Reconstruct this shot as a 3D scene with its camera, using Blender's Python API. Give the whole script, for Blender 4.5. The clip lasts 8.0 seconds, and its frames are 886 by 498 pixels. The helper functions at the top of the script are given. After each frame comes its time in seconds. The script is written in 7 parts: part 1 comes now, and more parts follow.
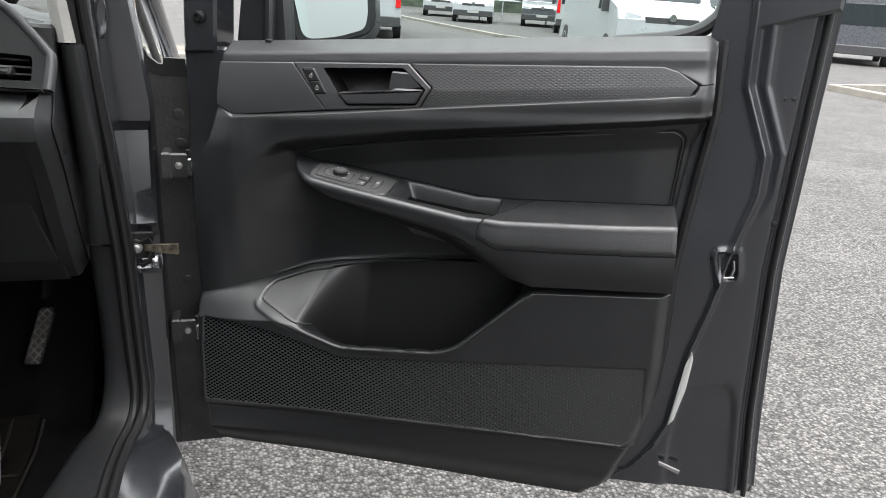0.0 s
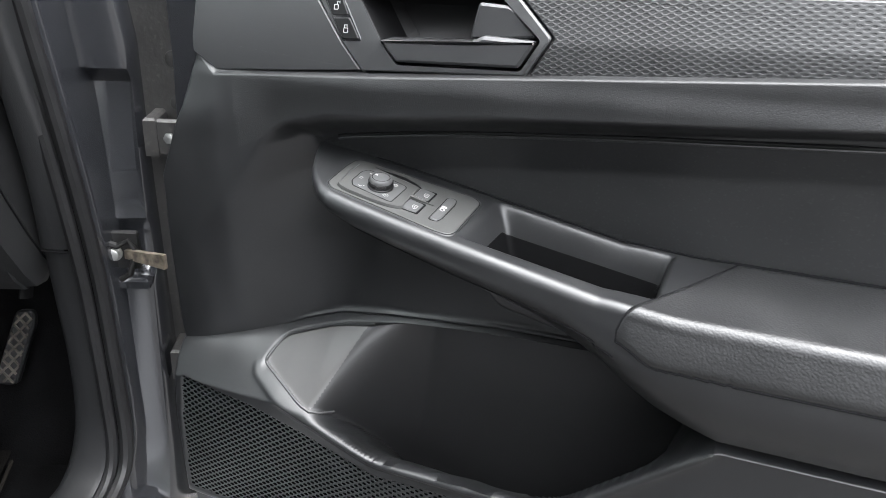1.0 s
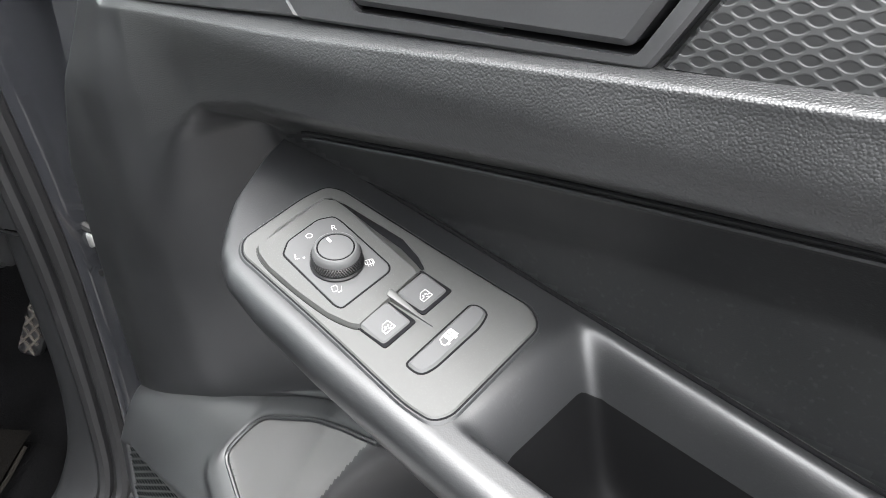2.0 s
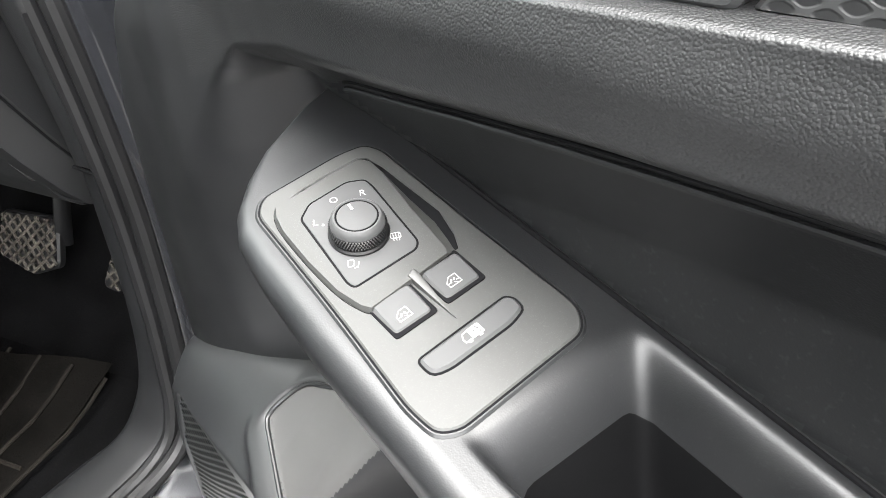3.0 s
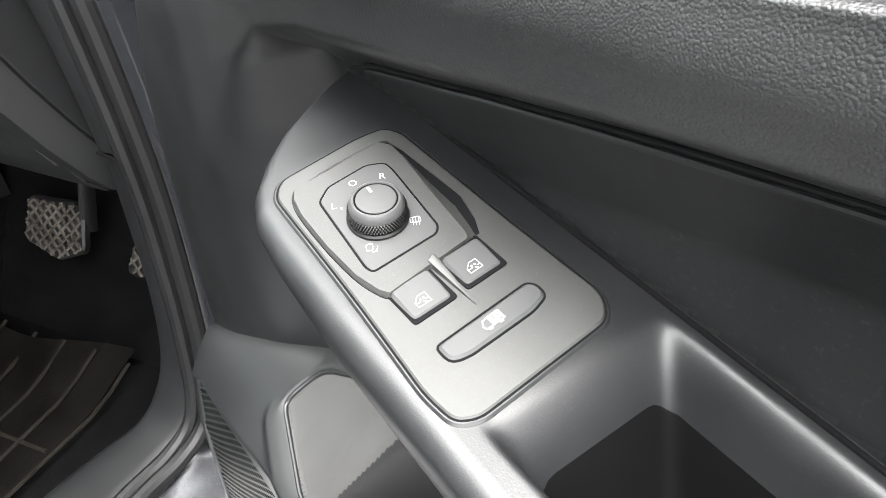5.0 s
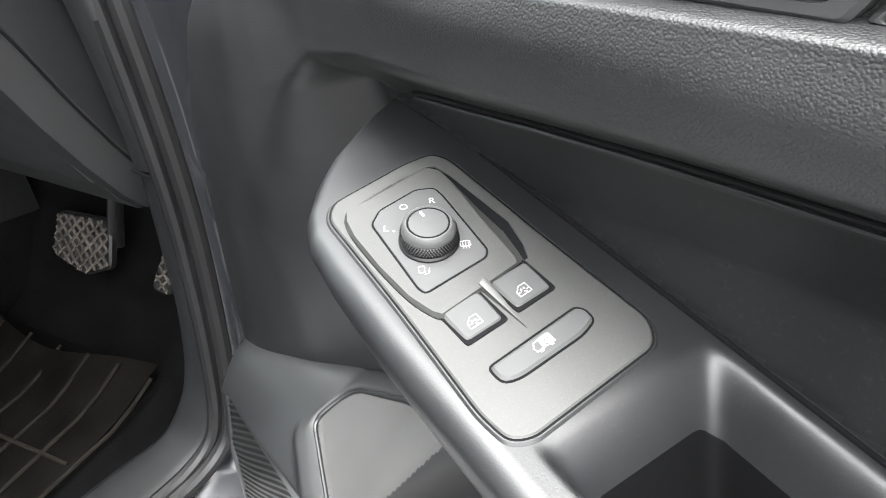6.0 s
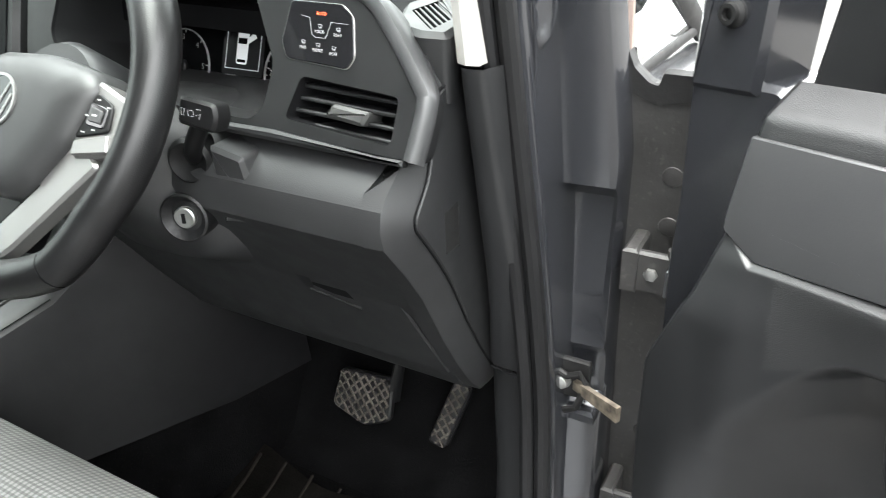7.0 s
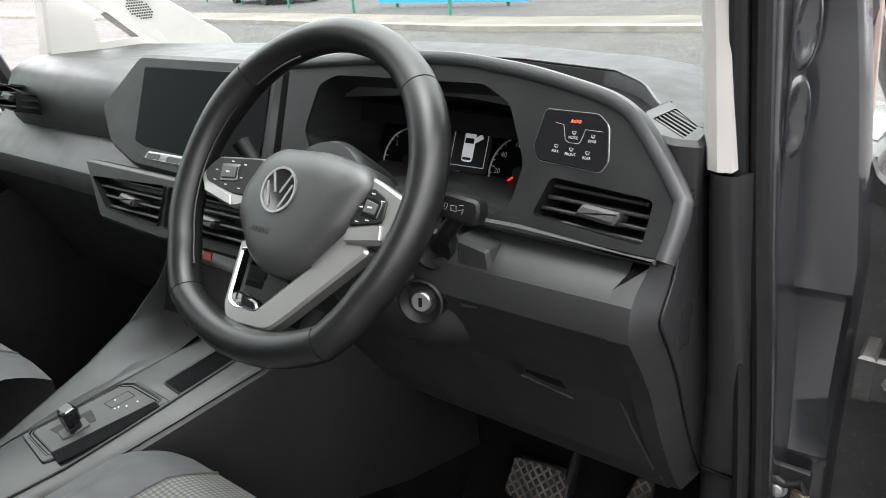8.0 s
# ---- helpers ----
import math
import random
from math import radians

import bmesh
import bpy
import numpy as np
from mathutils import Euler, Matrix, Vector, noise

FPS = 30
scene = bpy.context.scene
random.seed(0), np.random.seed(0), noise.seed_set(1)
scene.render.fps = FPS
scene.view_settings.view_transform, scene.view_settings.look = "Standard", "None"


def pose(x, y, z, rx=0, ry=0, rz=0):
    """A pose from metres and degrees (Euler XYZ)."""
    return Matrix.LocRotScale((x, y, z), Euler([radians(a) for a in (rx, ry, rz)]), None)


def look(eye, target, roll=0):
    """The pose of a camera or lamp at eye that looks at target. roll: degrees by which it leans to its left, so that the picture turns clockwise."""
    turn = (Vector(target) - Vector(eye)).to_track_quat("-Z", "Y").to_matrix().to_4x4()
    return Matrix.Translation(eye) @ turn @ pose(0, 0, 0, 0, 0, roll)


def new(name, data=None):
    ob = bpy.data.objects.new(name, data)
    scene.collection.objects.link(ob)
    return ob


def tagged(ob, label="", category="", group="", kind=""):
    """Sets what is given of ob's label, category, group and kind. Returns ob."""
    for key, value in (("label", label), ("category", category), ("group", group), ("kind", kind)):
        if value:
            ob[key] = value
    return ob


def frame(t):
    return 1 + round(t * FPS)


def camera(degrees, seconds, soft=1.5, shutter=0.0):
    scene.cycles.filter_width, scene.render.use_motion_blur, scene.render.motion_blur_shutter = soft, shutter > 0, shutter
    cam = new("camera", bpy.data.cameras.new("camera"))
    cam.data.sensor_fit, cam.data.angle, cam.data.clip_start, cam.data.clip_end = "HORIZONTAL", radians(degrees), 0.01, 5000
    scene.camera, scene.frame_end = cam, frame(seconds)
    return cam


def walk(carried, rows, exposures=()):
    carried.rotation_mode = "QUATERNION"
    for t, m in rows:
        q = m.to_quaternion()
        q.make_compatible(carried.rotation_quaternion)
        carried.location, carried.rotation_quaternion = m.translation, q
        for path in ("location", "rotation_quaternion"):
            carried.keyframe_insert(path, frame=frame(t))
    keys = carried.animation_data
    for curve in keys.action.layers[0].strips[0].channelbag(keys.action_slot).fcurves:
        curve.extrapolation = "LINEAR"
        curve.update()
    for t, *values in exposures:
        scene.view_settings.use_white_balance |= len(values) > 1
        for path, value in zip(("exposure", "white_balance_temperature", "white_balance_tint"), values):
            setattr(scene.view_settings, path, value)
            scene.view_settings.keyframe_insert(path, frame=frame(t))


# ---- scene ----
cam = camera(63.20, 8.0, soft=0.9, shutter=0.1)
PATH = [
    (0, (0.0000, 0.0000, 1.2000), (0.2756, 0.9015, 0.8662), 4.00),
    (0.5, (0.1100, 0.2367, 1.1834), (0.3156, 1.1429, 0.8139), 4.44),
    (1, (0.1631, 0.5097, 1.1554), (0.2515, 1.4046, 0.7179), 4.13),
    (1.5, (0.2118, 0.7402, 1.1285), (0.1717, 1.5988, 0.6175), 3.39),
    (1.7, (0.2342, 0.8092, 1.1175), (0.1460, 1.6475, 0.5794), 2.57),
    (2.8, (0.2687, 0.9229, 1.0843), (0.0073, 1.6719, 0.4756), 0.70),
    (3, (0.2698, 0.9236, 1.0829), (-0.0052, 1.6636, 0.4691), 0.31),
    (3.5, (0.2731, 0.9237, 1.0806), (-0.0194, 1.6510, 0.4596), -0.35),
    (4, (0.2718, 0.9259, 1.0797), (-0.0279, 1.6485, 0.4568), -0.70),
    (5.5, (0.2685, 0.9271, 1.0761), (-0.0362, 1.6491, 0.4550), -0.02),
    (6, (0.2581, 0.9154, 1.0822), (-0.0639, 1.6497, 0.4846), 0.15),
    (6.3, (0.2195, 0.8825, 1.1116), (-0.1243, 1.6296, 0.5426), -0.91),
    (6.5, (0.1750, 0.8542, 1.1622), (-0.1953, 1.5960, 0.6031), -2.19),
    (6.7, (0.1218, 0.8136, 1.1921), (-0.2875, 1.5709, 0.6833), -1.78),
    (7, (0.0276, 0.7597, 1.2526), (-0.4079, 1.5123, 0.7586), -2.76),
    (7.5, (-0.0333, 0.6936, 1.2785), (-0.5388, 1.4415, 0.8483), -3.40),
    (8, (-0.0614, 0.6677, 1.2801), (-0.6411, 1.3883, 0.8997), -3.74),
]
EXPOSURE = [(0.0, 0.70, 6400, 10), (1.0, 1.6, 6250, 10), (1.7, 2.05, 6350, 10), (3.5, 2.3, 6550, 9), (6.0, 2.3, 6450, 9), (6.5, 2.3, 6400, 6), (7.0, 2.1, 6450, 7), (7.5, 1.70, 6480, 11), (8.0, 1.32, 6480, 11)]
walk(cam, [(t, look(eye, target, roll)) for t, eye, target, roll in PATH], EXPOSURE)

# ---- world and light: overcast daylight ----
world = bpy.data.worlds.new("sky")
scene.world = world
world.use_nodes = True
wn = world.node_tree
sky = wn.nodes.new("ShaderNodeTexSky")
sky.sky_type = "NISHITA"
sky.sun_disc = False
sky.sun_elevation = radians(80)
sky.sun_rotation = radians(135)
sky.air_density, sky.dust_density, sky.ozone_density = 1.0, 4.0, 1.0
# cloud cover, brighter overhead than at the horizon
co = wn.nodes.new("ShaderNodeTexCoord")
sep = wn.nodes.new("ShaderNodeSeparateXYZ")
wn.links.new(co.outputs["Generated"], sep.inputs["Vector"])
rise = wn.nodes.new("ShaderNodeMapRange")
rise.inputs["From Min"].default_value, rise.inputs["From Max"].default_value = 0.0, 1.0
rise.inputs["To Min"].default_value, rise.inputs["To Max"].default_value = 0.27, 1.80
wn.links.new(sep.outputs["Z"], rise.inputs["Value"])
cloud = wn.nodes.new("ShaderNodeVectorMath")
cloud.operation = "SCALE"
cloud.inputs[0].default_value = (33.3, 33.2, 33.2)
wn.links.new(rise.outputs["Result"], cloud.inputs["Scale"])
soften = wn.nodes.new("ShaderNodeMixRGB")
soften.inputs["Fac"].default_value = 0.85
wn.links.new(sky.outputs["Color"], soften.inputs["Color1"])
wn.links.new(cloud.outputs["Vector"], soften.inputs["Color2"])
wn.links.new(soften.outputs["Color"], wn.nodes["Background"].inputs["Color"])
wn.nodes["Background"].inputs["Strength"].default_value = 0.11
sun = new("sun", bpy.data.lights.new("sun", "SUN"))
sun.data.energy, sun.data.angle, sun.data.color = 2.4, radians(38), (1.0, 0.97, 0.93)
sun.matrix_world = look((0.7, 0.4, 5.5), (0.2, 0.9, 0.9))

# ---- materials ----
def mat(name, color, rough=0.5, metal=0.0, spec=0.5, vary=0.18, vscale=9.0, grain=0.0, gscale=600.0, cells=False,
        coat=0.0, gdist=0.0, rvary=0.12, flecks=0.0, fscale=900.0, fleck_color=(0.5, 0.5, 0.5)):
    """A surface with broad tone variation, fine relief and optional pale flecks; scales are per metre."""
    m = bpy.data.materials.new(name)
    m.use_nodes = True
    nt = m.node_tree
    bsdf = nt.nodes["Principled BSDF"]
    link = nt.links.new
    co = nt.nodes.new("ShaderNodeTexCoord")
    big = nt.nodes.new("ShaderNodeTexNoise")
    big.inputs["Scale"].default_value, big.inputs["Detail"].default_value = vscale, 5.0
    link(co.outputs["Object"], big.inputs["Vector"])
    ramp = nt.nodes.new("ShaderNodeMapRange")
    ramp.inputs["From Min"].default_value, ramp.inputs["From Max"].default_value = 0.3, 0.7
    ramp.inputs["To Min"].default_value, ramp.inputs["To Max"].default_value = 1 - vary, 1 + vary
    link(big.outputs["Fac"], ramp.inputs["Value"])
    mul = nt.nodes.new("ShaderNodeVectorMath")
    mul.operation = "SCALE"
    mul.inputs[0].default_value = color
    link(ramp.outputs["Result"], mul.inputs["Scale"])
    out = mul.outputs["Vector"]
    if flecks:
        fl = nt.nodes.new("ShaderNodeTexNoise")
        fl.inputs["Scale"].default_value, fl.inputs["Detail"].default_value = fscale, 2.0
        link(co.outputs["Object"], fl.inputs["Vector"])
        fr = nt.nodes.new("ShaderNodeMapRange")
        fr.inputs["From Min"].default_value, fr.inputs["From Max"].default_value = 0.60, 0.75
        fr.inputs["To Max"].default_value = flecks
        link(fl.outputs["Fac"], fr.inputs["Value"])
        fm = nt.nodes.new("ShaderNodeMix")
        fm.data_type = "RGBA"
        link(fr.outputs["Result"], fm.inputs["Factor"])
        link(out, fm.inputs["A"])
        fm.inputs["B"].default_value = (*fleck_color, 1)
        out = fm.outputs["Result"]
    link(out, bsdf.inputs["Base Color"])
    rr = nt.nodes.new("ShaderNodeMapRange")
    rr.inputs["From Min"].default_value, rr.inputs["From Max"].default_value = 0.3, 0.7
    rr.inputs["To Min"].default_value, rr.inputs["To Max"].default_value = rough * (1 - rvary), min(1.0, rough * (1 + rvary))
    wear = nt.nodes.new("ShaderNodeTexNoise")
    wear.inputs["Scale"].default_value, wear.inputs["Detail"].default_value = vscale * 3.1, 6.0
    link(co.outputs["Object"], wear.inputs["Vector"])
    link(wear.outputs["Fac"], rr.inputs["Value"])
    link(rr.outputs["Result"], bsdf.inputs["Roughness"])
    bsdf.inputs["Metallic"].default_value = metal
    bsdf.inputs["Specular IOR Level"].default_value = spec
    bsdf.inputs["Coat Weight"].default_value = coat
    bsdf.inputs["Coat Roughness"].default_value = 0.14
    if grain:
        if cells:
            g = nt.nodes.new("ShaderNodeTexVoronoi")
            g.feature = "F1"
            height = g.outputs["Distance"]
        else:
            g = nt.nodes.new("ShaderNodeTexNoise")
            g.inputs["Detail"].default_value = 3.0
            height = g.outputs["Fac"]
        g.inputs["Scale"].default_value = gscale
        link(co.outputs["Object"], g.inputs["Vector"])
        b = nt.nodes.new("ShaderNodeBump")
        b.inputs["Strength"].default_value = min(1.0, grain)
        b.inputs["Distance"].default_value = (gdist or (0.13 if cells else 0.30)) / gscale
        b.invert = cells
        link(height, b.inputs["Height"])
        link(b.outputs["Normal"], bsdf.inputs["Normal"])
    return m


def pattern_mat(name, color, dark, cell, skew, depth, rough, hole, fade, most=0.92, matt=False):
    """Moulded relief of small lozenges in the local x-y plane, whose holes shrink along x and are coloured dark for
    their shade.
    """
    m = mat(name, color, rough, vary=0.12)
    nt = m.node_tree
    bsdf, link = nt.nodes["Principled BSDF"], nt.links.new
    co = nt.nodes.new("ShaderNodeTexCoord")
    sep = nt.nodes.new("ShaderNodeSeparateXYZ")
    link(co.outputs["Object"], sep.inputs["Vector"])

    def op(kind, a, b=None, c=None):
        n = nt.nodes.new("ShaderNodeMath")
        n.operation = kind
        for i, val in enumerate((a, b, c)):
            if val is None:
                continue
            if isinstance(val, (int, float)):
                n.inputs[i].default_value = val
            else:
                link(val, n.inputs[i])
        return n.outputs["Value"]

    px = op("MULTIPLY", op("MULTIPLY_ADD", sep.outputs["Y"], skew, sep.outputs["X"]), 6.2831853 / cell[0])
    py = op("MULTIPLY", sep.outputs["Y"], 6.2831853 / cell[1])
    wave = op("ADD", op("COSINE", px), op("COSINE", py))
    level = op("MULTIPLY", op("ABSOLUTE", wave), 0.5)
    fr = nt.nodes.new("ShaderNodeMapRange")
    fr.inputs["From Min"].default_value, fr.inputs["From Max"].default_value = fade
    fr.inputs["To Min"].default_value, fr.inputs["To Max"].default_value = hole[0], most
    link(sep.outputs["X"], fr.inputs["Value"])
    edge = fr.outputs["Result"]
    width = hole[1] - hole[0]
    hole = nt.nodes.new("ShaderNodeMapRange")
    hole.interpolation_type = "SMOOTHSTEP"
    link(level, hole.inputs["Value"])
    link(edge, hole.inputs["From Min"])
    link(op("ADD", edge, width), hole.inputs["From Max"])
    mix = nt.nodes.new("ShaderNodeMix")
    mix.data_type = "RGBA"
    link(hole.outputs["Result"], mix.inputs["Factor"])
    old = bsdf.inputs["Base Color"].links[0].from_socket
    link(old, mix.inputs["A"])
    mix.inputs["B"].default_value = (*dark, 1)
    link(mix.outputs["Result"], bsdf.inputs["Base Color"])
    if matt:
        dull = nt.nodes.new("ShaderNodeMapRange")
        dull.inputs["To Min"].default_value, dull.inputs["To Max"].default_value = 0.6, 0.0
        link(hole.outputs["Result"], dull.inputs["Value"])
        link(dull.outputs["Result"], bsdf.inputs["Specular IOR Level"])
    b = nt.nodes.new("ShaderNodeBump")
    b.invert = True
    b.inputs["Strength"].default_value = 1.0
    b.inputs["Distance"].default_value = depth
    link(hole.outputs["Result"], b.inputs["Height"])
    link(b.outputs["Normal"], bsdf.inputs["Normal"])
    return m


def glow(name, color, strength):
    m = bpy.data.materials.new(name)
    m.use_nodes = True
    b = m.node_tree.nodes["Principled BSDF"]
    b.inputs["Base Color"].default_value = (*color, 1)
    b.inputs["Emission Color"].default_value = (*color, 1)
    b.inputs["Emission Strength"].default_value = strength
    return m


def glass_mat(name, tint, rough=0.0):
    m = bpy.data.materials.new(name)
    m.use_nodes = True
    b = m.node_tree.nodes["Principled BSDF"]
    b.inputs["Base Color"].default_value = (*tint, 1)
    b.inputs["Roughness"].default_value = rough
    b.inputs["Transmission Weight"].default_value = 1.0
    b.inputs["IOR"].default_value = 1.02
    b.inputs["Specular IOR Level"].default_value = 0.5
    return m


M_HARD = mat("hard_plastic", (0.0066, 0.0069, 0.0075), 0.42, spec=0.6, grain=0.30, gscale=1500, cells=True, flecks=0.05, fscale=700, fleck_color=(0.12, 0.12, 0.12))
M_SOFT = mat("grained_soft_plastic", (0.0100, 0.0103, 0.0108), 0.45, spec=0.6, grain=1.0, gscale=1250, gdist=0.21, cells=True, vary=0.14)
M_LINING = mat("grained_lining", (0.0105, 0.0108, 0.0115), 0.46, spec=0.5, grain=0.7, gscale=760, cells=True, vary=0.12)
M_BIN = mat("smooth_bin_plastic", (0.0085, 0.0085, 0.009), 0.42, spec=0.5, grain=0.15, gscale=1200, cells=True)
M_BIN_LIT = mat("lit_bin_plastic", (0.042, 0.041, 0.0405), 0.45, spec=0.6, grain=0.2, gscale=1200, cells=True)
M_PAD = mat("grained_leatherette", (0.0080, 0.0082, 0.0086), 0.44, spec=0.6, grain=0.7, gscale=560, cells=True)
M_LINER_SHADED = mat("rubber_liner_shaded", (0.0016, 0.0016, 0.0018), 0.65, spec=0.08, vary=0.2)
M_INSERT = mat("fabric_insert", (0.0050, 0.0053, 0.0058), 0.50, grain=0.5, gscale=1500, flecks=0.10, fscale=420, fleck_color=(0.12, 0.12, 0.125), vary=0.12)
M_SATIN = mat("satin_trim", (0.0066, 0.0068, 0.0072), 0.46, spec=0.38, grain=0.10, gscale=1500, vary=0.07)
M_PLATE = mat("metallic_grey_plate", (0.040, 0.0405, 0.0393), 0.50, metal=0.25, grain=0.2, gscale=1800, flecks=0.12, fscale=2600, fleck_color=(0.25, 0.25, 0.24), vary=0.05)
M_BUTTON = mat("switch_plastic", (0.040, 0.0405, 0.041), 0.55, spec=0.35, grain=0.15, gscale=2200, vary=0.06)
M_KNOB = mat("black_knob", (0.0045, 0.0045, 0.0048), 0.45, spec=0.22, vary=0.08)
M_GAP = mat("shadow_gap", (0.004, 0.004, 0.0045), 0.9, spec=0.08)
M_TRIM = mat("painted_trim", (0.026, 0.0265, 0.0275), 0.40, spec=0.6, grain=0.25, gscale=900, cells=True, vary=0.10)
M_PIANO = mat("gloss_black", (0.008, 0.008, 0.009), 0.08, vary=0.05)
M_PAINT = mat("grey_body_paint", (0.024, 0.025, 0.0285), 0.25, metal=0.35, coat=1.0, vary=0.0, rvary=0.0)
M_RUBBER = mat("rubber", (0.005, 0.005, 0.0055), 0.5, spec=0.35, grain=0.2, gscale=500)
M_DARK = mat("cavity_black", (0.0062, 0.0062, 0.0063), 0.6, spec=0.3, vary=0.4, vscale=14, grain=0.3, gscale=120)
M_DUST = mat("dusty_cavity", (0.019, 0.0185, 0.018), 0.45, spec=0.5, vary=0.4, vscale=14, grain=0.3, gscale=120, flecks=0.2, fscale=160, fleck_color=(0.12, 0.11, 0.10))
M_STEEL = mat("zinc_steel", (0.42, 0.42, 0.41), 0.35, metal=0.9, vary=0.2, vscale=60)
M_CHROME = mat("chrome", (0.72, 0.73, 0.74), 0.12, metal=1.0, vary=0.04)
M_SILVER = mat("matt_silver", (0.27, 0.265, 0.26), 0.36, metal=0.8, vary=0.05)
M_GREASE = mat("greasy_strap", (0.17, 0.145, 0.115), 0.4, metal=0.4, vary=0.8, vscale=70)
M_LEATHER = mat("steering_leather", (0.0055, 0.0055, 0.0058), 0.36, spec=0.34, grain=0.45, gscale=750, cells=True)
M_FABRIC = mat("headlining_fabric", (0.31, 0.30, 0.282), 0.85, grain=0.5, gscale=1500, vary=0.05)
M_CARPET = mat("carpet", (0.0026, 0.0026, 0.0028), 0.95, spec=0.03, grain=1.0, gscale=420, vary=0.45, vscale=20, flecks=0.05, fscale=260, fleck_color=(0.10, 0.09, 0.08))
M_WHITE = mat("white_print", (0.33, 0.33, 0.32), 0.5, vary=0.03)
M_GREYPRINT = mat("grey_print", (0.34, 0.34, 0.34), 0.5, vary=0.03)
M_BAND = pattern_mat("lozenge_relief", (0.026, 0.0265, 0.027), (0.010, 0.0102, 0.0106), (0.0088, 0.0046), 0.0, 0.00020, 0.46, hole=(0.14, 0.55), fade=(0.42, 0.76), most=0.85)
M_GRILLE = pattern_mat("speaker_relief", (0.0125, 0.0128, 0.0132), (0.0005, 0.0010, 0.0012), (0.0105, 0.0068), 0.0, 0.0009, 0.48, hole=(0.30, 0.42), fade=(0.04, 0.60), matt=True)
M_SCREEN = mat("dark_screen_glass", (0.0025, 0.0027, 0.003), 0.12, spec=0.03, vary=0.1)
M_GLASS = glass_mat("clear_glass", (0.93, 0.96, 0.95))


def tinted_glass(name, tint):
    """A thin pane: clear with a tint, and a weak mirror."""
    m = bpy.data.materials.new(name)
    m.use_nodes = True
    nt = m.node_tree
    clear, gloss, mix, fres = (nt.nodes.new("ShaderNode" + k) for k in ("BsdfTransparent", "BsdfGlossy", "MixShader", "Fresnel"))
    clear.inputs["Color"].default_value = (*tint, 1)
    gloss.inputs["Roughness"].default_value = 0.01
    gloss.inputs["Color"].default_value = (0.6, 0.6, 0.6, 1)
    fres.inputs["IOR"].default_value = 1.3
    nt.links.new(fres.outputs["Fac"], mix.inputs["Fac"])
    nt.links.new(clear.outputs["BSDF"], mix.inputs[1])
    nt.links.new(gloss.outputs["BSDF"], mix.inputs[2])
    nt.links.new(mix.outputs["Shader"], nt.nodes["Material Output"].inputs["Surface"])
    return m


M_SCREENGLASS = tinted_glass("tinted_glass", (0.64, 0.68, 0.665))
M_TYRE = mat("tyre_rubber", (0.016, 0.016, 0.017), 0.8, grain=0.4, gscale=90)


# ---- mesh helpers ----
def part(name, bm, material, parent=None, label="", smooth=35):
    """Links a bmesh, or a (vertices, faces) pair, as one mesh object under a thing or part."""
    me = bpy.data.meshes.new(name)
    if isinstance(bm, tuple):
        me.from_pydata(bm[0], [], bm[1])
    else:
        bm.to_mesh(me)
        bm.free()
    me.materials.append(material)
    me.polygons.foreach_set("use_smooth", [True] * len(me.polygons))
    me.update()
    me.set_sharp_from_angle(angle=radians(smooth))
    ob = new(name, me)
    if parent:
        ob.parent = parent
    return tagged(ob, label)


def thing(name, label, category, m=None, group="", kind=""):
    ob = new(name)
    if m is not None:
        ob.matrix_world = m
    return tagged(ob, label, category, group, kind)


def step(a, b, x):
    """Smooth step from 0 at a to 1 at b, for numbers and arrays."""
    k = np.clip((np.asarray(x, float) - a) / (b - a), 0, 1)
    return k * k * (3 - 2 * k)


def table(x, rows):
    return np.interp(x, [r[0] for r in rows], [r[1] for r in rows])


def inside_distance(px, py, poly):
    """Signed distance to a polygon, positive inside, for arrays."""
    d = np.full(np.shape(px), 1e9)
    ins = np.zeros(np.shape(px), bool)
    n = len(poly)
    for i in range(n):
        (ax, ay), (bx, by) = poly[i], poly[(i + 1) % n]
        ex, ey = bx - ax, by - ay
        k = np.clip(((px - ax) * ex + (py - ay) * ey) / (ex * ex + ey * ey + 1e-12), 0, 1)
        d = np.minimum(d, np.hypot(px - ax - k * ex, py - ay - k * ey))
        if abs(ey) > 1e-9:
            ins ^= ((ay > py) != (by > py)) & (px < ex * (py - ay) / ey + ax)
    return np.where(ins, d, -d)


def rounded(poly, r, n=5):
    """A polygon with its corners rounded; r is one radius or one for each corner."""
    out = []
    for i, p in enumerate(poly):
        p = Vector(p)
        a, b = Vector(poly[i - 1]) - p, Vector(poly[(i + 1) % len(poly)]) - p
        rad = r[i] if isinstance(r, (list, tuple)) else r
        k = min(rad, a.length * 0.45, b.length * 0.45)
        s, e = p + a.normalized() * k, p + b.normalized() * k
        for j in range(n + 1):
            q = j / n
            out.append(tuple(s * (1 - q) ** 2 + p * 2 * q * (1 - q) + e * q * q))
    return out


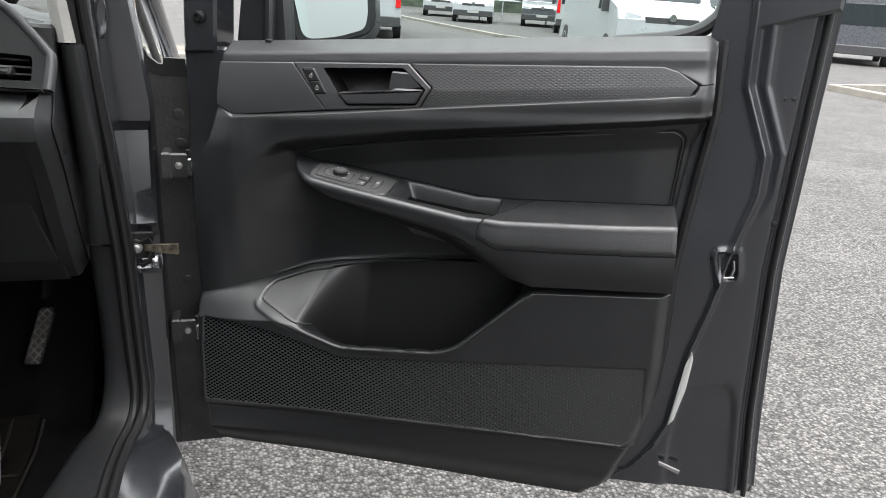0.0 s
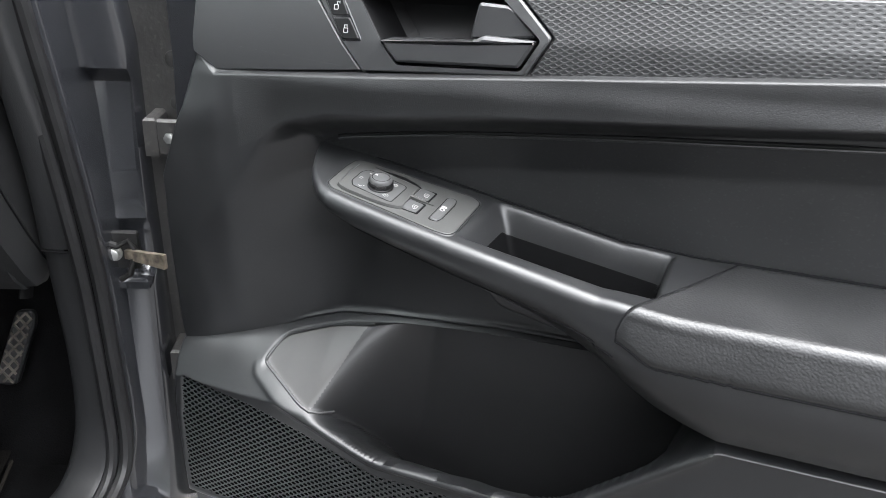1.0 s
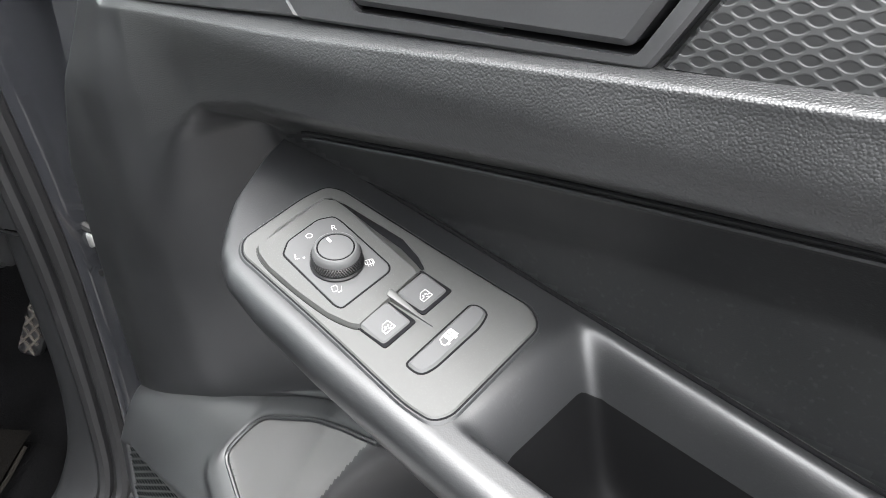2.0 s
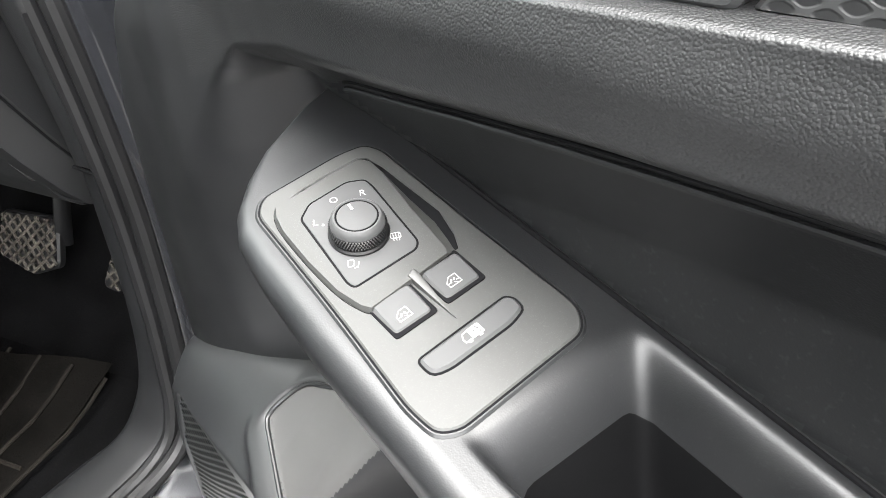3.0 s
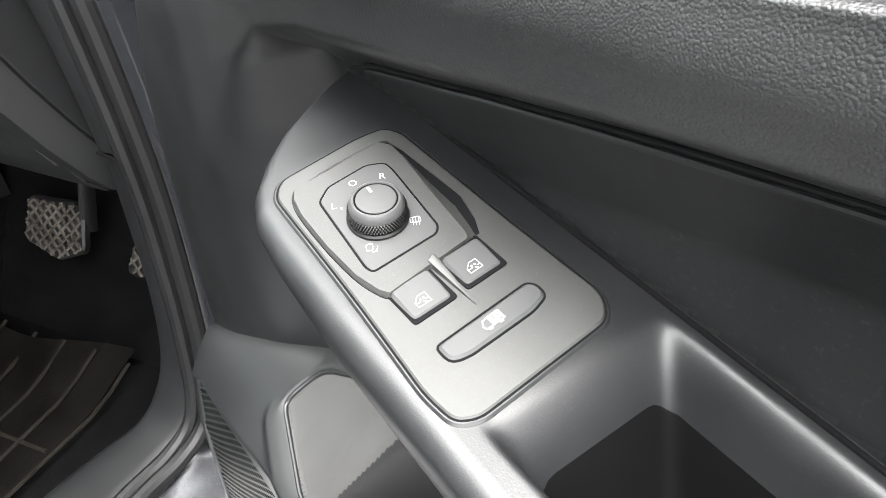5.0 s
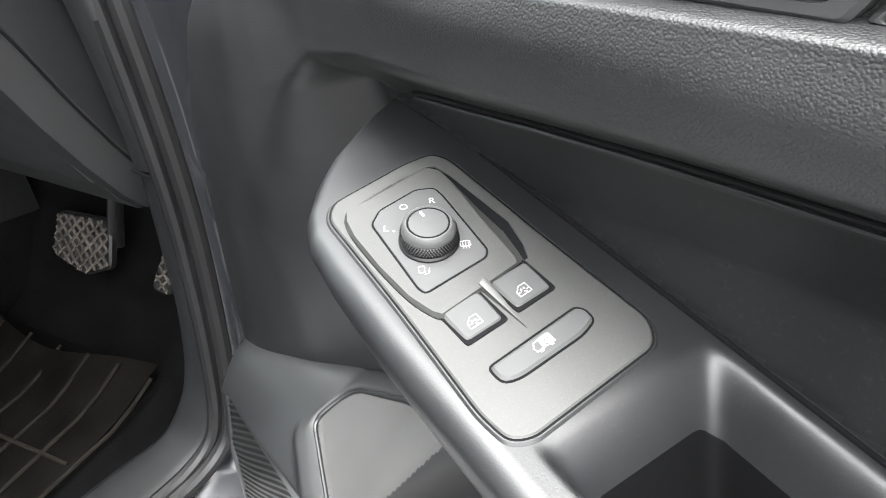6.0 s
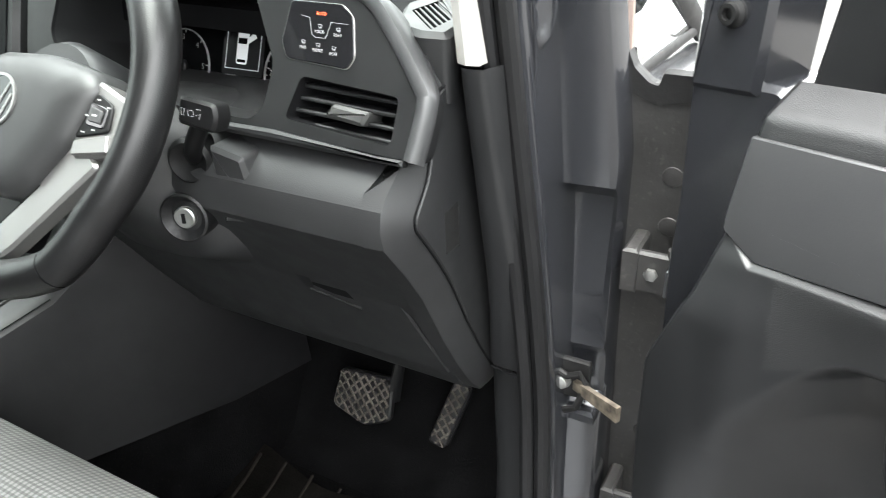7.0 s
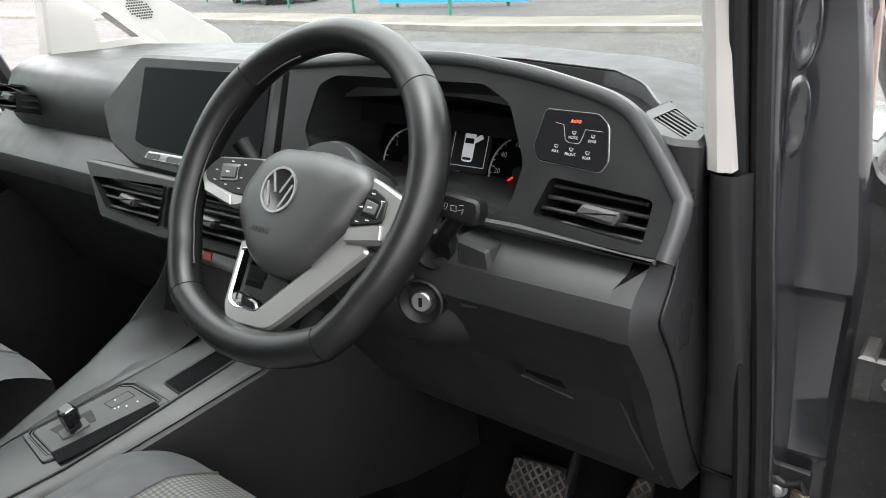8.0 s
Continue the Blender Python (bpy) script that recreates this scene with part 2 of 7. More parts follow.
def grow(poly, d):
    """Moves a polygon's outline outwards by d (inwards: minus)."""
    area = sum(poly[i - 1][0] * poly[i][1] - poly[i][0] * poly[i - 1][1] for i in range(len(poly)))
    sign = 1 if area > 0 else -1
    out = []
    for i, p in enumerate(poly):
        a, b = poly[i - 1], poly[(i + 1) % len(poly)]
        t1, t2 = Vector((p[0] - a[0], p[1] - a[1])), Vector((b[0] - p[0], b[1] - p[1]))
        t1 = t1.normalized() if t1.length > 1e-9 else t2.normalized()
        t2 = t2.normalized() if t2.length > 1e-9 else t1
        n = Vector((t1.y + t2.y, -t1.x - t2.x)) * sign
        n = n.normalized() / max(0.5, math.sqrt((1 + t1.dot(t2)) / 2)) if n.length > 1e-9 else n
        out.append((p[0] + n.x * d, p[1] + n.y * d))
    return out


def flat(x, y, h):
    return (x, y, h)


def prism(bm, poly, h0, h1, to=flat, edge=0.0012, holes=()):
    """A plate over a polygon (counter-clockwise or not), from h0 to h1, with a rounded top edge; to(x, y, h) places it. holes go through."""
    area = sum(poly[i - 1][0] * poly[i][1] - poly[i][0] * poly[i - 1][1] for i in range(len(poly)))
    poly = list(poly) if area > 0 else list(poly)[::-1]
    rings = []
    levels = [(0, h0), (0, h1 - edge), (-edge, h1)] if edge else [(0, h0), (0, h1)]
    for d, h in levels:
        rings.append([bm.verts.new(to(x, y, h)) for x, y in (grow(poly, d) if d else poly)])
    n = len(poly)
    for a, b in zip(rings, rings[1:]):
        for i in range(n):
            bm.faces.new((a[i - 1], a[i], b[i], b[i - 1]))
    top = grow(poly, -edge) if edge else poly
    if not holes:
        bm.faces.new(rings[-1])
        bm.faces.new(rings[0][::-1])
        return
    from mathutils.geometry import tessellate_polygon
    loops, verts = [[Vector((x, y, 0)) for x, y in top]], list(rings[-1])
    for hole in holes:
        up = [bm.verts.new(to(x, y, h1)) for x, y in hole]
        dn = [bm.verts.new(to(x, y, h0)) for x, y in hole]
        m = len(hole)
        for i in range(m):
            bm.faces.new((up[i - 1], up[i], dn[i], dn[i - 1]))
        loops.append([Vector((x, y, 0)) for x, y in hole])
        verts += up
    for a, b, c in tessellate_polygon(loops):
        try:
            bm.faces.new((verts[a], verts[b], verts[c]))
        except ValueError:
            pass


def box(bm, x0, x1, y0, y1, z0, z1, edge=0.002, to=flat):
    prism(bm, [(x0, y0), (x1, y0), (x1, y1), (x0, y1)], z0, z1, to, min(edge, abs(x1 - x0) / 3, abs(y1 - y0) / 3))


def loft(sections, closed=True, caps=True):
    """(vertices, faces) through rings of equal length."""
    n = len(sections[0])
    verts = [tuple(p) for s in sections for p in s]
    faces = []
    for k in range(len(sections) - 1):
        for i in range(n if closed else n - 1):
            j = (i + 1) % n
            faces.append((k * n + i, k * n + j, (k + 1) * n + j, (k + 1) * n + i))
    if caps and closed:
        faces.append(tuple(range(n))[::-1])
        faces.append(tuple(range((len(sections) - 1) * n, len(sections) * n)))
    return verts, faces


def sheet(points):
    """(vertices, faces) of a grid of points[row][column]."""
    return loft(points, closed=False, caps=False)


def tube(path, radius, n=12, closed=False, squash=(1, 1), up=(0, 0, 1)):
    """(vertices, faces) of a round bar along a path; radius may be a list."""
    path = [Vector(p) for p in path]
    rings = []
    for i, p in enumerate(path):
        a = path[i - 1] if (i or closed) else p
        b = path[(i + 1) % len(path)] if (i + 1 < len(path) or closed) else p
        t = (b - a).normalized()
        s = t.cross(Vector(up))
        s = s.normalized() if s.length > 1e-6 else t.orthogonal().normalized()
        w = s.cross(t)
        r = radius[i] if isinstance(radius, (list, tuple)) else radius
        rings.append([p + (s * math.cos(k) * squash[0] + w * math.sin(k) * squash[1]) * r for k in np.linspace(0, 2 * math.pi, n, endpoint=False)])
    if closed:
        rings.append(rings[0])
    return loft(rings, caps=not closed)


def lathe(profile, n=40, to=flat):
    """(vertices, faces) of a turned body: profile rows of radius and height."""
    rings = [[to(r * math.cos(k), r * math.sin(k), h) for k in np.linspace(0, 2 * math.pi, n, endpoint=False)] for r, h in profile]
    return loft(rings)


def join(*parts_):
    verts, faces = [], []
    for v, f in parts_:
        base = len(verts)
        verts += [tuple(p) for p in v]
        faces += [tuple(i + base for i in face) for face in f]
    return verts, faces


def spline(points, n=8):
    """A smooth line through points (Catmull-Rom)."""
    pts = [Vector(p) for p in points]
    out = []
    for i in range(len(pts) - 1):
        p0, p1, p2, p3 = pts[max(i - 1, 0)], pts[i], pts[i + 1], pts[min(i + 2, len(pts) - 1)]
        for k in range(n):
            t = k / n
            out.append(0.5 * (2 * p1 + (p2 - p0) * t + (2 * p0 - 5 * p1 + 4 * p2 - p3) * t * t + (3 * p1 - p0 - 3 * p2 + p3) * t ** 3))
    out.append(pts[-1])
    return out


def words(text, size, to, material, parent, name="lettering", spin=0.0, lift=0.0002):
    """Flat lettering in Blender's own font, centred; to(x, y, h) places it."""
    cu = bpy.data.curves.new("text", "FONT")
    cu.body, cu.size, cu.align_x, cu.align_y = text, size, "CENTER", "CENTER"
    cu.resolution_u = 3
    tmp = bpy.data.objects.new("text", cu)
    scene.collection.objects.link(tmp)
    bpy.context.view_layer.update()
    me = tmp.to_mesh()
    c, s = math.cos(spin), math.sin(spin)
    verts = [to(v.co.x * c - v.co.y * s, v.co.x * s + v.co.y * c, lift) for v in me.vertices]
    faces = [tuple(p.vertices) for p in me.polygons]
    tmp.to_mesh_clear()
    bpy.data.objects.remove(tmp)
    return part(name, (verts, faces), material, parent)

# ---- the open driver's door ----
DOOR = Matrix(((0.8698, -0.0751, -0.4880, 0.001), (-0.4859, 0.0420, -0.8728, 1.2289), (0.0861, 0.9963, 0.0, 0.9852), (0, 0, 0, 1)))
door = thing("car_door", "open dark grey van front door with black grained trim panel", "car door", DOOR)

# edges of the trim panel, as rows of height and distance along the door
CARD_FRONT = [(-0.606, -0.085), (-0.59, -0.092), (-0.555, -0.092), (-0.49, -0.090), (-0.335, -0.084), (-0.29, -0.090), (-0.185, -0.086), (-0.105, -0.079), (-0.031, -0.042), (0.02, -0.030), (0.089, -0.020), (0.126, -0.014)]
CARD_REAR = [(-0.626, 0.600), (-0.605, 0.628), (-0.575, 0.640), (-0.547, 0.650), (-0.512, 0.668), (-0.44, 0.690), (-0.363, 0.699), (-0.233, 0.704), (-0.14, 0.718), (0.011, 0.743), (0.126, 0.746)]
GROOVE = [(0.0, -0.075), (0.045, -0.056), (0.075, -0.040), (0.125, -0.028), (0.28, -0.015), (0.50, -0.004), (0.76, 0.011)]
# height of the slope under the grained strip
FALL = [(0.05, 0.013), (0.10, 0.027), (0.28, 0.021), (0.54, 0.014), (0.70, 0.012)]
POCKET = [(0.033, -0.286), (0.100, -0.264), (0.158, -0.253), (0.218, -0.246), (0.286, -0.239), (0.400, -0.234), (0.470, -0.236), (0.501, -0.247), (0.378, -0.355), (0.345, -0.366), (0.215, -0.371), (0.181, -0.372), (0.100, -0.343), (0.021, -0.312)]
POCKET = rounded(POCKET, [0.012, 0.02, 0.03, 0.04, 0.04, 0.02, 0.004, 0.02, 0.02, 0.02, 0.02, 0.02, 0.02, 0.012], 4)
# where the lower part leaves the wall, and where it reaches its full depth
LEDGE = [(-0.12, -0.312), (-0.075, -0.302), (0.032, -0.283), (0.10, -0.261), (0.158, -0.250), (0.218, -0.243), (0.286, -0.236), (0.40, -0.231), (0.46, -0.234), (0.50, -0.240), (0.72, -0.232)]
LIP = [(-0.12, -0.338), (0.0, -0.338), (0.06, -0.336), (0.10, -0.340), (0.20, -0.362), (0.35, -0.358), (0.42, -0.310), (0.50, -0.252), (0.72, -0.244)]
GRILLE = [(-0.071, -0.335), (0.029, -0.348), (0.100, -0.366), (0.180, -0.391), (0.375, -0.379), (0.678, -0.361), (0.677, -0.478), (0.649, -0.503), (-0.084, -0.498)]
GRILLE = rounded(GRILLE, 0.006, 3)
INSERT = [(0.098, -0.062), (0.118, -0.0535), (0.1295, -0.0514), (0.1556, -0.0475), (0.199, -0.0415), (0.25, -0.0368), (0.30, -0.033), (0.40, -0.026), (0.54, -0.0185), (0.700, -0.0105), (0.714, -0.022), (0.700, -0.137), (0.50, -0.139), (0.30, -0.104), (0.2, -0.084)]


RECESS = rounded([(0.161, 0.0800), (0.292, 0.0795), (0.3285, 0.0480), (0.3125, 0.0240), (0.2005, 0.0225), (0.1870, 0.0410)], 0.003, 3)


def band_line(u):
    return 0.005 + 0.0385 * np.asarray(u) / 0.706


def card_depth(u, v):
    """How far the trim panel stands out of its plane towards the seat."""
    w = np.zeros_like(u)
    w -= 0.010 * step(0.030, 0.084, v) + 0.28 * np.clip(v - 0.089, 0, 0.013) + 1.55 * np.clip(v - 0.102, 0, 1)
    w -= 0.004 * step(0.0, 0.02, v)
    bl = np.where(u < 0.0, 0.005 - u * 0.7, band_line(u))
    gv = table(u, GROOVE)
    soft = step(bl + 0.001, bl - 0.0035, v)
    end = 0.7185 - np.where(v > 0.0555, 1.75, 0.60) * np.abs(v - 0.0555)
    w += 0.0055 * (1 - soft) * step(end + 0.001, end + 0.007, u) * step(0.078, 0.050, v)
    w += soft * (1 - 0.55 * step(0.64, 0.72, u)) * (0.003 * step(-0.035, 0.0, u) + 0.010 * step(0.0, 0.20, u))
    w -= 0.004 * soft * step(bl - 0.006, gv, v)
    # sunken middle field, which runs out softly towards the hinge
    start = 0.062 + 0.30 * np.minimum(0.0, v + 0.055)
    wide = 0.040 + 1.30 * np.clip(-(v + 0.055), 0.0, 0.11)
    k = np.clip((u - start + 0.4 * wide) / wide, 0, 1)
    fade = k * k * (3 - 2 * k)
    fall = table(u, FALL)
    sink = step(gv + 0.003, gv - fall, v) * fade
    w -= 0.034 * sink + 0.014 * np.clip((gv - fall - v) / 0.035, 0, 1) * fade
    # raised lower part with the pocket
    lv = table(u, LEDGE)
    q = np.clip((lv - v) / (lv - table(u, LIP)), 0, 1)
    low = q ** 0.65
    w = w * (1 - low) + 0.050 * low
    d = inside_distance(u, v, POCKET)
    # sloping end of the pocket, then the deep hollow
    turn = 0.128 + (v + 0.27) * 0.47
    deep = step(turn, turn + 0.075, u)
    floor_w = (w - 0.006) * (1 - deep) + np.minimum(w - 0.006, -0.056) * deep
    hollow = np.where(d > 0, step(0.0, 0.007, d), 0.0)
    w = w * (1 - hollow) + floor_w * hollow
    w += 0.0030 * np.exp(-((d + 0.004) / 0.0035) ** 2) * step(0.35, 0.75, q)
    w += 0.0040 * np.exp(-((v - lv - 0.002) / 0.0028) ** 2) * step(0.02, 0.07, u) * step(0.50, 0.42, u)
    g = inside_distance(u, v, GRILLE)
    w -= 0.0022 * step(-0.0005, 0.0025, g)
    w += 0.006 * step(0.10, -0.06, u) * step(-0.33, -0.40, v)
    tail = step(-0.502, -0.515, v)
    w -= 0.010 * tail + 0.034 * step(-0.555, -0.612 - 0.028 * (u + 0.09) / 0.69, v)
    # the hinge side curls towards the seat
    w += 0.024 * step(0.08, -0.07, u) * step(0.02, -0.05, v) * (1 - low)
    w -= 0.006 * step(0.006, 0.0, u - table(v, CARD_FRONT)) ** 2
    w -= 0.016 * step(0.022, 0.0, table(v, CARD_REAR) - u) ** 2
    return w


def card_drop(u, v):
    """How far the floor of the pocket sinks behind its lip."""
    d = inside_distance(u, v, POCKET)
    turn = 0.128 + (v + 0.27) * 0.47
    return 0.115 * step(turn + 0.01, turn + 0.085, u) * step(0.006, 0.075, table(u, LEDGE) - v) * np.where(d > 0, step(0.001, 0.007, d), 0.0)


# rows of the panel follow its creases
NU = 520
ss = np.linspace(0, 1, NU)
CREASES = [lambda u: -0.604 - 0.028 * (u + 0.09) / 0.69, lambda u: table(u, LEDGE) - 0.013, lambda u: table(u, LEDGE) + 0.005,
           lambda u: table(u, GROOVE) - table(u, FALL) - 0.001, lambda u: table(u, GROOVE) + 0.004, lambda u: np.where(u < 0, 0.005 - u * 0.7, band_line(u)) - 0.008,
           lambda u: np.where(u < 0, 0.005 - u * 0.7, band_line(u)) + 0.002, lambda u: np.full_like(u, 0.1205)]
COUNTS = [215, 30, 60, 26, 14, 12, 34]
U = None
for turn in range(4):
    rows_u = []
    for k, count in enumerate(COUNTS):
        for q in np.linspace(0, 1, count, endpoint=k == len(COUNTS) - 1):
            r = len(rows_u)
            u = -0.08 + 0.80 * ss if U is None else U[r]
            v = CREASES[k](u) * (1 - q) + CREASES[k + 1](u) * q
            rows_u.append((u, v))
    V = np.array([v for _, v in rows_u])
    f, g = table(V[:, 0], CARD_FRONT), table(V[:, -1], CARD_REAR)
    U = f[:, None] + (g - f)[:, None] * ss[None, :]
NV = len(V)
Wd = card_depth(U, V)
Vd = V - card_drop(U, V)
region = np.zeros((NV, NU), int)
region[(V > table(U, GROOVE) - 0.002) & (U > 0.02) & (V < band_line(U) + 0.004)] = 1
region[(V > 0.070) & (U > -0.01)] = 1
region[inside_distance(U, V, INSERT) > 0] = 2
region[inside_distance(U, V, POCKET) > 0.004] = 3
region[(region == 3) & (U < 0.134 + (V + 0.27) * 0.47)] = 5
region[inside_distance(U, V, GRILLE) > 0.001] = 4
region[(U > 0.095) & (V < table(U, GROOVE) - 0.001) & (V > table(U, GROOVE) - 0.030) & (region == 0)] = 1
region[inside_distance(U, V, RECESS) > -0.002] = 9


def card_piece(k):
    index, verts, faces = {}, [], []
    for r in range(NV - 1):
        for c in range(NU - 1):
            if region[r, c] != k:
                continue
            face = []
            for a, b in ((r, c), (r, c + 1), (r + 1, c + 1), (r + 1, c)):
                if (a, b) not in index:
                    index[a, b] = len(verts)
                    verts.append((U[a, b], Vd[a, b], Wd[a, b]))
                face.append(index[a, b])
            faces.append(tuple(face))
    return verts, faces


part("trim_panel", card_piece(0), M_HARD, door, "charcoal hard plastic door trim", 60)
part("upper_trim", card_piece(1), M_SOFT, door, "leather-grained charcoal soft trim", 60)
part("insert_panel", card_piece(2), M_INSERT, door, "black smooth insert panel", 60)
part("storage_pocket", card_piece(3), M_BIN, door, "deep charcoal plastic door bin", 60)
# sloping end painted paler than the bin, for the light it catches
part("bin_end", card_piece(5), M_BIN_LIT, door, "smooth sloping end of the door bin, painted as lit", 60)
part("speaker_grille", card_piece(4), M_GRILLE, door, "perforated charcoal speaker grille", 60)


# moulded bead round the sloping end of the bin
bead = [p for p in grow(POCKET, -0.0045) if p[0] < 0.150]
k0 = next(k for k in range(1, len(bead)) if bead[k - 1][1] - bead[k][1] > 0.03)
bead = [Vector((a, b, float(card_depth(np.array([a]), np.array([b]))[0]) + 0.0006)) for a, b in bead[k0:] + bead[:k0]]
part("bin_bead", tube(bead, 0.0017, 8), M_HARD, door)
edge_line = rounded(INSERT, [0.01] * 9 + [0.012, 0.012] + [0.004] * 4, 5)
line = [p for p in edge_line if (p[1] > -0.056 and p[0] > 0.117) or p[0] > 0.695]
line = [(a, b, float(card_depth(np.array([a]), np.array([b]))[0]) + 0.0004) for a, b in line]
part("insert_joint", tube(line, 0.0007, 6), M_GAP, door)
lip_line = [(a - (0.004 if a > 0.697 else 0.0), b - 0.0038) for a, b, _ in line]
part("insert_lip", tube([(a, b, float(card_depth(np.array([a]), np.array([b]))[0]) + 0.0009) for a, b in lip_line], 0.0014, 8), M_HARD, door)


def line_shape(bm, pts, width, to, h0=0.0, h1=0.00018, closed=False):
    pts = [Vector(p) for p in pts]
    for i in range(len(pts) if closed else len(pts) - 1):
        a, b = pts[i], pts[(i + 1) % len(pts)]
        t = (b - a).normalized() * width * 0.5
        s = Vector((-t.y, t.x))
        prism(bm, [tuple(a - t + s), tuple(a - t - s), tuple(b + t - s), tuple(b + t + s)], h0, h1, to, 0)


# trim strip above: plain front piece, handle bezel and the lozenge-patterned strip
def creased(bm):
    """Folds a flat plate along the strip's crease, its upper half leaning back."""
    n = Vector((-0.024, 1, 0)).normalized()
    bmesh.ops.bisect_plane(bm, geom=bm.verts[:] + bm.edges[:] + bm.faces[:], plane_co=(0, 0.036, 0), plane_no=n)
    for p in bm.verts:
        p.co.z -= 0.002 + 0.23 * max(0.0, p.co.y - 0.036 - 0.024 * p.co.x)
    return bm


def fold(x, y, h):
    return (x, y, h - 0.002 - 0.23 * max(0.0, y - 0.036 - 0.024 * x))


bm = bmesh.new()
prism(bm, rounded([(-0.019, 0.0895), (0.1095, 0.088), (0.1645, 0.0155), (0.002, 0.006), (-0.026, 0.023)], 0.002, 2), -0.006, 0.003, edge=0.0012)
part("front_trim_piece", creased(bm), M_TRIM, door, "smooth dark grey trim piece")
bm = bmesh.new()
prism(bm, rounded([(0.1110, 0.0885), (0.3005, 0.0855), (0.3365, 0.050), (0.3165, 0.0205), (0.1660, 0.0155)], 0.002, 2), -0.006, 0.0045, edge=0.0014, holes=[RECESS])
part("handle_bezel", creased(bm), M_TRIM, door, "dark grey handle surround")
bm = bmesh.new()
prism(bm, rounded([(0.3025, 0.0855), (0.672, 0.0805), (0.692, 0.074), (0.7195, 0.0555), (0.705, 0.0335), (0.3190, 0.0208), (0.3390, 0.050)], 0.002, 2), -0.006, 0.003, edge=0.0012)
part("patterned_trim_strip", creased(bm), M_BAND, door, "dark grey trim strip with raised lozenge pattern")
joint = [(a, 0.0557 + 0.03 * (a - 0.7185)) for a in np.linspace(0.7185, 0.742, 8)]
part("strip_joint", tube([(a, b, float(card_depth(np.array([a]), np.array([b]))[0]) + 0.0003) for a, b in joint], 0.0008, 6), M_GAP, door)
# bowl behind the inner handle, in black knob plastic to paint its shade
rings = []
for k, depth, sx in ((0, 0.002, 0.0), (1, -0.018, -0.001), (2, -0.034, -0.004), (3, -0.040, -0.012)):
    rings.append([fold(x, y, depth) for x, y in grow(RECESS, sx)])
verts, faces = loft(rings, caps=False)
faces.append(tuple(range(len(verts) - len(RECESS), len(verts))))
part("handle_bowl", (verts, faces), M_KNOB, door, "hollow behind the handle, painted black for its shade")
bm = bmesh.new()
prism(bm, rounded([(0.1855, 0.0425), (0.268, 0.0445), (0.281, 0.0500), (0.3250, 0.0475), (0.3108, 0.0265), (0.2010, 0.0250)], 0.0018, 2), -0.020, 0.0040, edge=0.0025)
prism(bm, rounded([(0.266, 0.0460), (0.274, 0.0745), (0.301, 0.0725), (0.3255, 0.0490)], 0.0025, 3), -0.024, -0.0040, edge=0.002)
part("inner_handle", bm, M_TRIM, door, "satin dark grey pull lever")
lock = part("lock_switch", (lambda b: (prism(b, rounded([(0.1254, 0.0795), (0.1458, 0.0800), (0.1690, 0.0408), (0.1490, 0.0400)], 0.003, 3), 0.003, 0.0052, fold, 0.0006), b)[1])(bmesh.new()), M_PIANO, door, "black central locking switch")
for a, b in (((0.1286, 0.0775), (0.1375, 0.0607)), ((0.1385, 0.0590), (0.1492, 0.0420))):
    bm = bmesh.new()
    dx = 0.0172
    prism(bm, rounded([(a[0], a[1]), (a[0] + dx, a[1] + 0.0006), (b[0] + dx, b[1] + 0.0006), (b[0], b[1])], 0.002, 2), 0.0046, 0.0060, fold, 0.0008)
    button = part("button", bm, M_KNOB, lock)
    cx, cy = (a[0] + b[0] + dx) / 2, (a[1] + b[1]) / 2
    bm = bmesh.new()
    ink = lambda x, y, h: fold(cx + x * 1.25, cy + y * 1.25, 0.0060 + h)
    line_shape(bm, rounded([(-0.0016, -0.0026), (0.0016, -0.0026), (0.0016, 0.0004), (-0.0016, 0.0004)], 0.0006, 2), 0.0005, ink, closed=True)
    swing = 0.0018 if b[0] < 0.14 else 0.0
    line_shape(bm, [(-0.0010 + swing, 0.0006), (-0.0010 + swing, 0.0024), (0.0010 + swing, 0.0024), (0.0010 + swing, 0.0006 + swing * 0.5)], 0.0005, ink)
    part("lock_symbol", bm, M_WHITE, lock)


# ---- armrest ----
def shelf_top(u):
    return np.where(u < 0.40, -0.049 - 0.196 * u, -0.1274 - 0.004 * step(0.40, 0.47, u))


def shelf_lip(u):
    return table(u, [(0.094, -0.034), (0.100, -0.016), (0.115, 0.013), (0.126, 0.027), (0.138, 0.038), (0.150, 0.044), (0.171, 0.047), (0.212, 0.050), (0.30, 0.052), (0.40, 0.053), (0.45, 0.056), (0.60, 0.054), (0.705, 0.046)])


def arm_bottom(u):
    return table(u, [(0.094, -0.080), (0.123, -0.104), (0.175, -0.140), (0.271, -0.172), (0.340, -0.186), (0.40, -0.205), (0.45, -0.226), (0.50, -0.240), (0.705, -0.236)])


def cup_run(u, w):
    """0 at the rim of the pull cup, 1 at the lip of its lining; the four sides blend smoothly."""
    sides = [(u - 0.272 - 0.10 * (0.02 - w)) / 0.021, (w + 0.0350) / 0.012, (0.4460 - u) / 0.012, (0.0425 - 0.02 * (u - 0.30) - w) / 0.009]
    return -np.log(sum(np.exp(-6.0 * np.clip(q, -3, 6)) for q in sides)) / 6.0


def cup_depth(u, w):
    t = cup_run(u, w)
    return 0.064 * (1 - np.exp(-(np.clip(t, 0, 3) / 1.15) ** 3))


NW = 96


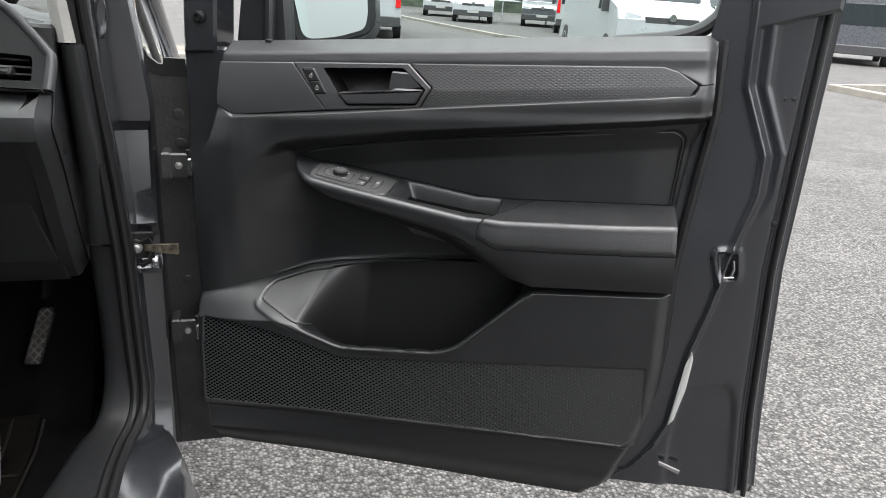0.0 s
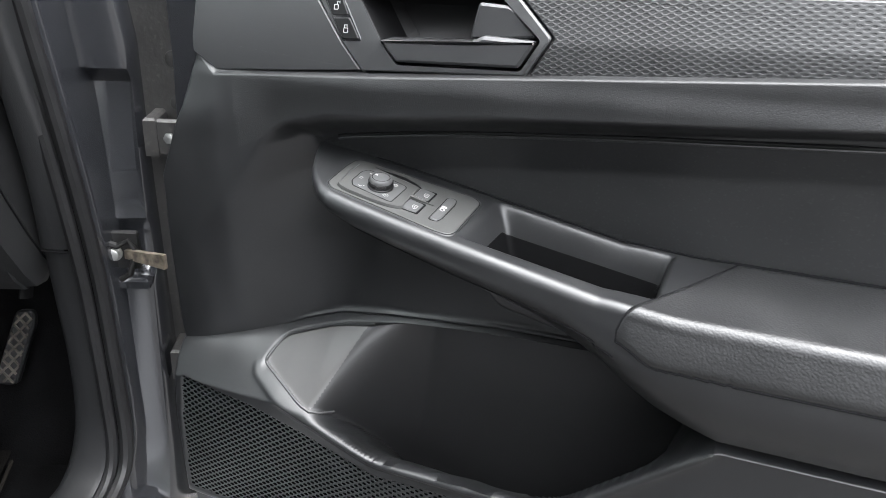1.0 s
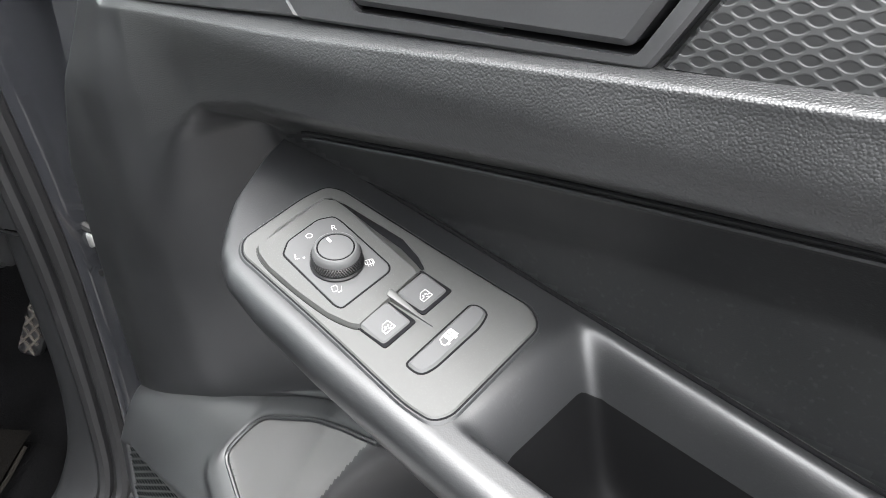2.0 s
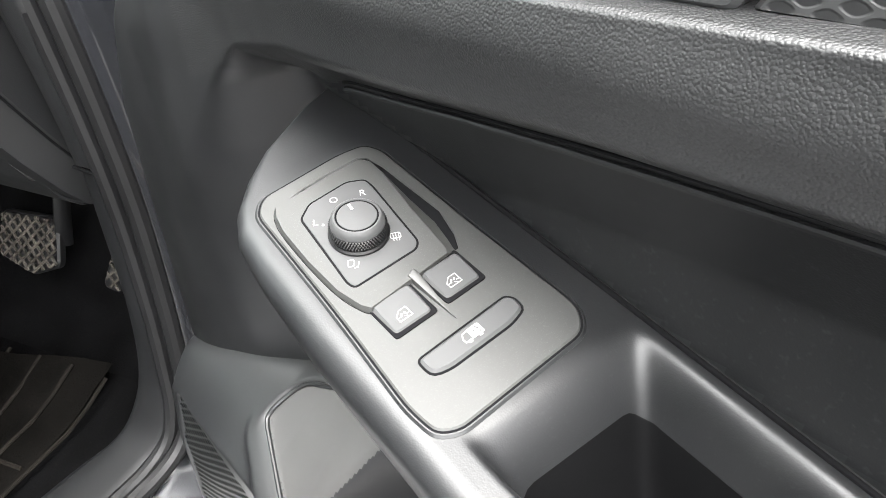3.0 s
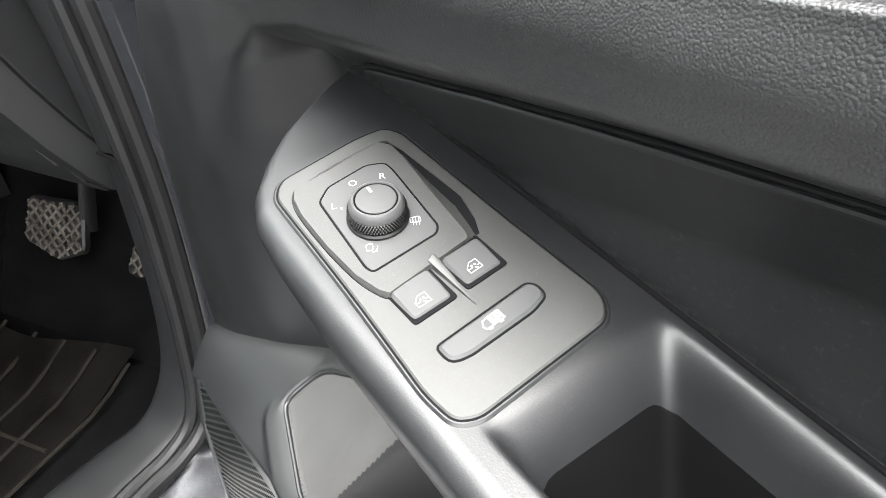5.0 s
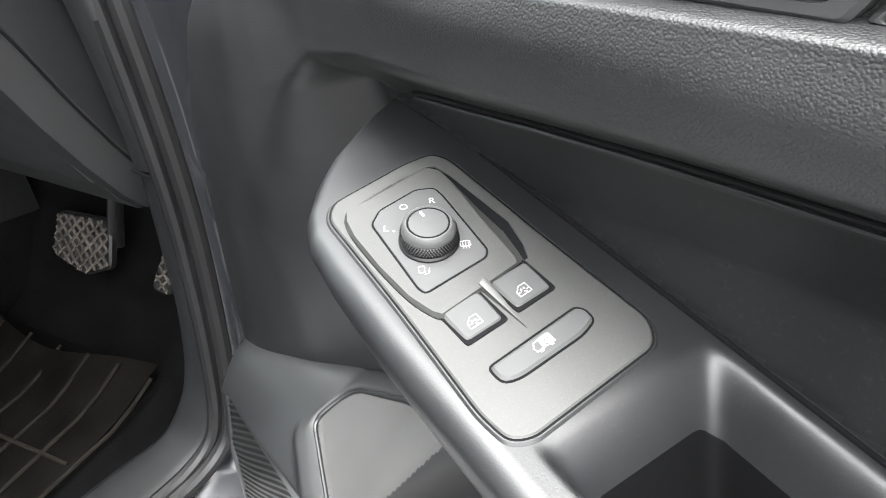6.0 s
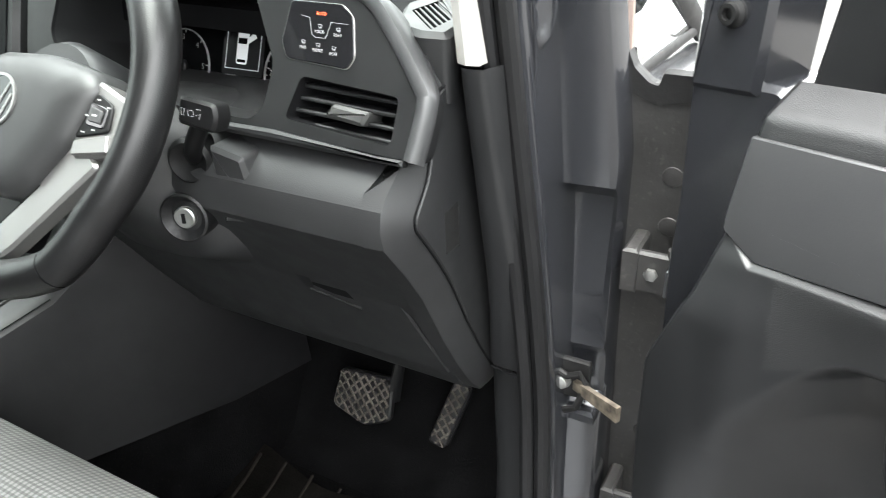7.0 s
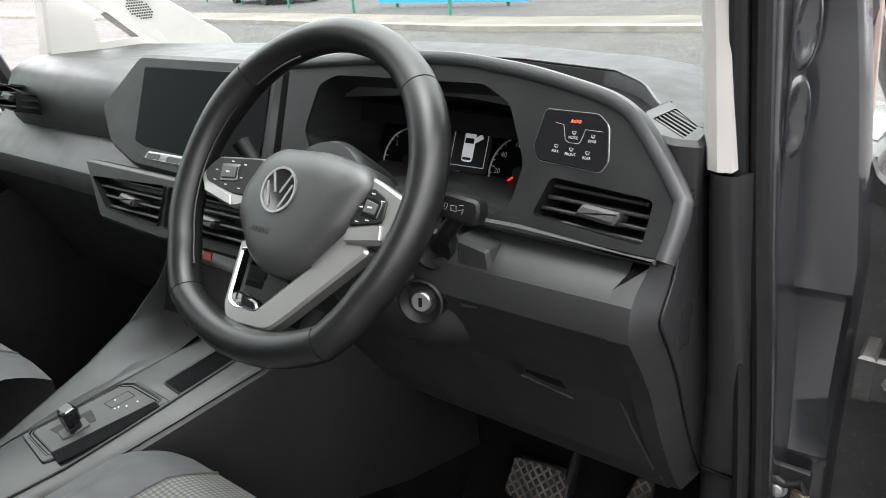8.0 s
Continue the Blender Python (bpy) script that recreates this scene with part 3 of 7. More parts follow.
def armrest_sections(u0, u1, count):
    rows = []
    for u in np.linspace(u0, u1, count):
        lip, top, bot = float(shelf_lip(u)), float(shelf_top(u)), float(arm_bottom(u))
        ws = np.linspace(-0.041, lip - 0.004, NW)
        h = top - 0.119 * ws
        h = h - cup_depth(u, ws)
        row = [(u, hh, ww) for ww, hh in zip(ws, h)]
        edge_h = h[-1]
        back = -0.036 + 0.080 * float(step(0.20, 0.50, u)) 
        fw, fv = lip + 0.006, edge_h - 0.010
        for k in np.linspace(0.12, 1, 7):
            a = k * math.pi / 2
            row.append((u, edge_h - 0.010 * (1 - math.cos(a)), lip - 0.004 + 0.010 * math.sin(a)))
        deep = fv - bot
        bulge = 0.010 * float(step(0.36, 0.44, u))
        for k in np.linspace(0.1, 1, 14):
            q = k ** 2.4
            row.append((u, fv - deep * k, fw + bulge * math.sin(k * 2.4) + (back - fw) * q))
        rows.append(row)
    return rows


rows = armrest_sections(0.0945, 0.7045, 420)
arm = part("armrest", sheet(rows), M_HARD, door, "charcoal armrest with a pull cup and a padded rear", 60)
# rubber lining laid into the cup, its black also painting the cup's shade
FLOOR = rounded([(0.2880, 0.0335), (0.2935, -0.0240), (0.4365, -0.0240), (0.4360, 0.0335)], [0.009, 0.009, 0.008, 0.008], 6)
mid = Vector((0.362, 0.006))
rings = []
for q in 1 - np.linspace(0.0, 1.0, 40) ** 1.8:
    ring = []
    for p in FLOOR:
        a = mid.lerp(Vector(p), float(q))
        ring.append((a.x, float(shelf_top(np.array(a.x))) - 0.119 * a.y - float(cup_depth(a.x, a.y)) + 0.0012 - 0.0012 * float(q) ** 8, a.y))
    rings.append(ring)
part("cup_liner", loft(rings, caps=False), M_LINER_SHADED, arm, "rubber lining of the pull cup, blackened with its shade", 60)
cap = rows[-1]
part("armrest_end", ([tuple(p) for p in cap] + [(0.7045, -0.15, -0.04), (0.7045, -0.236, -0.02)], [tuple(range(len(cap))) + (len(cap) + 1, len(cap))]), M_HARD, arm)
# padded elbow rest over the rear part
count = 48
pads = []
for r in rows:
    u = r[0][0]
    if u < 0.417:
        continue
    fine = [Vector(a).lerp(Vector(b), q / 6) for a, b in zip(r, r[1:]) for q in range(6)]
    walked = [0.0]
    for a, b in zip(fine, fine[1:]):
        walked.append(walked[-1] + (b - a).length)
    first = max(-0.036, 0.060 - (max(u, 0.4365) - 0.423) / 0.73)
    low = -0.177 + 0.014 * (1 - float(step(0.4165, 0.450, u)))
    start = next(k for k, p in enumerate(fine) if p.z > first)
    stop = next(k for k, p in enumerate(fine) if p.y < low and k > 6 * (NW + 4))
    wide = min(1.0, max(0.02, (u - 0.4165) / 0.020)) ** 0.5
    begin = walked[stop] - (walked[stop] - walked[start]) * wide
    pts = [p for p, k in zip(fine, walked) if begin <= k <= walked[stop]]
    if len(pts) < 3:
        continue
    acc = [0.0]
    for a, b in zip(pts, pts[1:]):
        acc.append(acc[-1] + (b - a).length)
    out = []
    for k in np.linspace(0, acc[-1], count):
        j = min(max(1, int(np.searchsorted(acc, k))), len(acc) - 1)
        f = (k - acc[j - 1]) / max(1e-9, acc[j] - acc[j - 1])
        p = pts[j - 1].lerp(pts[j], f)
        e = min(k, acc[-1] - k)
        up = 0.0034 * min(1, e / 0.005) ** 0.5 * min(1, (u - 0.4165) / 0.008) ** 0.5 * min(1, (0.7050 - u) / 0.006) ** 0.5 - 0.0008
        out.append((p.x, p.y + up * 0.7, p.z + up * 0.7))
    pads.append(out)
part("elbow_pad", sheet(pads), M_PAD, arm, "grained leatherette elbow pad", 70)
border = [[r[-1] for r in reversed(pads)] + [r[0] for r in pads]]
part("pad_seam", join(*[tube([(p[0], p[1] + 0.0004, p[2] + 0.0004) for p in b], 0.0011, 6) for b in border]), M_GAP, arm)
# seam along the face
seam = []
for r in rows:
    if 0.12 < r[0][0] < 0.4165:
        k = NW + 12 if r[0][0] < 0.40 else NW + 13
        seam.append((r[k][0], r[k][1], r[k][2] + 0.0003))
part("seam", tube(seam, 0.0007, 6), M_GAP, arm)

# dark joint where the shelf meets the insert
joint = [(u, float(shelf_top(np.array(u))) + 0.119 * 0.037 + 0.0004, -0.0368) for u in np.linspace(0.098, 0.70, 60)]
part("joint", tube(joint, 0.0011, 6), M_GAP, arm)

# ---- switch panel on the armrest ----
SH_N = Vector((0.196, 1.0, 0.119)).normalized()


def on_shelf(u, w, h):
    return Vector((u, -0.049 - 0.196 * u - 0.119 * w, w)) + SH_N * h


PLATE = rounded([(0.1500, 0.0395), (0.1425, 0.0330), (0.1405, -0.0060), (0.1425, -0.0185), (0.1500, -0.0222), (0.2136, -0.0222), (0.2640, -0.0232), (0.2722, -0.0165), (0.2720, 0.0395), (0.2680, 0.0462), (0.2560, 0.0475), (0.2073, 0.0430)], [0.006, 0.008, 0.006, 0.006, 0.006, 0.004, 0.008, 0.008, 0.008, 0.006, 0.008, 0.02], 4)
bm = bmesh.new()
prism(bm, grow(PLATE, 0.0017), -0.004, 0.0009, on_shelf, 0.0008)
panel = part("switch_panel", bm, M_HARD, door, "driver's switch panel with mirror knob and window switches")
bm = bmesh.new()
prism(bm, grow(PLATE, 0.0004), -0.004, 0.0010, on_shelf, 0.0001)
part("plate_gap", bm, M_GAP, panel)
# raised field round the knob: upper outline and foot; towards the door it falls in a broad scooped facet
UPPER = [(0.1515, -0.0094), (0.1564, -0.0123), (0.1648, -0.0120), (0.1770, -0.0100), (0.1891, -0.0078), (0.2020, -0.0060), (0.2140, -0.0043), (0.2165, -0.0029), (0.2172, 0.0100), (0.2176, 0.0200), (0.2183, 0.0335), (0.2150, 0.0355), (0.2045, 0.0379), (0.1866, 0.0383), (0.1666, 0.0371), (0.1575, 0.0349), (0.1532, 0.0321), (0.1528, 0.0180), (0.1520, 0.0050)]
FOOT = [(0.1487, -0.0108), (0.1510, -0.0141), (0.1597, -0.0158), (0.1690, -0.0160), (0.1786, -0.0163), (0.1958, -0.0168), (0.2090, -0.0130), (0.2158, -0.0095), (0.2178, 0.0100), (0.2182, 0.0200), (0.2192, 0.0341), (0.2156, 0.0362), (0.2048, 0.0387), (0.1866, 0.0392), (0.1662, 0.0380), (0.1568, 0.0357), (0.1522, 0.0325), (0.1492, 0.0180), (0.1482, 0.0050)]
bm = bmesh.new()
prism(bm, PLATE, -0.003, 0.0016, on_shelf, 0.0010, holes=[FOOT])
plate = part("switch_plate", bm, M_PLATE, panel, "metallic grey switch plate")
sunk = [-0.0016 if 2 <= k <= 6 else 0.0 if k in (1, 7) else 0.0015 for k in range(len(FOOT))]
rings = [[on_shelf(a, b, -0.003) for a, b in FOOT], [on_shelf(a, b, h) for (a, b), h in zip(FOOT, sunk)]]
for q, k in ((0.5, 0.5), (0.93, 0.93), (0.98, 0.985), (1.0, 1.0)):
    rings.append([on_shelf(a + (c - a) * q, b + (d - b) * q, g + (0.0040 - g) * k) for (a, b), (c, d), g in zip(FOOT, UPPER, sunk)])
part("raised_field", loft(rings), M_PLATE, panel, "", 25)
part("field_edge", tube([on_shelf(p.x, p.y, 0.0017) for p in spline([(*p, 0) for p in FOOT[10:17]], 4)], 0.00016, 6), M_GAP, panel)
MIRROR_PAD = rounded([(0.1660, 0.0285), (0.1612, 0.0215), (0.1603, 0.0030), (0.1640, -0.0036), (0.1695, -0.0036), (0.2045, 0.0015), (0.2072, 0.0042), (0.2072, 0.0325), (0.2040, 0.0333)], 0.0018, 3)
bm = bmesh.new()
prism(bm, grow(MIRROR_PAD, 0.0007), 0.0030, 0.00408, on_shelf, 0.0001)
part("pad_gap", bm, M_GAP, panel)
bm = bmesh.new()
prism(bm, MIRROR_PAD, 0.0030, 0.0043, on_shelf, 0.0004)
part("mirror_pad", bm, M_BUTTON, panel)
KX, KW = 0.1872, 0.0160


def on_knob(x, y, h):
    return on_shelf(KX + x, KW + y, 0.0043 + h)


part("knob_base", lathe([(0.0115, 0), (0.0119, 0.0003), (0.0119, 0.0010), (0.0112, 0.0016), (0.0, 0.0016)], 56, on_knob), M_KNOB, panel)
# knurled skirt: rows of small studs
studs = []
for row, h in enumerate((0.0024, 0.0035, 0.0046, 0.0057)):
    for k in range(60):
        a = 2 * math.pi * (k + 0.5 * (row % 2)) / 60
        c, s = math.cos(a), math.sin(a)
        r0, r1, e, g = 0.0105, 0.0114, 0.00048, 0.00047
        q = [(r0 * c - e * s, r0 * s + e * c, h + g), (r0 * c + e * s, r0 * s - e * c, h + g), (r0 * c + e * s, r0 * s - e * c, h - g), (r0 * c - e * s, r0 * s + e * c, h - g), (r1 * c, r1 * s, h)]
        studs.append(([on_knob(*p) for p in q], [(0, 1, 4), (1, 2, 4), (2, 3, 4), (3, 0, 4)]))
skirt = part("mirror_knob", join(lathe([(0.0104, 0.0012), (0.0106, 0.0018), (0.0106, 0.0062), (0.0, 0.0064)], 60, on_knob), *studs), M_KNOB, panel, "black knurled mirror knob", 25)
part("knob_cap", lathe([(0.0105, 0.0061), (0.0105, 0.0066), (0.0102, 0.0078), (0.0097, 0.0092), (0.0090, 0.0098), (0.0084, 0.0098), (0.0081, 0.0091), (0.0077, 0.0091), (0.0075, 0.0097), (0.0, 0.0100)], 60, on_knob), M_BUTTON, panel, "dark grey knob cap")
part("cap_ring", tube([on_knob(0.0079 * math.cos(a), 0.0079 * math.sin(a), 0.0094) for a in np.linspace(0, 2 * math.pi, 60, endpoint=False)], 0.00038, 6, closed=True), M_GAP, panel)
spot = Vector((-0.0035, -0.0005))
way = Vector((-0.99, -0.14))
bm = bmesh.new()
side = Vector((-way.y, way.x)) * 0.0005
prism(bm, [tuple(spot + side), tuple(spot - side), tuple(spot - side + way * 0.0028), tuple(spot + side + way * 0.0028)], 0.0096, 0.0102, on_knob, 0)
part("knob_mark", bm, M_WHITE, panel)


# marks round the knob; their feet point to the knob
def mark_at(px, pw, spin):
    c, s = math.cos(spin), math.sin(spin)
    return lambda x, y, h: on_shelf(px + (-x * s - y * c) * 1.0, pw + (-x * c + y * s) * 1.0, 0.0043 + h)


for text, px, pw in (("L", 0.1716, 0.0257), ("O", 0.1658, 0.0131), ("R", 0.1699, 0.0018)):
    words(text, 0.0046, mark_at(px, pw, radians(-33)), M_WHITE, panel, "letter", 0, 0.00015)


bm = bmesh.new()
at = mark_at(0.1978, 0.0270, radians(-33))
line_shape(bm, rounded([(-0.0016, 0.0016), (0.0008, 0.0020), (0.0008, -0.0012), (-0.0014, -0.0016)], 0.0006, 2), 0.00024, at, closed=True)
line_shape(bm, [(0.0008, -0.0022), (0.0022, -0.0018), (0.0026, 0.0006)], 0.00026, at)
part("fold_symbol", bm, M_WHITE, panel)
bm = bmesh.new()
at = mark_at(0.1974, 0.0062, radians(-33))
line_shape(bm, rounded([(-0.0022, 0.0014), (0.0016, 0.0018), (0.0020, -0.0010), (-0.0020, -0.0012)], 0.0006, 2), 0.00024, at, closed=True)
for x in (-0.0011, 0.0, 0.0011):
    line_shape(bm, [(x, 0.0010), (x + 0.0002, -0.0022)], 0.00024, at)
part("heating_symbol", bm, M_WHITE, panel)
part("knob_dot", lathe([(0.0005, 0), (0.0005, 0.0002)], 10, lambda x, y, h: on_shelf(0.1744 + x, 0.0239 + y, 0.0043 + h)), M_WHITE, panel)


# window switches: sunk wells with tilted keys
def window_switch(w0, w1):
    bm = bmesh.new()
    prism(bm, rounded([(0.2155, w0 - 0.0009), (0.2335, w0 - 0.0009), (0.2335, w1 + 0.0009), (0.2155, w1 + 0.0009)], 0.0014, 2), 0.0008, 0.00215, on_shelf, 0.0001)
    key = part("window_switch", bm, M_GAP, panel, "grey window lift switch")
    bm = bmesh.new()

    def tilted(x, y, h):
        return on_shelf(x, y, h + 0.0008 * (0.2335 - x) / 0.016)

    prism(bm, rounded([(0.2172, w0), (0.2325, w0 + 0.0004), (0.2322, w1 + 0.0002), (0.2170, w1)], 0.0022, 3), 0.0012, 0.0026, tilted, 0.0010)
    part("key_top", bm, M_BUTTON, panel)
    cx, cy = 0.2272, (w0 + w1) / 2 + 0.0015
    sym = lambda x, y, h: tilted(cx - y, cy - x, 0.0026 + h)
    bm = bmesh.new()
    line_shape(bm, [(-0.0027, -0.0019), (-0.0027, 0.0002), (-0.0004, 0.0022), (0.0026, 0.0022), (0.0027, -0.0019)], 0.00024, sym, closed=True)
    line_shape(bm, [(-0.0026, -0.0004), (-0.0009, -0.0004)], 0.00022, sym)
    line_shape(bm, [(0.0014, -0.0004), (0.0026, -0.0004)], 0.00022, sym)
    for q in (-0.0005, 0.0009):
        prism(bm, [(q - 0.0005, 0.0004), (q, 0.0009), (q + 0.0005, 0.0004), (q, -0.0001)], 0, 0.00018, sym, 0)
    line_shape(bm, [(0.0002, -0.0008), (0.0010, -0.0014)], 0.00024, sym)
    part("window_symbol", bm, M_WHITE, panel)


window_switch(0.0165, 0.0335)
window_switch(-0.0065, 0.0105)
bm = bmesh.new()
prism(bm, [(0.2145, 0.0120), (0.2160, 0.0112), (0.2400, 0.0132), (0.2160, 0.0150)], 0.0010, 0.0052, lambda x, y, h: on_shelf(x, y, h if h < 0.002 else 0.002 + (h - 0.002) * max(0.05, (0.2400 - x) / 0.0255)), 0.0003)
part("divider_ridge", bm, M_PLATE, panel)
LOCKKEY = rounded([(0.2446, 0.0342), (0.2442, -0.0060), (0.2468, -0.0080), (0.2520, -0.0076), (0.2540, 0.0000), (0.2537, 0.0280), (0.2518, 0.0342)], [0.002, 0.002, 0.003, 0.003, 0.003, 0.003, 0.003], 3)
bm = bmesh.new()
prism(bm, grow(LOCKKEY, 0.0008), 0.0005, 0.00185, on_shelf, 0.0001)
part("load_lock_switch", bm, M_GAP, panel, "long grey load-bay locking switch")
bm = bmesh.new()
prism(bm, LOCKKEY, 0.0010, 0.0028, on_shelf, 0.0010)
part("key_top", bm, M_BUTTON, panel)
bm = bmesh.new()
sym = lambda x, y, h: on_shelf(0.2487 - y, 0.0137 - x, 0.0028 + h)
line_shape(bm, [(-0.0010, -0.0016), (-0.0040, -0.0016), (-0.0042, 0.0000), (-0.0030, 0.0018), (-0.0010, 0.0020)], 0.00036, sym)
prism(bm, [(-0.0010, -0.0018), (0.0042, -0.0018), (0.0042, 0.0020), (0.0034, 0.0024), (-0.0010, 0.0022)], 0, 0.00016, sym, 0)
for x in (-0.0024, 0.0022):
    prism(bm, [(x - 0.0007, -0.0025), (x + 0.0007, -0.0025), (x + 0.0007, -0.0015), (x - 0.0007, -0.0015)], 0, 0.00016, sym, 0)
part("lock_symbol", bm, M_WHITE, panel)
bm = bmesh.new()
line_shape(bm, [(0.0006, -0.0012), (0.0006, 0.0005), (0.0030, 0.0005), (0.0030, -0.0012)], 0.00030, lambda x, y, h: sym(x, y, h + 0.0001), closed=True)
line_shape(bm, [(0.0010, 0.0005), (0.0010, 0.0015), (0.0026, 0.0015), (0.0026, 0.0005)], 0.00030, lambda x, y, h: sym(x, y, h + 0.0001))
part("padlock_symbol", bm, M_BUTTON, panel)


# ---- steel shell of the door ----
SHUT = [(-0.66, 0.520), (-0.645, 0.590), (-0.625, 0.640), (-0.60, 0.675), (-0.56, 0.705), (-0.512, 0.727), (-0.375, 0.752), (-0.30, 0.775), (-0.184, 0.803), (-0.11, 0.826), (-0.05, 0.829), (0.0, 0.812), (0.05, 0.795), (0.17, 0.797)]
LATCH_RIM = rounded([(0.770, -0.200), (0.806, -0.196), (0.812, -0.250), (0.782, -0.256)], 0.01, 4)
LOWER = rounded([(0.720, -0.655), (0.728, -0.54), (0.745, -0.440), (0.818, -0.428), (0.834, -0.462), (0.842, -0.655)], 0.02, 4)


def shell_depth(u, v):
    w = np.full_like(u, -0.050)
    s = u - table(v, SHUT)
    w -= 0.016 * step(-0.004, 0.010, s)
    w += 0.006 * np.exp(-((s + 0.004) / 0.005) ** 2)
    w += 0.004 * np.exp(-((s - 0.022) / 0.006) ** 2) * step(-0.16, -0.05, v)
    d = inside_distance(u, v, LATCH_RIM)
    w += 0.005 * step(-0.010, 0.0, d) - 0.008 * step(0.0, 0.006, d)
    w -= 0.007 * step(0.0, 0.010, inside_distance(u, v, LOWER))
    edge = table(v, [(-0.66, 0.874), (-0.494, 0.868), (-0.235, 0.872), (0.006, 0.892), (0.17, 0.906)])
    w -= 0.012 * step(edge - 0.030, edge - 0.020, u)
    w -= 0.020 * step(edge - 0.006, edge + 0.004, u)
    return w


sv = np.linspace(-0.646, 0.175, 190)
grid = []
for v in sv:
    right = table(v, [(-0.66, 0.884), (-0.494, 0.878), (-0.235, 0.882), (0.006, 0.902), (0.17, 0.916)])
    us = np.linspace(float(table(v, [(-0.66, 0.44), (-0.62, 0.54), (-0.55, 0.60), (-0.5, 0.62), (-0.2, 0.66), (0.05, 0.72), (0.20, 0.752)])), right, 120)
    grid.append([(float(a), float(v), float(c)) for a, c in zip(us, shell_depth(us, np.full_like(us, v)))])
shell = part("door_shell", sheet(grid), M_PAINT, door, "dark grey painted steel door edge", 60)
bm = bmesh.new()
OUT = [(-0.150, -0.560), (-0.10, -0.664), (0.882, -0.664), (0.880, -0.235), (0.898, 0.006), (0.902, 0.095), (-0.085, 0.085), (-0.12, -0.1)]
prism(bm, OUT, -0.155, -0.100, edge=0.004)
part("outer_skin", bm, M_PAINT, door, "dark grey painted outer door panel")
bm = bmesh.new()
prism(bm, [(-0.135, -0.640), (0.70, -0.650), (0.72, 0.104), (-0.055, 0.104), (-0.105, -0.10)], -0.100, -0.090, edge=0.004)
part("inner_panel", bm, M_DUST, door)
weather = [(float(table(v, CARD_REAR)) + 0.007 + 0.02 * max(0.0, -0.60 - v), float(v), -0.038) for v in np.linspace(0.115, -0.622, 60)]
part("weather_strip", tube(spline(weather + [(0.585, -0.640, -0.038), (0.50, -0.643, -0.040), (0.30, -0.640, -0.042)], 3), 0.0075, 8), M_RUBBER, door, "black rubber strip round the trim panel")
edge_line = [(table(v, [(-0.66, 0.862), (-0.494, 0.857), (-0.235, 0.861), (0.006, 0.881), (0.17, 0.895)]), v, -0.071) for v in np.linspace(-0.65, 0.175, 40)]
part("edge_seal", tube(edge_line, 0.0045, 8, up=(0, 0, 1)), M_RUBBER, door)
latch = part("latch", (lambda b: (prism(b, rounded([(0.779, -0.212), (0.805, -0.210), (0.806, -0.243), (0.784, -0.246)], 0.004, 3), -0.064, -0.0565, edge=0.001), b)[1])(bmesh.new()), M_GAP, door, "black door latch opening")
part("latch_claw", tube([(0.7995, -0.214, -0.052), (0.8015, -0.228, -0.051), (0.7985, -0.240, -0.052)], 0.0022, 8), M_CHROME, latch)
part("latch_plate", tube([(0.785, -0.2445, -0.055), (0.803, -0.2425, -0.055)], 0.0018, 8), M_CHROME, latch)
bm = bmesh.new()
pts = [(0.7235, -0.512), (0.7325, -0.500), (0.7475, -0.440), (0.7545, -0.385), (0.7520, -0.372), (0.7430, -0.395), (0.7330, -0.455)]
prism(bm, rounded(pts, 0.004, 3), -0.056, -0.0425, edge=0.001)
part("drain_sticker", bm, M_WHITE, door, "pale reflective strip on the door edge")
bm = bmesh.new()
prism(bm, rounded([(0.716, -0.590), (0.752, -0.604), (0.750, -0.612), (0.716, -0.597)], 0.001, 2), -0.056, -0.0530, edge=0.0006)
part("pressed_lip", bm, M_SILVER, door)
for a, b, r in ((0.854, -0.156, 0.0042), (0.858, 0.031, 0.0036), (0.846, 0.031, 0.0026)):
    part("rubber_plug", lathe([(r, 0), (r * 0.9, 0.0018), (r * 0.5, 0.0024), (0.0, 0.0024)], 18, lambda x, y, h, a=a, b=b: (a + x, b + y, -0.0665 + h)), M_RUBBER, door)
# painted face along the hinge side
bm = bmesh.new()
prism(bm, rounded([(-0.114, 0.11), (-0.03, 0.11), (0.02, 0.0), (0.02, -0.58), (-0.10, -0.60), (-0.135, -0.45), (-0.137, -0.21), (-0.129, -0.06), (-0.121, 0.0)], 0.01, 3), -0.115, -0.060, edge=0.005)
part("hinge_face", bm, M_PAINT, door, "dark painted hinge side of the door")
bm = bmesh.new()
prism(bm, rounded([(-0.018, -0.045), (0.735, -0.045), (0.735, -0.100), (-0.018, -0.100)], 0.006, 3), 0.098, 0.1150, lambda x, y, h: (x, h, y), 0.002)
part("window_ledge", bm, M_SOFT, door, "charcoal ledge under the window")
# window frame
bm = bmesh.new()
prism(bm, [(0.766, 0.118), (0.905, 0.150), (0.925, 0.50), (0.820, 0.50)], -0.110, -0.060, edge=0.006)
part("window_post", bm, M_PAINT, door, "dark grey rear window frame post")
part("window_channel", tube(spline([(0.60, 0.111, -0.072), (0.69, 0.118, -0.072), (0.737, 0.137, -0.072), (0.757, 0.175, -0.072), (0.775, 0.30, -0.072), (0.80, 0.50, -0.072)], 8), 0.011, 10, squash=(1.0, 1.6)), M_RUBBER, door)
bm = bmesh.new()
prism(bm, [(0.03, 0.48), (0.925, 0.48), (0.900, 0.545), (0.10, 0.545)], -0.110, -0.060, edge=0.006)
part("window_top_rail", bm, M_PAINT, door)
bm = bmesh.new()
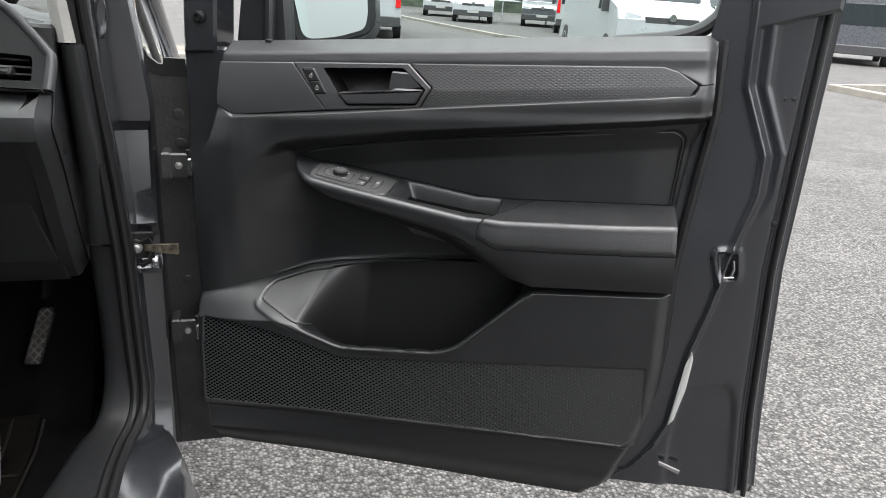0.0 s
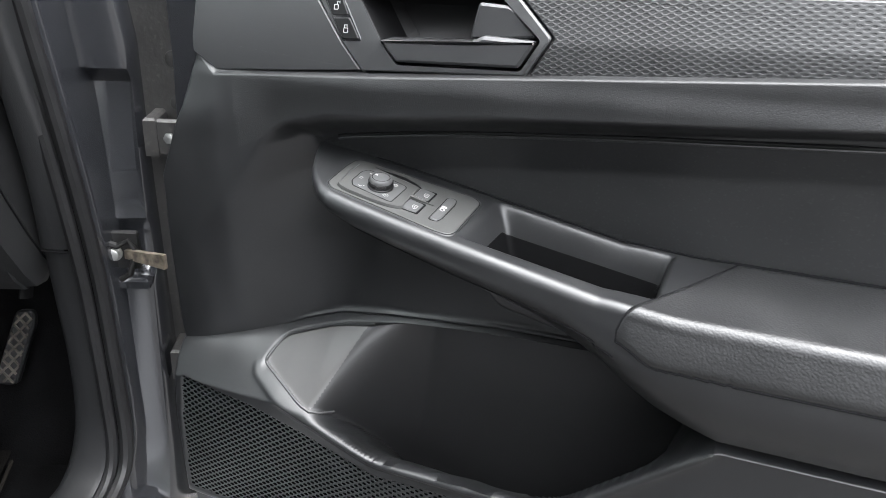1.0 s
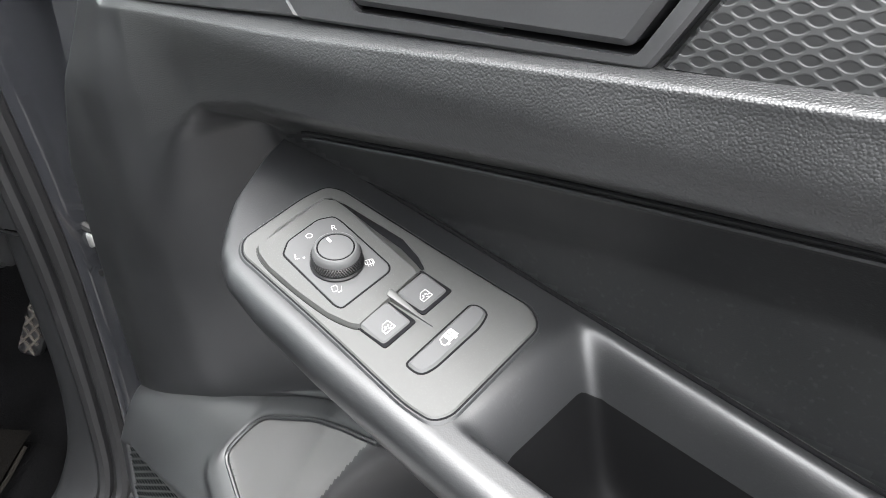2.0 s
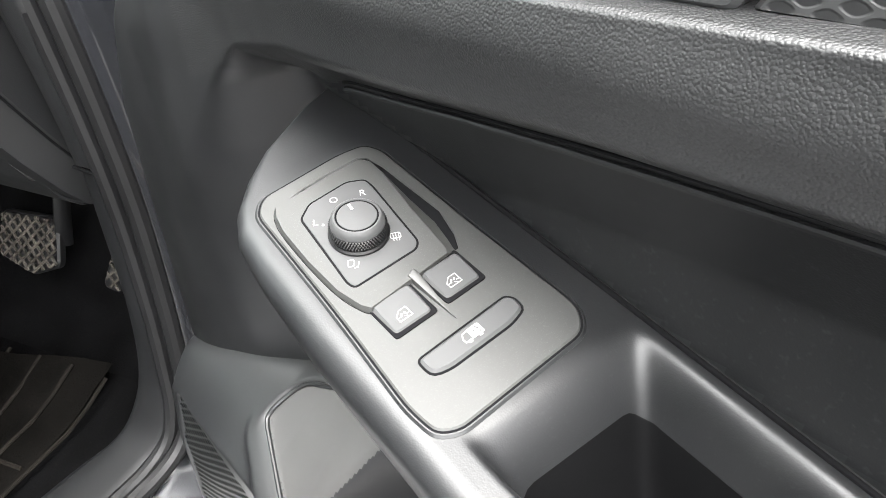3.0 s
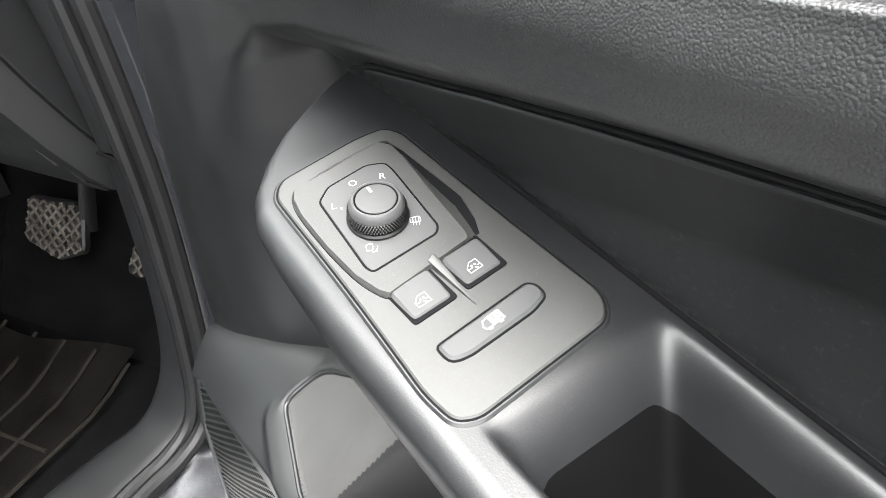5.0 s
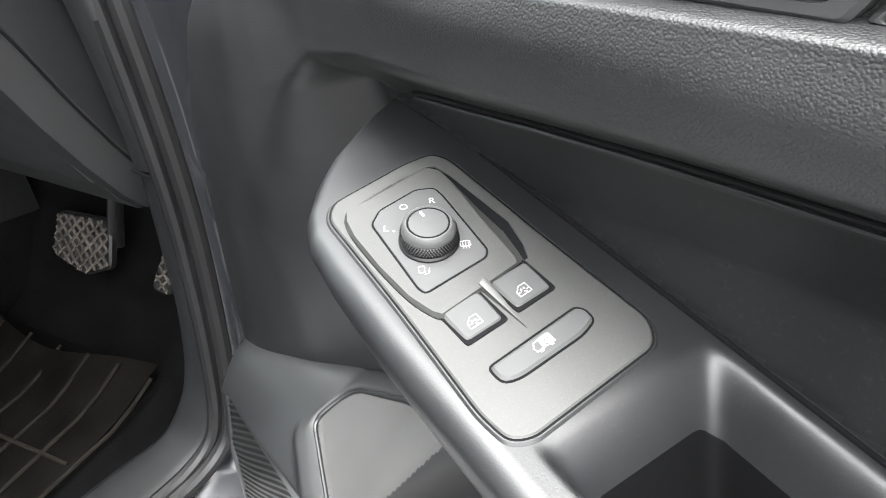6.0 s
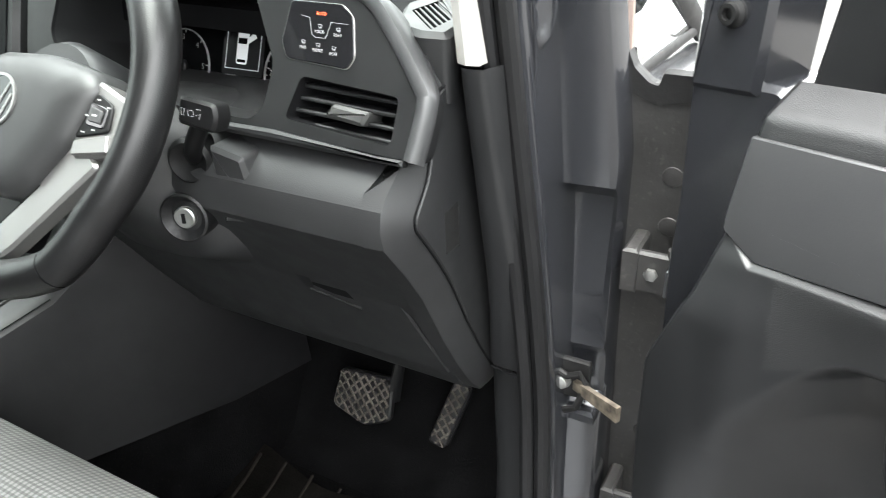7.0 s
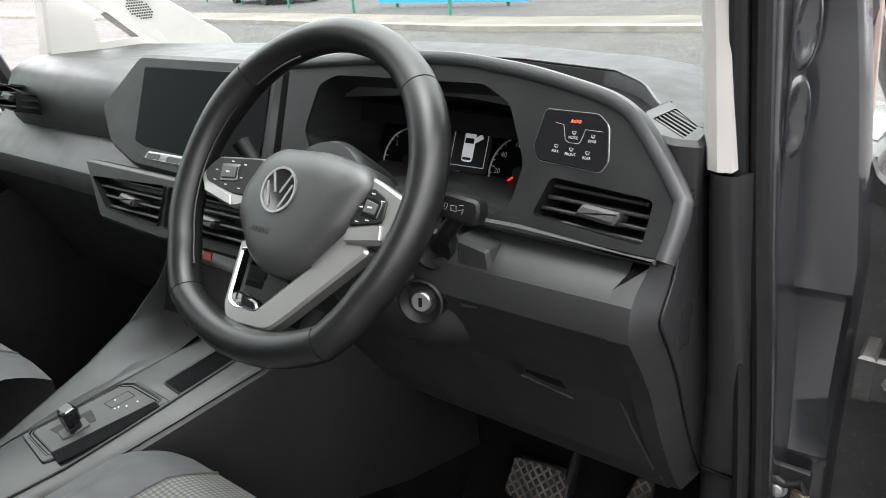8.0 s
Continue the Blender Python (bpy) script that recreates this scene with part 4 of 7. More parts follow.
prism(bm, rounded([(-0.112, 0.10), (-0.050, 0.10), (-0.038, 0.20), (0.040, 0.50), (-0.010, 0.52), (-0.100, 0.20)], 0.004, 2), -0.115, -0.055, edge=0.005)
part("window_front_post", bm, M_PAINT, door, "dark painted front window frame post")
bm = bmesh.new()
prism(bm, rounded([(-0.018, 0.102), (0.078, 0.102), (0.080, 0.20), (0.066, 0.30), (0.030, 0.33)], 0.01, 3), -0.095, -0.064, edge=0.004)
part("mirror_sail", bm, M_HARD, door, "black plastic mirror mounting panel")
part("sail_rib", tube([(0.045, 0.106, -0.062), (0.056, 0.20, -0.062), (0.043, 0.31, -0.062)], 0.010, 10), M_HARD, door)
part("frame_bolt", lathe([(0.0105, 0), (0.0105, 0.004), (0.0075, 0.006), (0.0075, 0.010), (0.0045, 0.010), (0.0040, 0.006), (0.0, 0.006)], 24, lambda x, y, h: (-0.073 + x, 0.159 + y, -0.056 + h)), M_DARK, door, "black frame bolt")
part("belt_clip", lathe([(0.008, 0), (0.0075, 0.003), (0.006, 0.004), (0, 0.004)], 20, lambda x, y, h: (0.055 + x, 0.1185 + h, -0.045 + y * 0.7)), M_SATIN, door)
# the closed window, with drops of rain on it
outline = [(0.060, 0.106), (0.690, 0.106), (0.735, 0.135), (0.757, 0.175), (0.775, 0.30), (0.802, 0.49), (0.045, 0.49)]
bm = ([(a, b, -0.0825) for a, b in outline], [tuple(range(len(outline)))])
pane = part("window_pane", bm, tinted_glass("door_glass", (0.64, 0.71, 0.69)), door, "closed lightly tinted window pane with raindrops")
pane.visible_shadow = False
rng = random.Random(9)
for k in range(16):
    x, y, r = rng.uniform(0.12, 0.70), rng.uniform(0.122, 0.20), rng.uniform(0.0006, 0.0015)
    part("raindrop", lathe([(r, -0.0828), (r * 0.8, -0.0832), (0.0, -0.0836)], 8, lambda a, b, h, x=x, y=y: (x + a, y + b, h)), M_GLASS, pane)
# door mirror, outside the window, turned to look back along the van
def on_mirror(x, y, h):
    q = x - 0.105
    return (0.105 + 0.80 * q + 0.60 * h - 0.024 * (y - 0.12), y + 0.04 * h, -0.215 - 0.60 * q + 0.80 * h - 0.032 * (y - 0.12))


mirror = part("door_mirror", (lambda b: (prism(b, rounded([(0.012, 0.098), (0.165, 0.098), (0.196, 0.126), (0.198, 0.28), (0.175, 0.32), (0.035, 0.32), (0.005, 0.26)], 0.03, 6), -0.085, 0.0, on_mirror, edge=0.016), b)[1])(bmesh.new()), M_PAINT, door, "door mirror with raindrops on its housing")
bm = bmesh.new()
prism(bm, rounded([(0.026, 0.105), (0.110, 0.108), (0.170, 0.122), (0.184, 0.15), (0.186, 0.30), (0.03, 0.30), (0.012, 0.25)], 0.025, 6), -0.01, 0.0045, on_mirror, edge=0.004)
part("mirror_rim", bm, M_HARD, mirror)
bm = bmesh.new()
prism(bm, rounded([(0.040, 0.1155), (0.105, 0.1175), (0.158, 0.1300), (0.166, 0.155), (0.170, 0.29), (0.040, 0.29), (0.022, 0.245)], 0.022, 6), 0.002, 0.0058, on_mirror, edge=0.001)
part("mirror_glass", bm, mat("mirror", (0.60, 0.62, 0.62), 0.01, metal=1.0, vary=0.02, rvary=0.0), mirror, "", 1)
part("mirror_arm", tube([(0.025, 0.135, -0.10), (0.025, 0.135, -0.20), (0.05, 0.15, -0.28)], 0.018, 12), M_HARD, mirror)
rng = random.Random(4)
for k in range(22):
    x, y, r = rng.uniform(0.168, 0.181), rng.uniform(0.125, 0.28), rng.uniform(0.0009, 0.0020)
    part("raindrop", lathe([(r, 0.0040), (r * 0.8, 0.0046), (0.0, 0.0050)], 8, lambda a, b, h, x=x, y=y: on_mirror(x + a, y + b, h)), M_GLASS, mirror)

# ---- the van's body round the driver's seat ----
body = thing("van", "dark grey van body seen through its driver's doorway", "van", Matrix.Translation((0, 0, 0)))
M_KICK = mat("kick_plastic", (0.0070, 0.0072, 0.0078), 0.52, spec=0.25, grain=0.4, gscale=1000, cells=True, vary=0.15)
# line of the door seal, down the pillar and along the sill
SEAL_LINE = [(-0.232, 1.245, 1.60), (-0.230, 1.285, 1.32), (-0.222, 1.314, 1.12), (-0.214, 1.327, 1.0), (-0.205, 1.334, 0.90), (-0.197, 1.339, 0.80), (-0.190, 1.340, 0.70), (-0.186, 1.336, 0.60), (-0.182, 1.328, 0.52), (-0.178, 1.315, 0.45), (-0.181, 1.298, 0.412), (-0.190, 1.262, 0.393), (-0.203, 1.20, 0.387), (-0.210, 1.05, 0.385), (-0.212, 0.4, 0.384), (-0.212, 0.0, 0.384)]
# hinge pillar, painted: a deep flank by the seal, an edge, the outer face and its return
sections = []
for z in np.linspace(0.24, 1.60, 120):
    sx = float(np.interp(z, [p[2] for p in SEAL_LINE[10::-1]], [p[0] for p in SEAL_LINE[10::-1]]))
    sy = float(np.interp(z, [p[2] for p in SEAL_LINE[10::-1]], [p[1] for p in SEAL_LINE[10::-1]]))
    foot = 0.05 * (1 - float(step(0.26, 0.42, z)))
    rx = float(np.interp(z, [0.24, 0.45, 0.77, 0.87, 0.977, 1.034, 1.14, 1.30, 1.60], [-0.128, -0.132, -0.138, -0.139, -0.139, -0.146, -0.160, -0.185, -0.215]))
    # pressed face: sunk at its head, level with the flank at its foot
    face = float(step(0.950, 0.930, z)) * float(step(0.752, 0.758, z)) * (0.003 + 0.16 * (z - 0.752))
    plug = 0.010 * float(step(0.754, 0.748, z)) * float(step(0.674, 0.680, z))
    low = float(step(0.680, 0.672, z))
    fy = 1.392 - 0.16 * max(0.0, z - 1.20) - 0.6 * foot - 0.008 * low - 0.13 * max(0.0, 0.675 - z) + face + plug
    ring = [(sx - 0.045, sy + 0.022), (sx - 0.012, sy + 0.004), (sx + 0.004, sy + 0.004), (sx + 0.0095, sy + 0.010), (sx + 0.0105, sy + 0.020), (sx + 0.0115, min(fy, sy + 0.046) - 0.006), (sx + 0.0150, fy), (rx - 0.012, fy + 0.003), (rx - 0.004, fy + 0.005 - 0.6 * face), (rx, fy + 0.012 - 0.6 * face), (rx + 0.002, 1.43), (rx - 0.02, 1.46), (sx - 0.06, 1.46)]
    sections.append([(x, y, z) for x, y in ring])
part("hinge_pillar", loft(sections), M_PAINT, body, "dark grey painted hinge pillar", 40)
for z in (1.128, 1.205, 1.282):
    pitv = []
    for k, (r, h) in enumerate(((0.021, 0.0), (0.0185, 0.0019), (0.0165, 0.0021), (0.0125, 0.0002), (0.006, 0.0001), (0.0, 0.0001))):
        pitv.append([Vector((-0.2035, 1.3465 - 0.16 * max(0, z - 1.2), z)) + Vector((0.80, 0.55, 0)) * r * 0.62 * math.cos(a) + Vector((0, 0, 1)) * r * 1.75 * math.sin(a) + Vector((0.55, -0.80, 0)) * h for a in np.linspace(0, 2 * math.pi, 26, endpoint=False)])
    part("pressing", loft(pitv), M_PAINT, body)
part("pillar_bead", tube([(-0.2065, 1.3445, 0.80), (-0.2075, 1.343, 1.08), (-0.214, 1.325, 1.30)], 0.0016, 8), M_PAINT, body)
# sill under the doorway
SILL = [(-0.262, 0.345), (-0.235, 0.372), (-0.205, 0.374), (-0.186, 0.360), (-0.150, 0.350), (-0.112, 0.338), (-0.092, 0.318), (-0.080, 0.285), (-0.082, 0.230), (-0.110, 0.190), (-0.262, 0.190)]
part("sill", loft([[(min(x, -0.080 - 0.42 * max(0.0, y - 1.18)), y, z) for x, z in SILL] for y in (-1.2, -0.4, 0.2, 0.7, 1.1, 1.18, 1.24, 1.30, 1.35, 1.40)]), M_PAINT, body, "dark grey painted door sill", 30)
# door seal: two rubber lips down the pillar and along the sill
for dx, dy, r in ((0.0, 0.0, 0.0095), (-0.017, -0.006, 0.0085)):
    line = spline([(x + dx, y + dy, z) for x, y, z in SEAL_LINE], 10)
    part("door_seal", tube(line, r, 10, up=(0.7, -0.7, 0.1)), M_RUBBER, body, "black rubber door seal")
# lining beside the dash, which turns into the sill trim: rows of height, inner and outer edge, place along the van
UP_ROWS = [(1.086, -0.2534, -0.230, 1.291), (1.05, -0.2534, -0.228, 1.297), (0.99, -0.2519, -0.224, 1.307), (0.925, -0.2509, -0.218, 1.3175), (0.85, -0.2498, -0.212, 1.3295), (0.79, -0.2520, -0.209, 1.339), (0.732, -0.2556, -0.206, 1.347)]
LOW_ROWS = [(0.728, -0.2536, -0.205, 1.350), (0.65, -0.2500, -0.201, 1.346), (0.56, -0.2445, -0.196, 1.339), (0.48, -0.2440, -0.190, 1.326), (0.43, -0.2500, -0.191, 1.306), (0.402, -0.2620, -0.198, 1.278), (0.390, -0.2850, -0.208, 1.23), (0.385, -0.3050, -0.216, 1.15), (0.384, -0.3250, -0.222, 1.0), (0.384, -0.335, -0.224, 0.6), (0.384, -0.335, -0.224, -0.5)]


def lining(rows_):
    out = []
    path = spline([(xl, y, z) for z, xl, _, y in rows_], 6)
    path_r = spline([(xr, y, z) for z, _, xr, y in rows_], 6)
    for a, b in zip(path, path_r):
        low = float(step(0.47, 0.39, a.z))
        inward = Vector((-0.004, 0.11 * (1 - low), -0.075 * low))
        lift = Vector((0, -0.004 * (1 - low), 0.004 * low))
        edge = Vector((-0.005, 0.008 * (1 - low), -0.008 * low))
        out.append([a + inward, a + edge, a + edge * 0.3 + lift * 0.2, a.lerp(b, 0.10) + lift * 0.8, a.lerp(b, 0.35) + lift, a.lerp(b, 0.7) + lift, a.lerp(b, 0.93) + lift * 0.6, b - lift, b + Vector((0.012, 0.03 * (1 - low), -0.02 * low))])
    return sheet(out)


part("pillar_lining", lining(UP_ROWS), M_LINING, body, "grained charcoal pillar lining", 60)
part("kick_panel", lining(LOW_ROWS), M_KICK, body, "charcoal kick panel and sill trim", 60)
part("lining_joint", tube([(-0.254, 1.343, 0.7300), (-0.230, 1.340, 0.7295), (-0.206, 1.345, 0.7290)], 0.0016, 6), M_GAP, body)
part("pillar_cloth", loft([[(x - 0.09 * (z - 1.08), y - 0.10 * max(0, z - 1.2), z) for x, y in [(-0.280, 1.40), (-0.268, 1.315), (-0.258, 1.294), (-0.248, 1.289), (-0.236, 1.291), (-0.232, 1.33)]] for z in (1.088, 1.094, 1.2, 1.35, 1.6)]), M_FABRIC, body, "pale cloth-covered pillar trim")
# hinge cavity, hinges and check strap
bm = bmesh.new()
box(bm, -0.125, -0.02, 1.585, 1.60, 0.24, 0.99, 0.004)
part("hinge_cavity", bm, M_DUST, body, "dusty black hinge cavity")
bm = bmesh.new()
box(bm, -0.165, -0.030, 1.432, 1.444, 0.24, 1.046, 0.001)
part("cavity_plate", bm, M_DUST, body, "dusty black hinge cavity")
for k, (x, z) in enumerate(((-0.117, 0.955), (-0.115, 0.90), (-0.116, 0.62))):
    part("cavity_plug", lathe([(0.013, 0), (0.012, 0.003), (0.008, 0.0045), (0, 0.0045)], 20, lambda a, b, h, x=x, z=z: (x + 0.020 + a * 0.85, 1.4325 - 0.5 * h, z + b * 0.85)), M_DUST, body)
for z in (0.868, 0.530):
    bm = bmesh.new()
    box(bm, -0.128, -0.112, 1.385, 1.440, z - 0.024, z + 0.024, 0.003)
    box(bm, -0.114, -0.078, 1.388, 1.398, z - 0.022, z + 0.022, 0.003)
    hinge = part("door_hinge", bm, M_DUST, body, "dark steel door hinge")
    part("hinge_pin", tube([(-0.078, 1.394, z - 0.026), (-0.078, 1.394, z + 0.028)], 0.0075, 14), M_DUST, hinge)
    part("hinge_bolt", lathe([(0.007, 0), (0.007, 0.004), (0.004, 0.005), (0, 0.005)], 6, lambda a, b, h, z=z: (-0.098 + a, 1.387 - h, z + b)), M_STEEL, hinge)
    bm = bmesh.new()
    box(bm, -0.082, -0.060, 1.375, 1.392, z - 0.016, z + 0.016, 0.003)
    part("hinge_leaf", bm, M_PAINT, hinge)
bm = bmesh.new()
box(bm, -0.197, -0.150, 1.378, 1.386, 0.690, 0.742, 0.002)
strap = part("check_strap", bm, M_DARK, body, "greasy steel door check strap with its bracket")
part("bracket", tube([(-0.196, 1.372, 0.733), (-0.172, 1.368, 0.726), (-0.158, 1.366, 0.735), (-0.150, 1.368, 0.722), (-0.158, 1.362, 0.690), (-0.172, 1.364, 0.680)], 0.0042, 8), M_DARK, strap)
part("bolt", lathe([(0.0115, 0), (0.0115, 0.002), (0.0085, 0.002), (0.0085, 0.008), (0.006, 0.0095), (0, 0.0095)], 24, lambda a, b, h: (-0.181 + a, 1.376 - h, 0.713 + b)), M_STEEL, strap)
bm = bmesh.new()
a, b = Vector((-0.164, 1.372, 0.714)), Vector((-0.104, 1.336, 0.722))
along = (b - a).normalized()
part("strap", loft([[p + Vector((0, 0, 1)) * s + along.cross(Vector((0, 0, 1))) * q for s, q in ((-h, -0.003), (h, -0.003), (h, 0.003), (-h, 0.003))] for p, h in ((a, 0.006), (a.lerp(b, 0.3), 0.0075), (a.lerp(b, 0.6), 0.0085), (b, 0.010))]), M_GREASE, strap, "brown greasy strap")
bm = bmesh.new()
box(bm, -0.200, -0.140, 1.372, 1.389, 0.662, 0.676, 0.004)
part("pillar_step", bm, M_PAINT, body)
# front wing, cowl and quarter window beyond the hinge gap
wing = []
for y in np.linspace(1.44, 2.35, 12):
    k = (y - 1.44) / 0.9
    wing.append([(-0.16 - 0.10 * k, y, 1.035 - 0.10 * k), (-0.115 - 0.05 * k, y, 1.022 - 0.10 * k), (-0.088 - 0.03 * k, y, 0.985 - 0.09 * k), (-0.075, y, 0.90), (-0.068, y, 0.70), (-0.075, y, 0.45), (-0.10, y, 0.25), (-0.13, y, 0.25), (-0.13, y, 0.90), (-0.18 - 0.10 * k, y, 1.0 - 0.10 * k)])
part("front_wing", loft(wing), M_PAINT, body, "grey painted front wing wet with raindrops", 50)
bm = bmesh.new()
pts = [(1.485, 1.030), (1.85, 1.005), (1.485, 1.200)]
prism(bm, pts, -0.172, -0.166, lambda y, z, h: (h, y, z), 0.0008)
pane = part("quarter_window", bm, M_GLASS, body, "small clear quarter window")
pane.visible_shadow = False
for a, b, r in (((-0.166, 1.87, 0.998), (-0.178, 1.46, 1.210), 0.016), ((-0.164, 1.48, 1.028), (-0.166, 1.86, 1.003), 0.007)):
    part("quarter_frame", tube([a, tuple((Vector(a) + Vector(b)) / 2), b], r, 10, squash=(0.6, 1.2)), M_RUBBER, body)
part("quarter_edge", tube([(-0.163, 1.479, 1.03), (-0.166, 1.475, 1.12), (-0.176, 1.462, 1.30)], 0.0055, 8), mat("primed_edge", (0.22, 0.17, 0.15), 0.5, vary=0.2, vscale=30), body, "pale primed frame edge")
part("outer_pillar", tube(spline([(-0.150, 2.19, 0.955), (-0.162, 1.70, 1.160), (-0.200, 1.30, 1.390), (-0.225, 0.93, 1.67)], 6), 0.022, 12), M_PAINT, body, "dark grey outer windscreen pillar")
bm = bmesh.new()
prism(bm, rounded([(-0.150, 1.076), (-0.143, 1.060), (-0.128, 1.047), (-0.119, 1.045), (-0.116, 1.057), (-0.080, 1.057), (-0.078, 1.034), (-0.120, 1.026), (-0.148, 1.038)], 0.002, 2), 1.428, 1.448, lambda x, z, h: (x, h, z), 0.002)
part("wing_bracket", bm, M_DARK, body, "black plastic wing end bracket")
# bonnet, windscreen, roof, far side, floor and bulkhead
bonnet = []
for y in np.linspace(1.86, 2.75, 8):
    k = (y - 1.86) / 0.9
    bonnet.append([(-0.98 + 0.78 * q, y, 1.04 - 0.16 * k * k - 0.05 * q * q) for q in np.linspace(-1, 1, 13)])
part("bonnet", sheet(bonnet), M_PAINT, body, "grey painted bonnet", 60)
screen = []
for k in np.linspace(0, 1, 8):
    screen.append([(-0.95 + 0.70 * q * (1 - 0.08 * k), 1.88 - 0.14 * q * q - 0.98 * k, 1.06 + 0.62 * k) for q in np.linspace(-1, 1, 15)])
part("windscreen", sheet(screen), M_SCREENGLASS, body, "large raked windscreen", 60)
roof = []
for y in np.linspace(0.90, -2.2, 8):
    roof.append([(-0.95 + 0.72 * q, y, 1.72 - 0.06 * q ** 4 + 0.02 * step(0.9, 0.2, y)) for q in np.linspace(-1, 1, 15)])
part("roof_lining", sheet(roof), M_FABRIC, body, "pale headlining", 60)
part("roof_skin", sheet([[(x, y, z + 0.05) for x, y, z in r] for r in roof]), M_PAINT, body, "dark grey roof", 60)
rail = [(-0.225, 0.95, 1.66), (-0.235, 0.3, 1.72), (-0.235, -0.5, 1.73), (-0.235, -2.2, 1.72)]
part("roof_rail", tube(spline(rail, 6), 0.045, 12), M_PAINT, body)
part("windscreen_pillar", tube(spline([(-0.245, 1.74, 1.06), (-0.25, 1.40, 1.34), (-0.245, 1.15, 1.53), (-0.225, 0.93, 1.67)], 6), 0.030, 12), M_PAINT, body)
bm = bmesh.new()
HOLE = rounded([(1.499, 1.188), (1.530, 1.206), (1.600, 1.143), (1.504, 1.143)], 0.006, 3)
prism(bm, rounded([(1.386, 1.08), (1.390, 1.138), (1.404, 1.24), (1.385, 1.40), (1.20, 1.56), (0.98, 1.70), (1.10, 1.70), (1.36, 1.46), (1.694, 1.216), (1.843, 1.119), (1.87, 1.08)], 0.01, 3), -1.70, -1.66, lambda y, z, h: (h, y, z), 0.006, holes=[HOLE])
apillar = part("windscreen_pillar_lining", bm, M_FABRIC, body, "pale cloth windscreen pillar trim with a small window")
bm = bmesh.new()
for i in range(9):
    for j in range(8):
        y, z = 1.600 + 0.0062 * i - 0.0035 * j, 1.182 + 0.0058 * j
        if abs(i - 4) + abs(j - 3.5) < 6:
            box(bm, y - 0.0017, y + 0.0017, z - 0.0017, z + 0.0017, -1.6605, -1.6590, 0, lambda a, b, h: (h, a, b))
part("speaker_dots", bm, M_GAP, apillar)
for x0, x1, y0, y1, z0, z1, name, m in ((-1.80, -1.74, -2.2, 1.55, 0.2, 1.02, "far_door", M_DARK), (-1.80, -1.75, -2.2, 0.30, 1.0, 1.72, "far_side", M_DARK), (-0.24, -0.16, -2.2, 0.02, 0.2, 1.72, "rear_side", M_PAINT),
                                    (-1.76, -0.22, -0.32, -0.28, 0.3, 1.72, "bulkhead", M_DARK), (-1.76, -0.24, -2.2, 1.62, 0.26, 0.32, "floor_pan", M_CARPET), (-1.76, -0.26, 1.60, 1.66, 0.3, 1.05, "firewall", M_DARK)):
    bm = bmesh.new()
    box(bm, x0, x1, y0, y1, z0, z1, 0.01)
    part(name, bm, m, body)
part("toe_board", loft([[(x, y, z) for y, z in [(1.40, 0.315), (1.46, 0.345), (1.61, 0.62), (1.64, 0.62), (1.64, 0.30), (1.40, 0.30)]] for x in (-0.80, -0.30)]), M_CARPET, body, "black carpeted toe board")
# far door's armrest and grip, dim beyond the passenger seat
part("far_armrest", tube(spline([(-1.70, 0.65, 0.80), (-1.68, 0.95, 0.83), (-1.69, 1.25, 0.92), (-1.72, 1.36, 0.96)], 6), 0.035, 12, squash=(0.7, 1.2)), M_HARD, body, "black far door armrest")
bm = bmesh.new()
prism(bm, rounded([(0.35, 1.03), (1.30, 1.03), (1.22, 1.40), (0.95, 1.62), (0.35, 1.66)], 0.05, 5), -1.765, -1.758, lambda y, z, h: (h, y, z), 0.001)
part("far_window", bm, M_SCREENGLASS, body, "closed far side window")
part("far_window_frame", tube([(-1.76, 1.34, 1.02), (-1.75, 1.28, 1.20), (-1.73, 1.10, 1.52)], 0.030, 10), M_RUBBER, body)
part("floor_pan_lip", tube([(-0.30, 0.0, 0.33), (-0.30, 1.2, 0.33)], 0.02, 8), M_CARPET, body)

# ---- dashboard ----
# copy of the hard plastic, lightened so the dash looks better lit
M_DASH_LIT = mat("dash_plastic_lit", (0.0155, 0.0158, 0.0165), 0.46, spec=0.48, grain=0.5, gscale=900, cells=True, vary=0.12)
dash = thing("dashboard", "charcoal moulded plastic dashboard with air vents", "dashboard", Matrix.Translation((0, 0, 0)))
DX, DP, DN = Vector((1, 0, 0)), Vector((0, 0.375, 0.927)), Vector((0, -0.927, 0.375))


def on_dash(x, z, h):
    """A place on the sloped face of the dash, by width and height."""
    return Vector((x, 1.271, 1.131)) + DP * ((z - 1.131) / 0.927) + DN * h


# main moulding: profile from the windscreen over the top and down to the knees
def dash_profile(x):
    far = table(x, [(-1.66, 1.62), (-1.2, 1.71), (-0.96, 1.735), (-0.72, 1.73), (-0.547, 1.68), (-0.46, 1.655), (-0.385, 1.62), (-0.26, 1.50)])
    top = table(x, [(-1.66, 1.132), (-1.2, 1.136), (-0.60, 1.150), (-0.40, 1.125), (-0.30, 1.105), (-0.262, 1.090)])
    dip = 0.048 * step(-0.93, -0.90, x)
    return [(far, 1.060), (far - 0.02, 1.128 - dip), (1.52, top - 0.004 - dip), (1.40, top - dip), (1.345, top - 0.002), (1.318, top - 0.016), (1.296, top - 0.050), (1.280, 1.045), (1.262, 1.030),
            (1.246, 1.0225), (1.232, 1.0140), (1.206, 0.9945), (1.198, 0.985), (1.194, 0.968), (1.197, 0.949), (1.228, 0.906), (1.254, 0.865), (1.296, 0.800), (1.325, 0.735), (1.352, 0.680), (1.375, 0.655), (1.42, 0.66), (1.50, 0.72)]


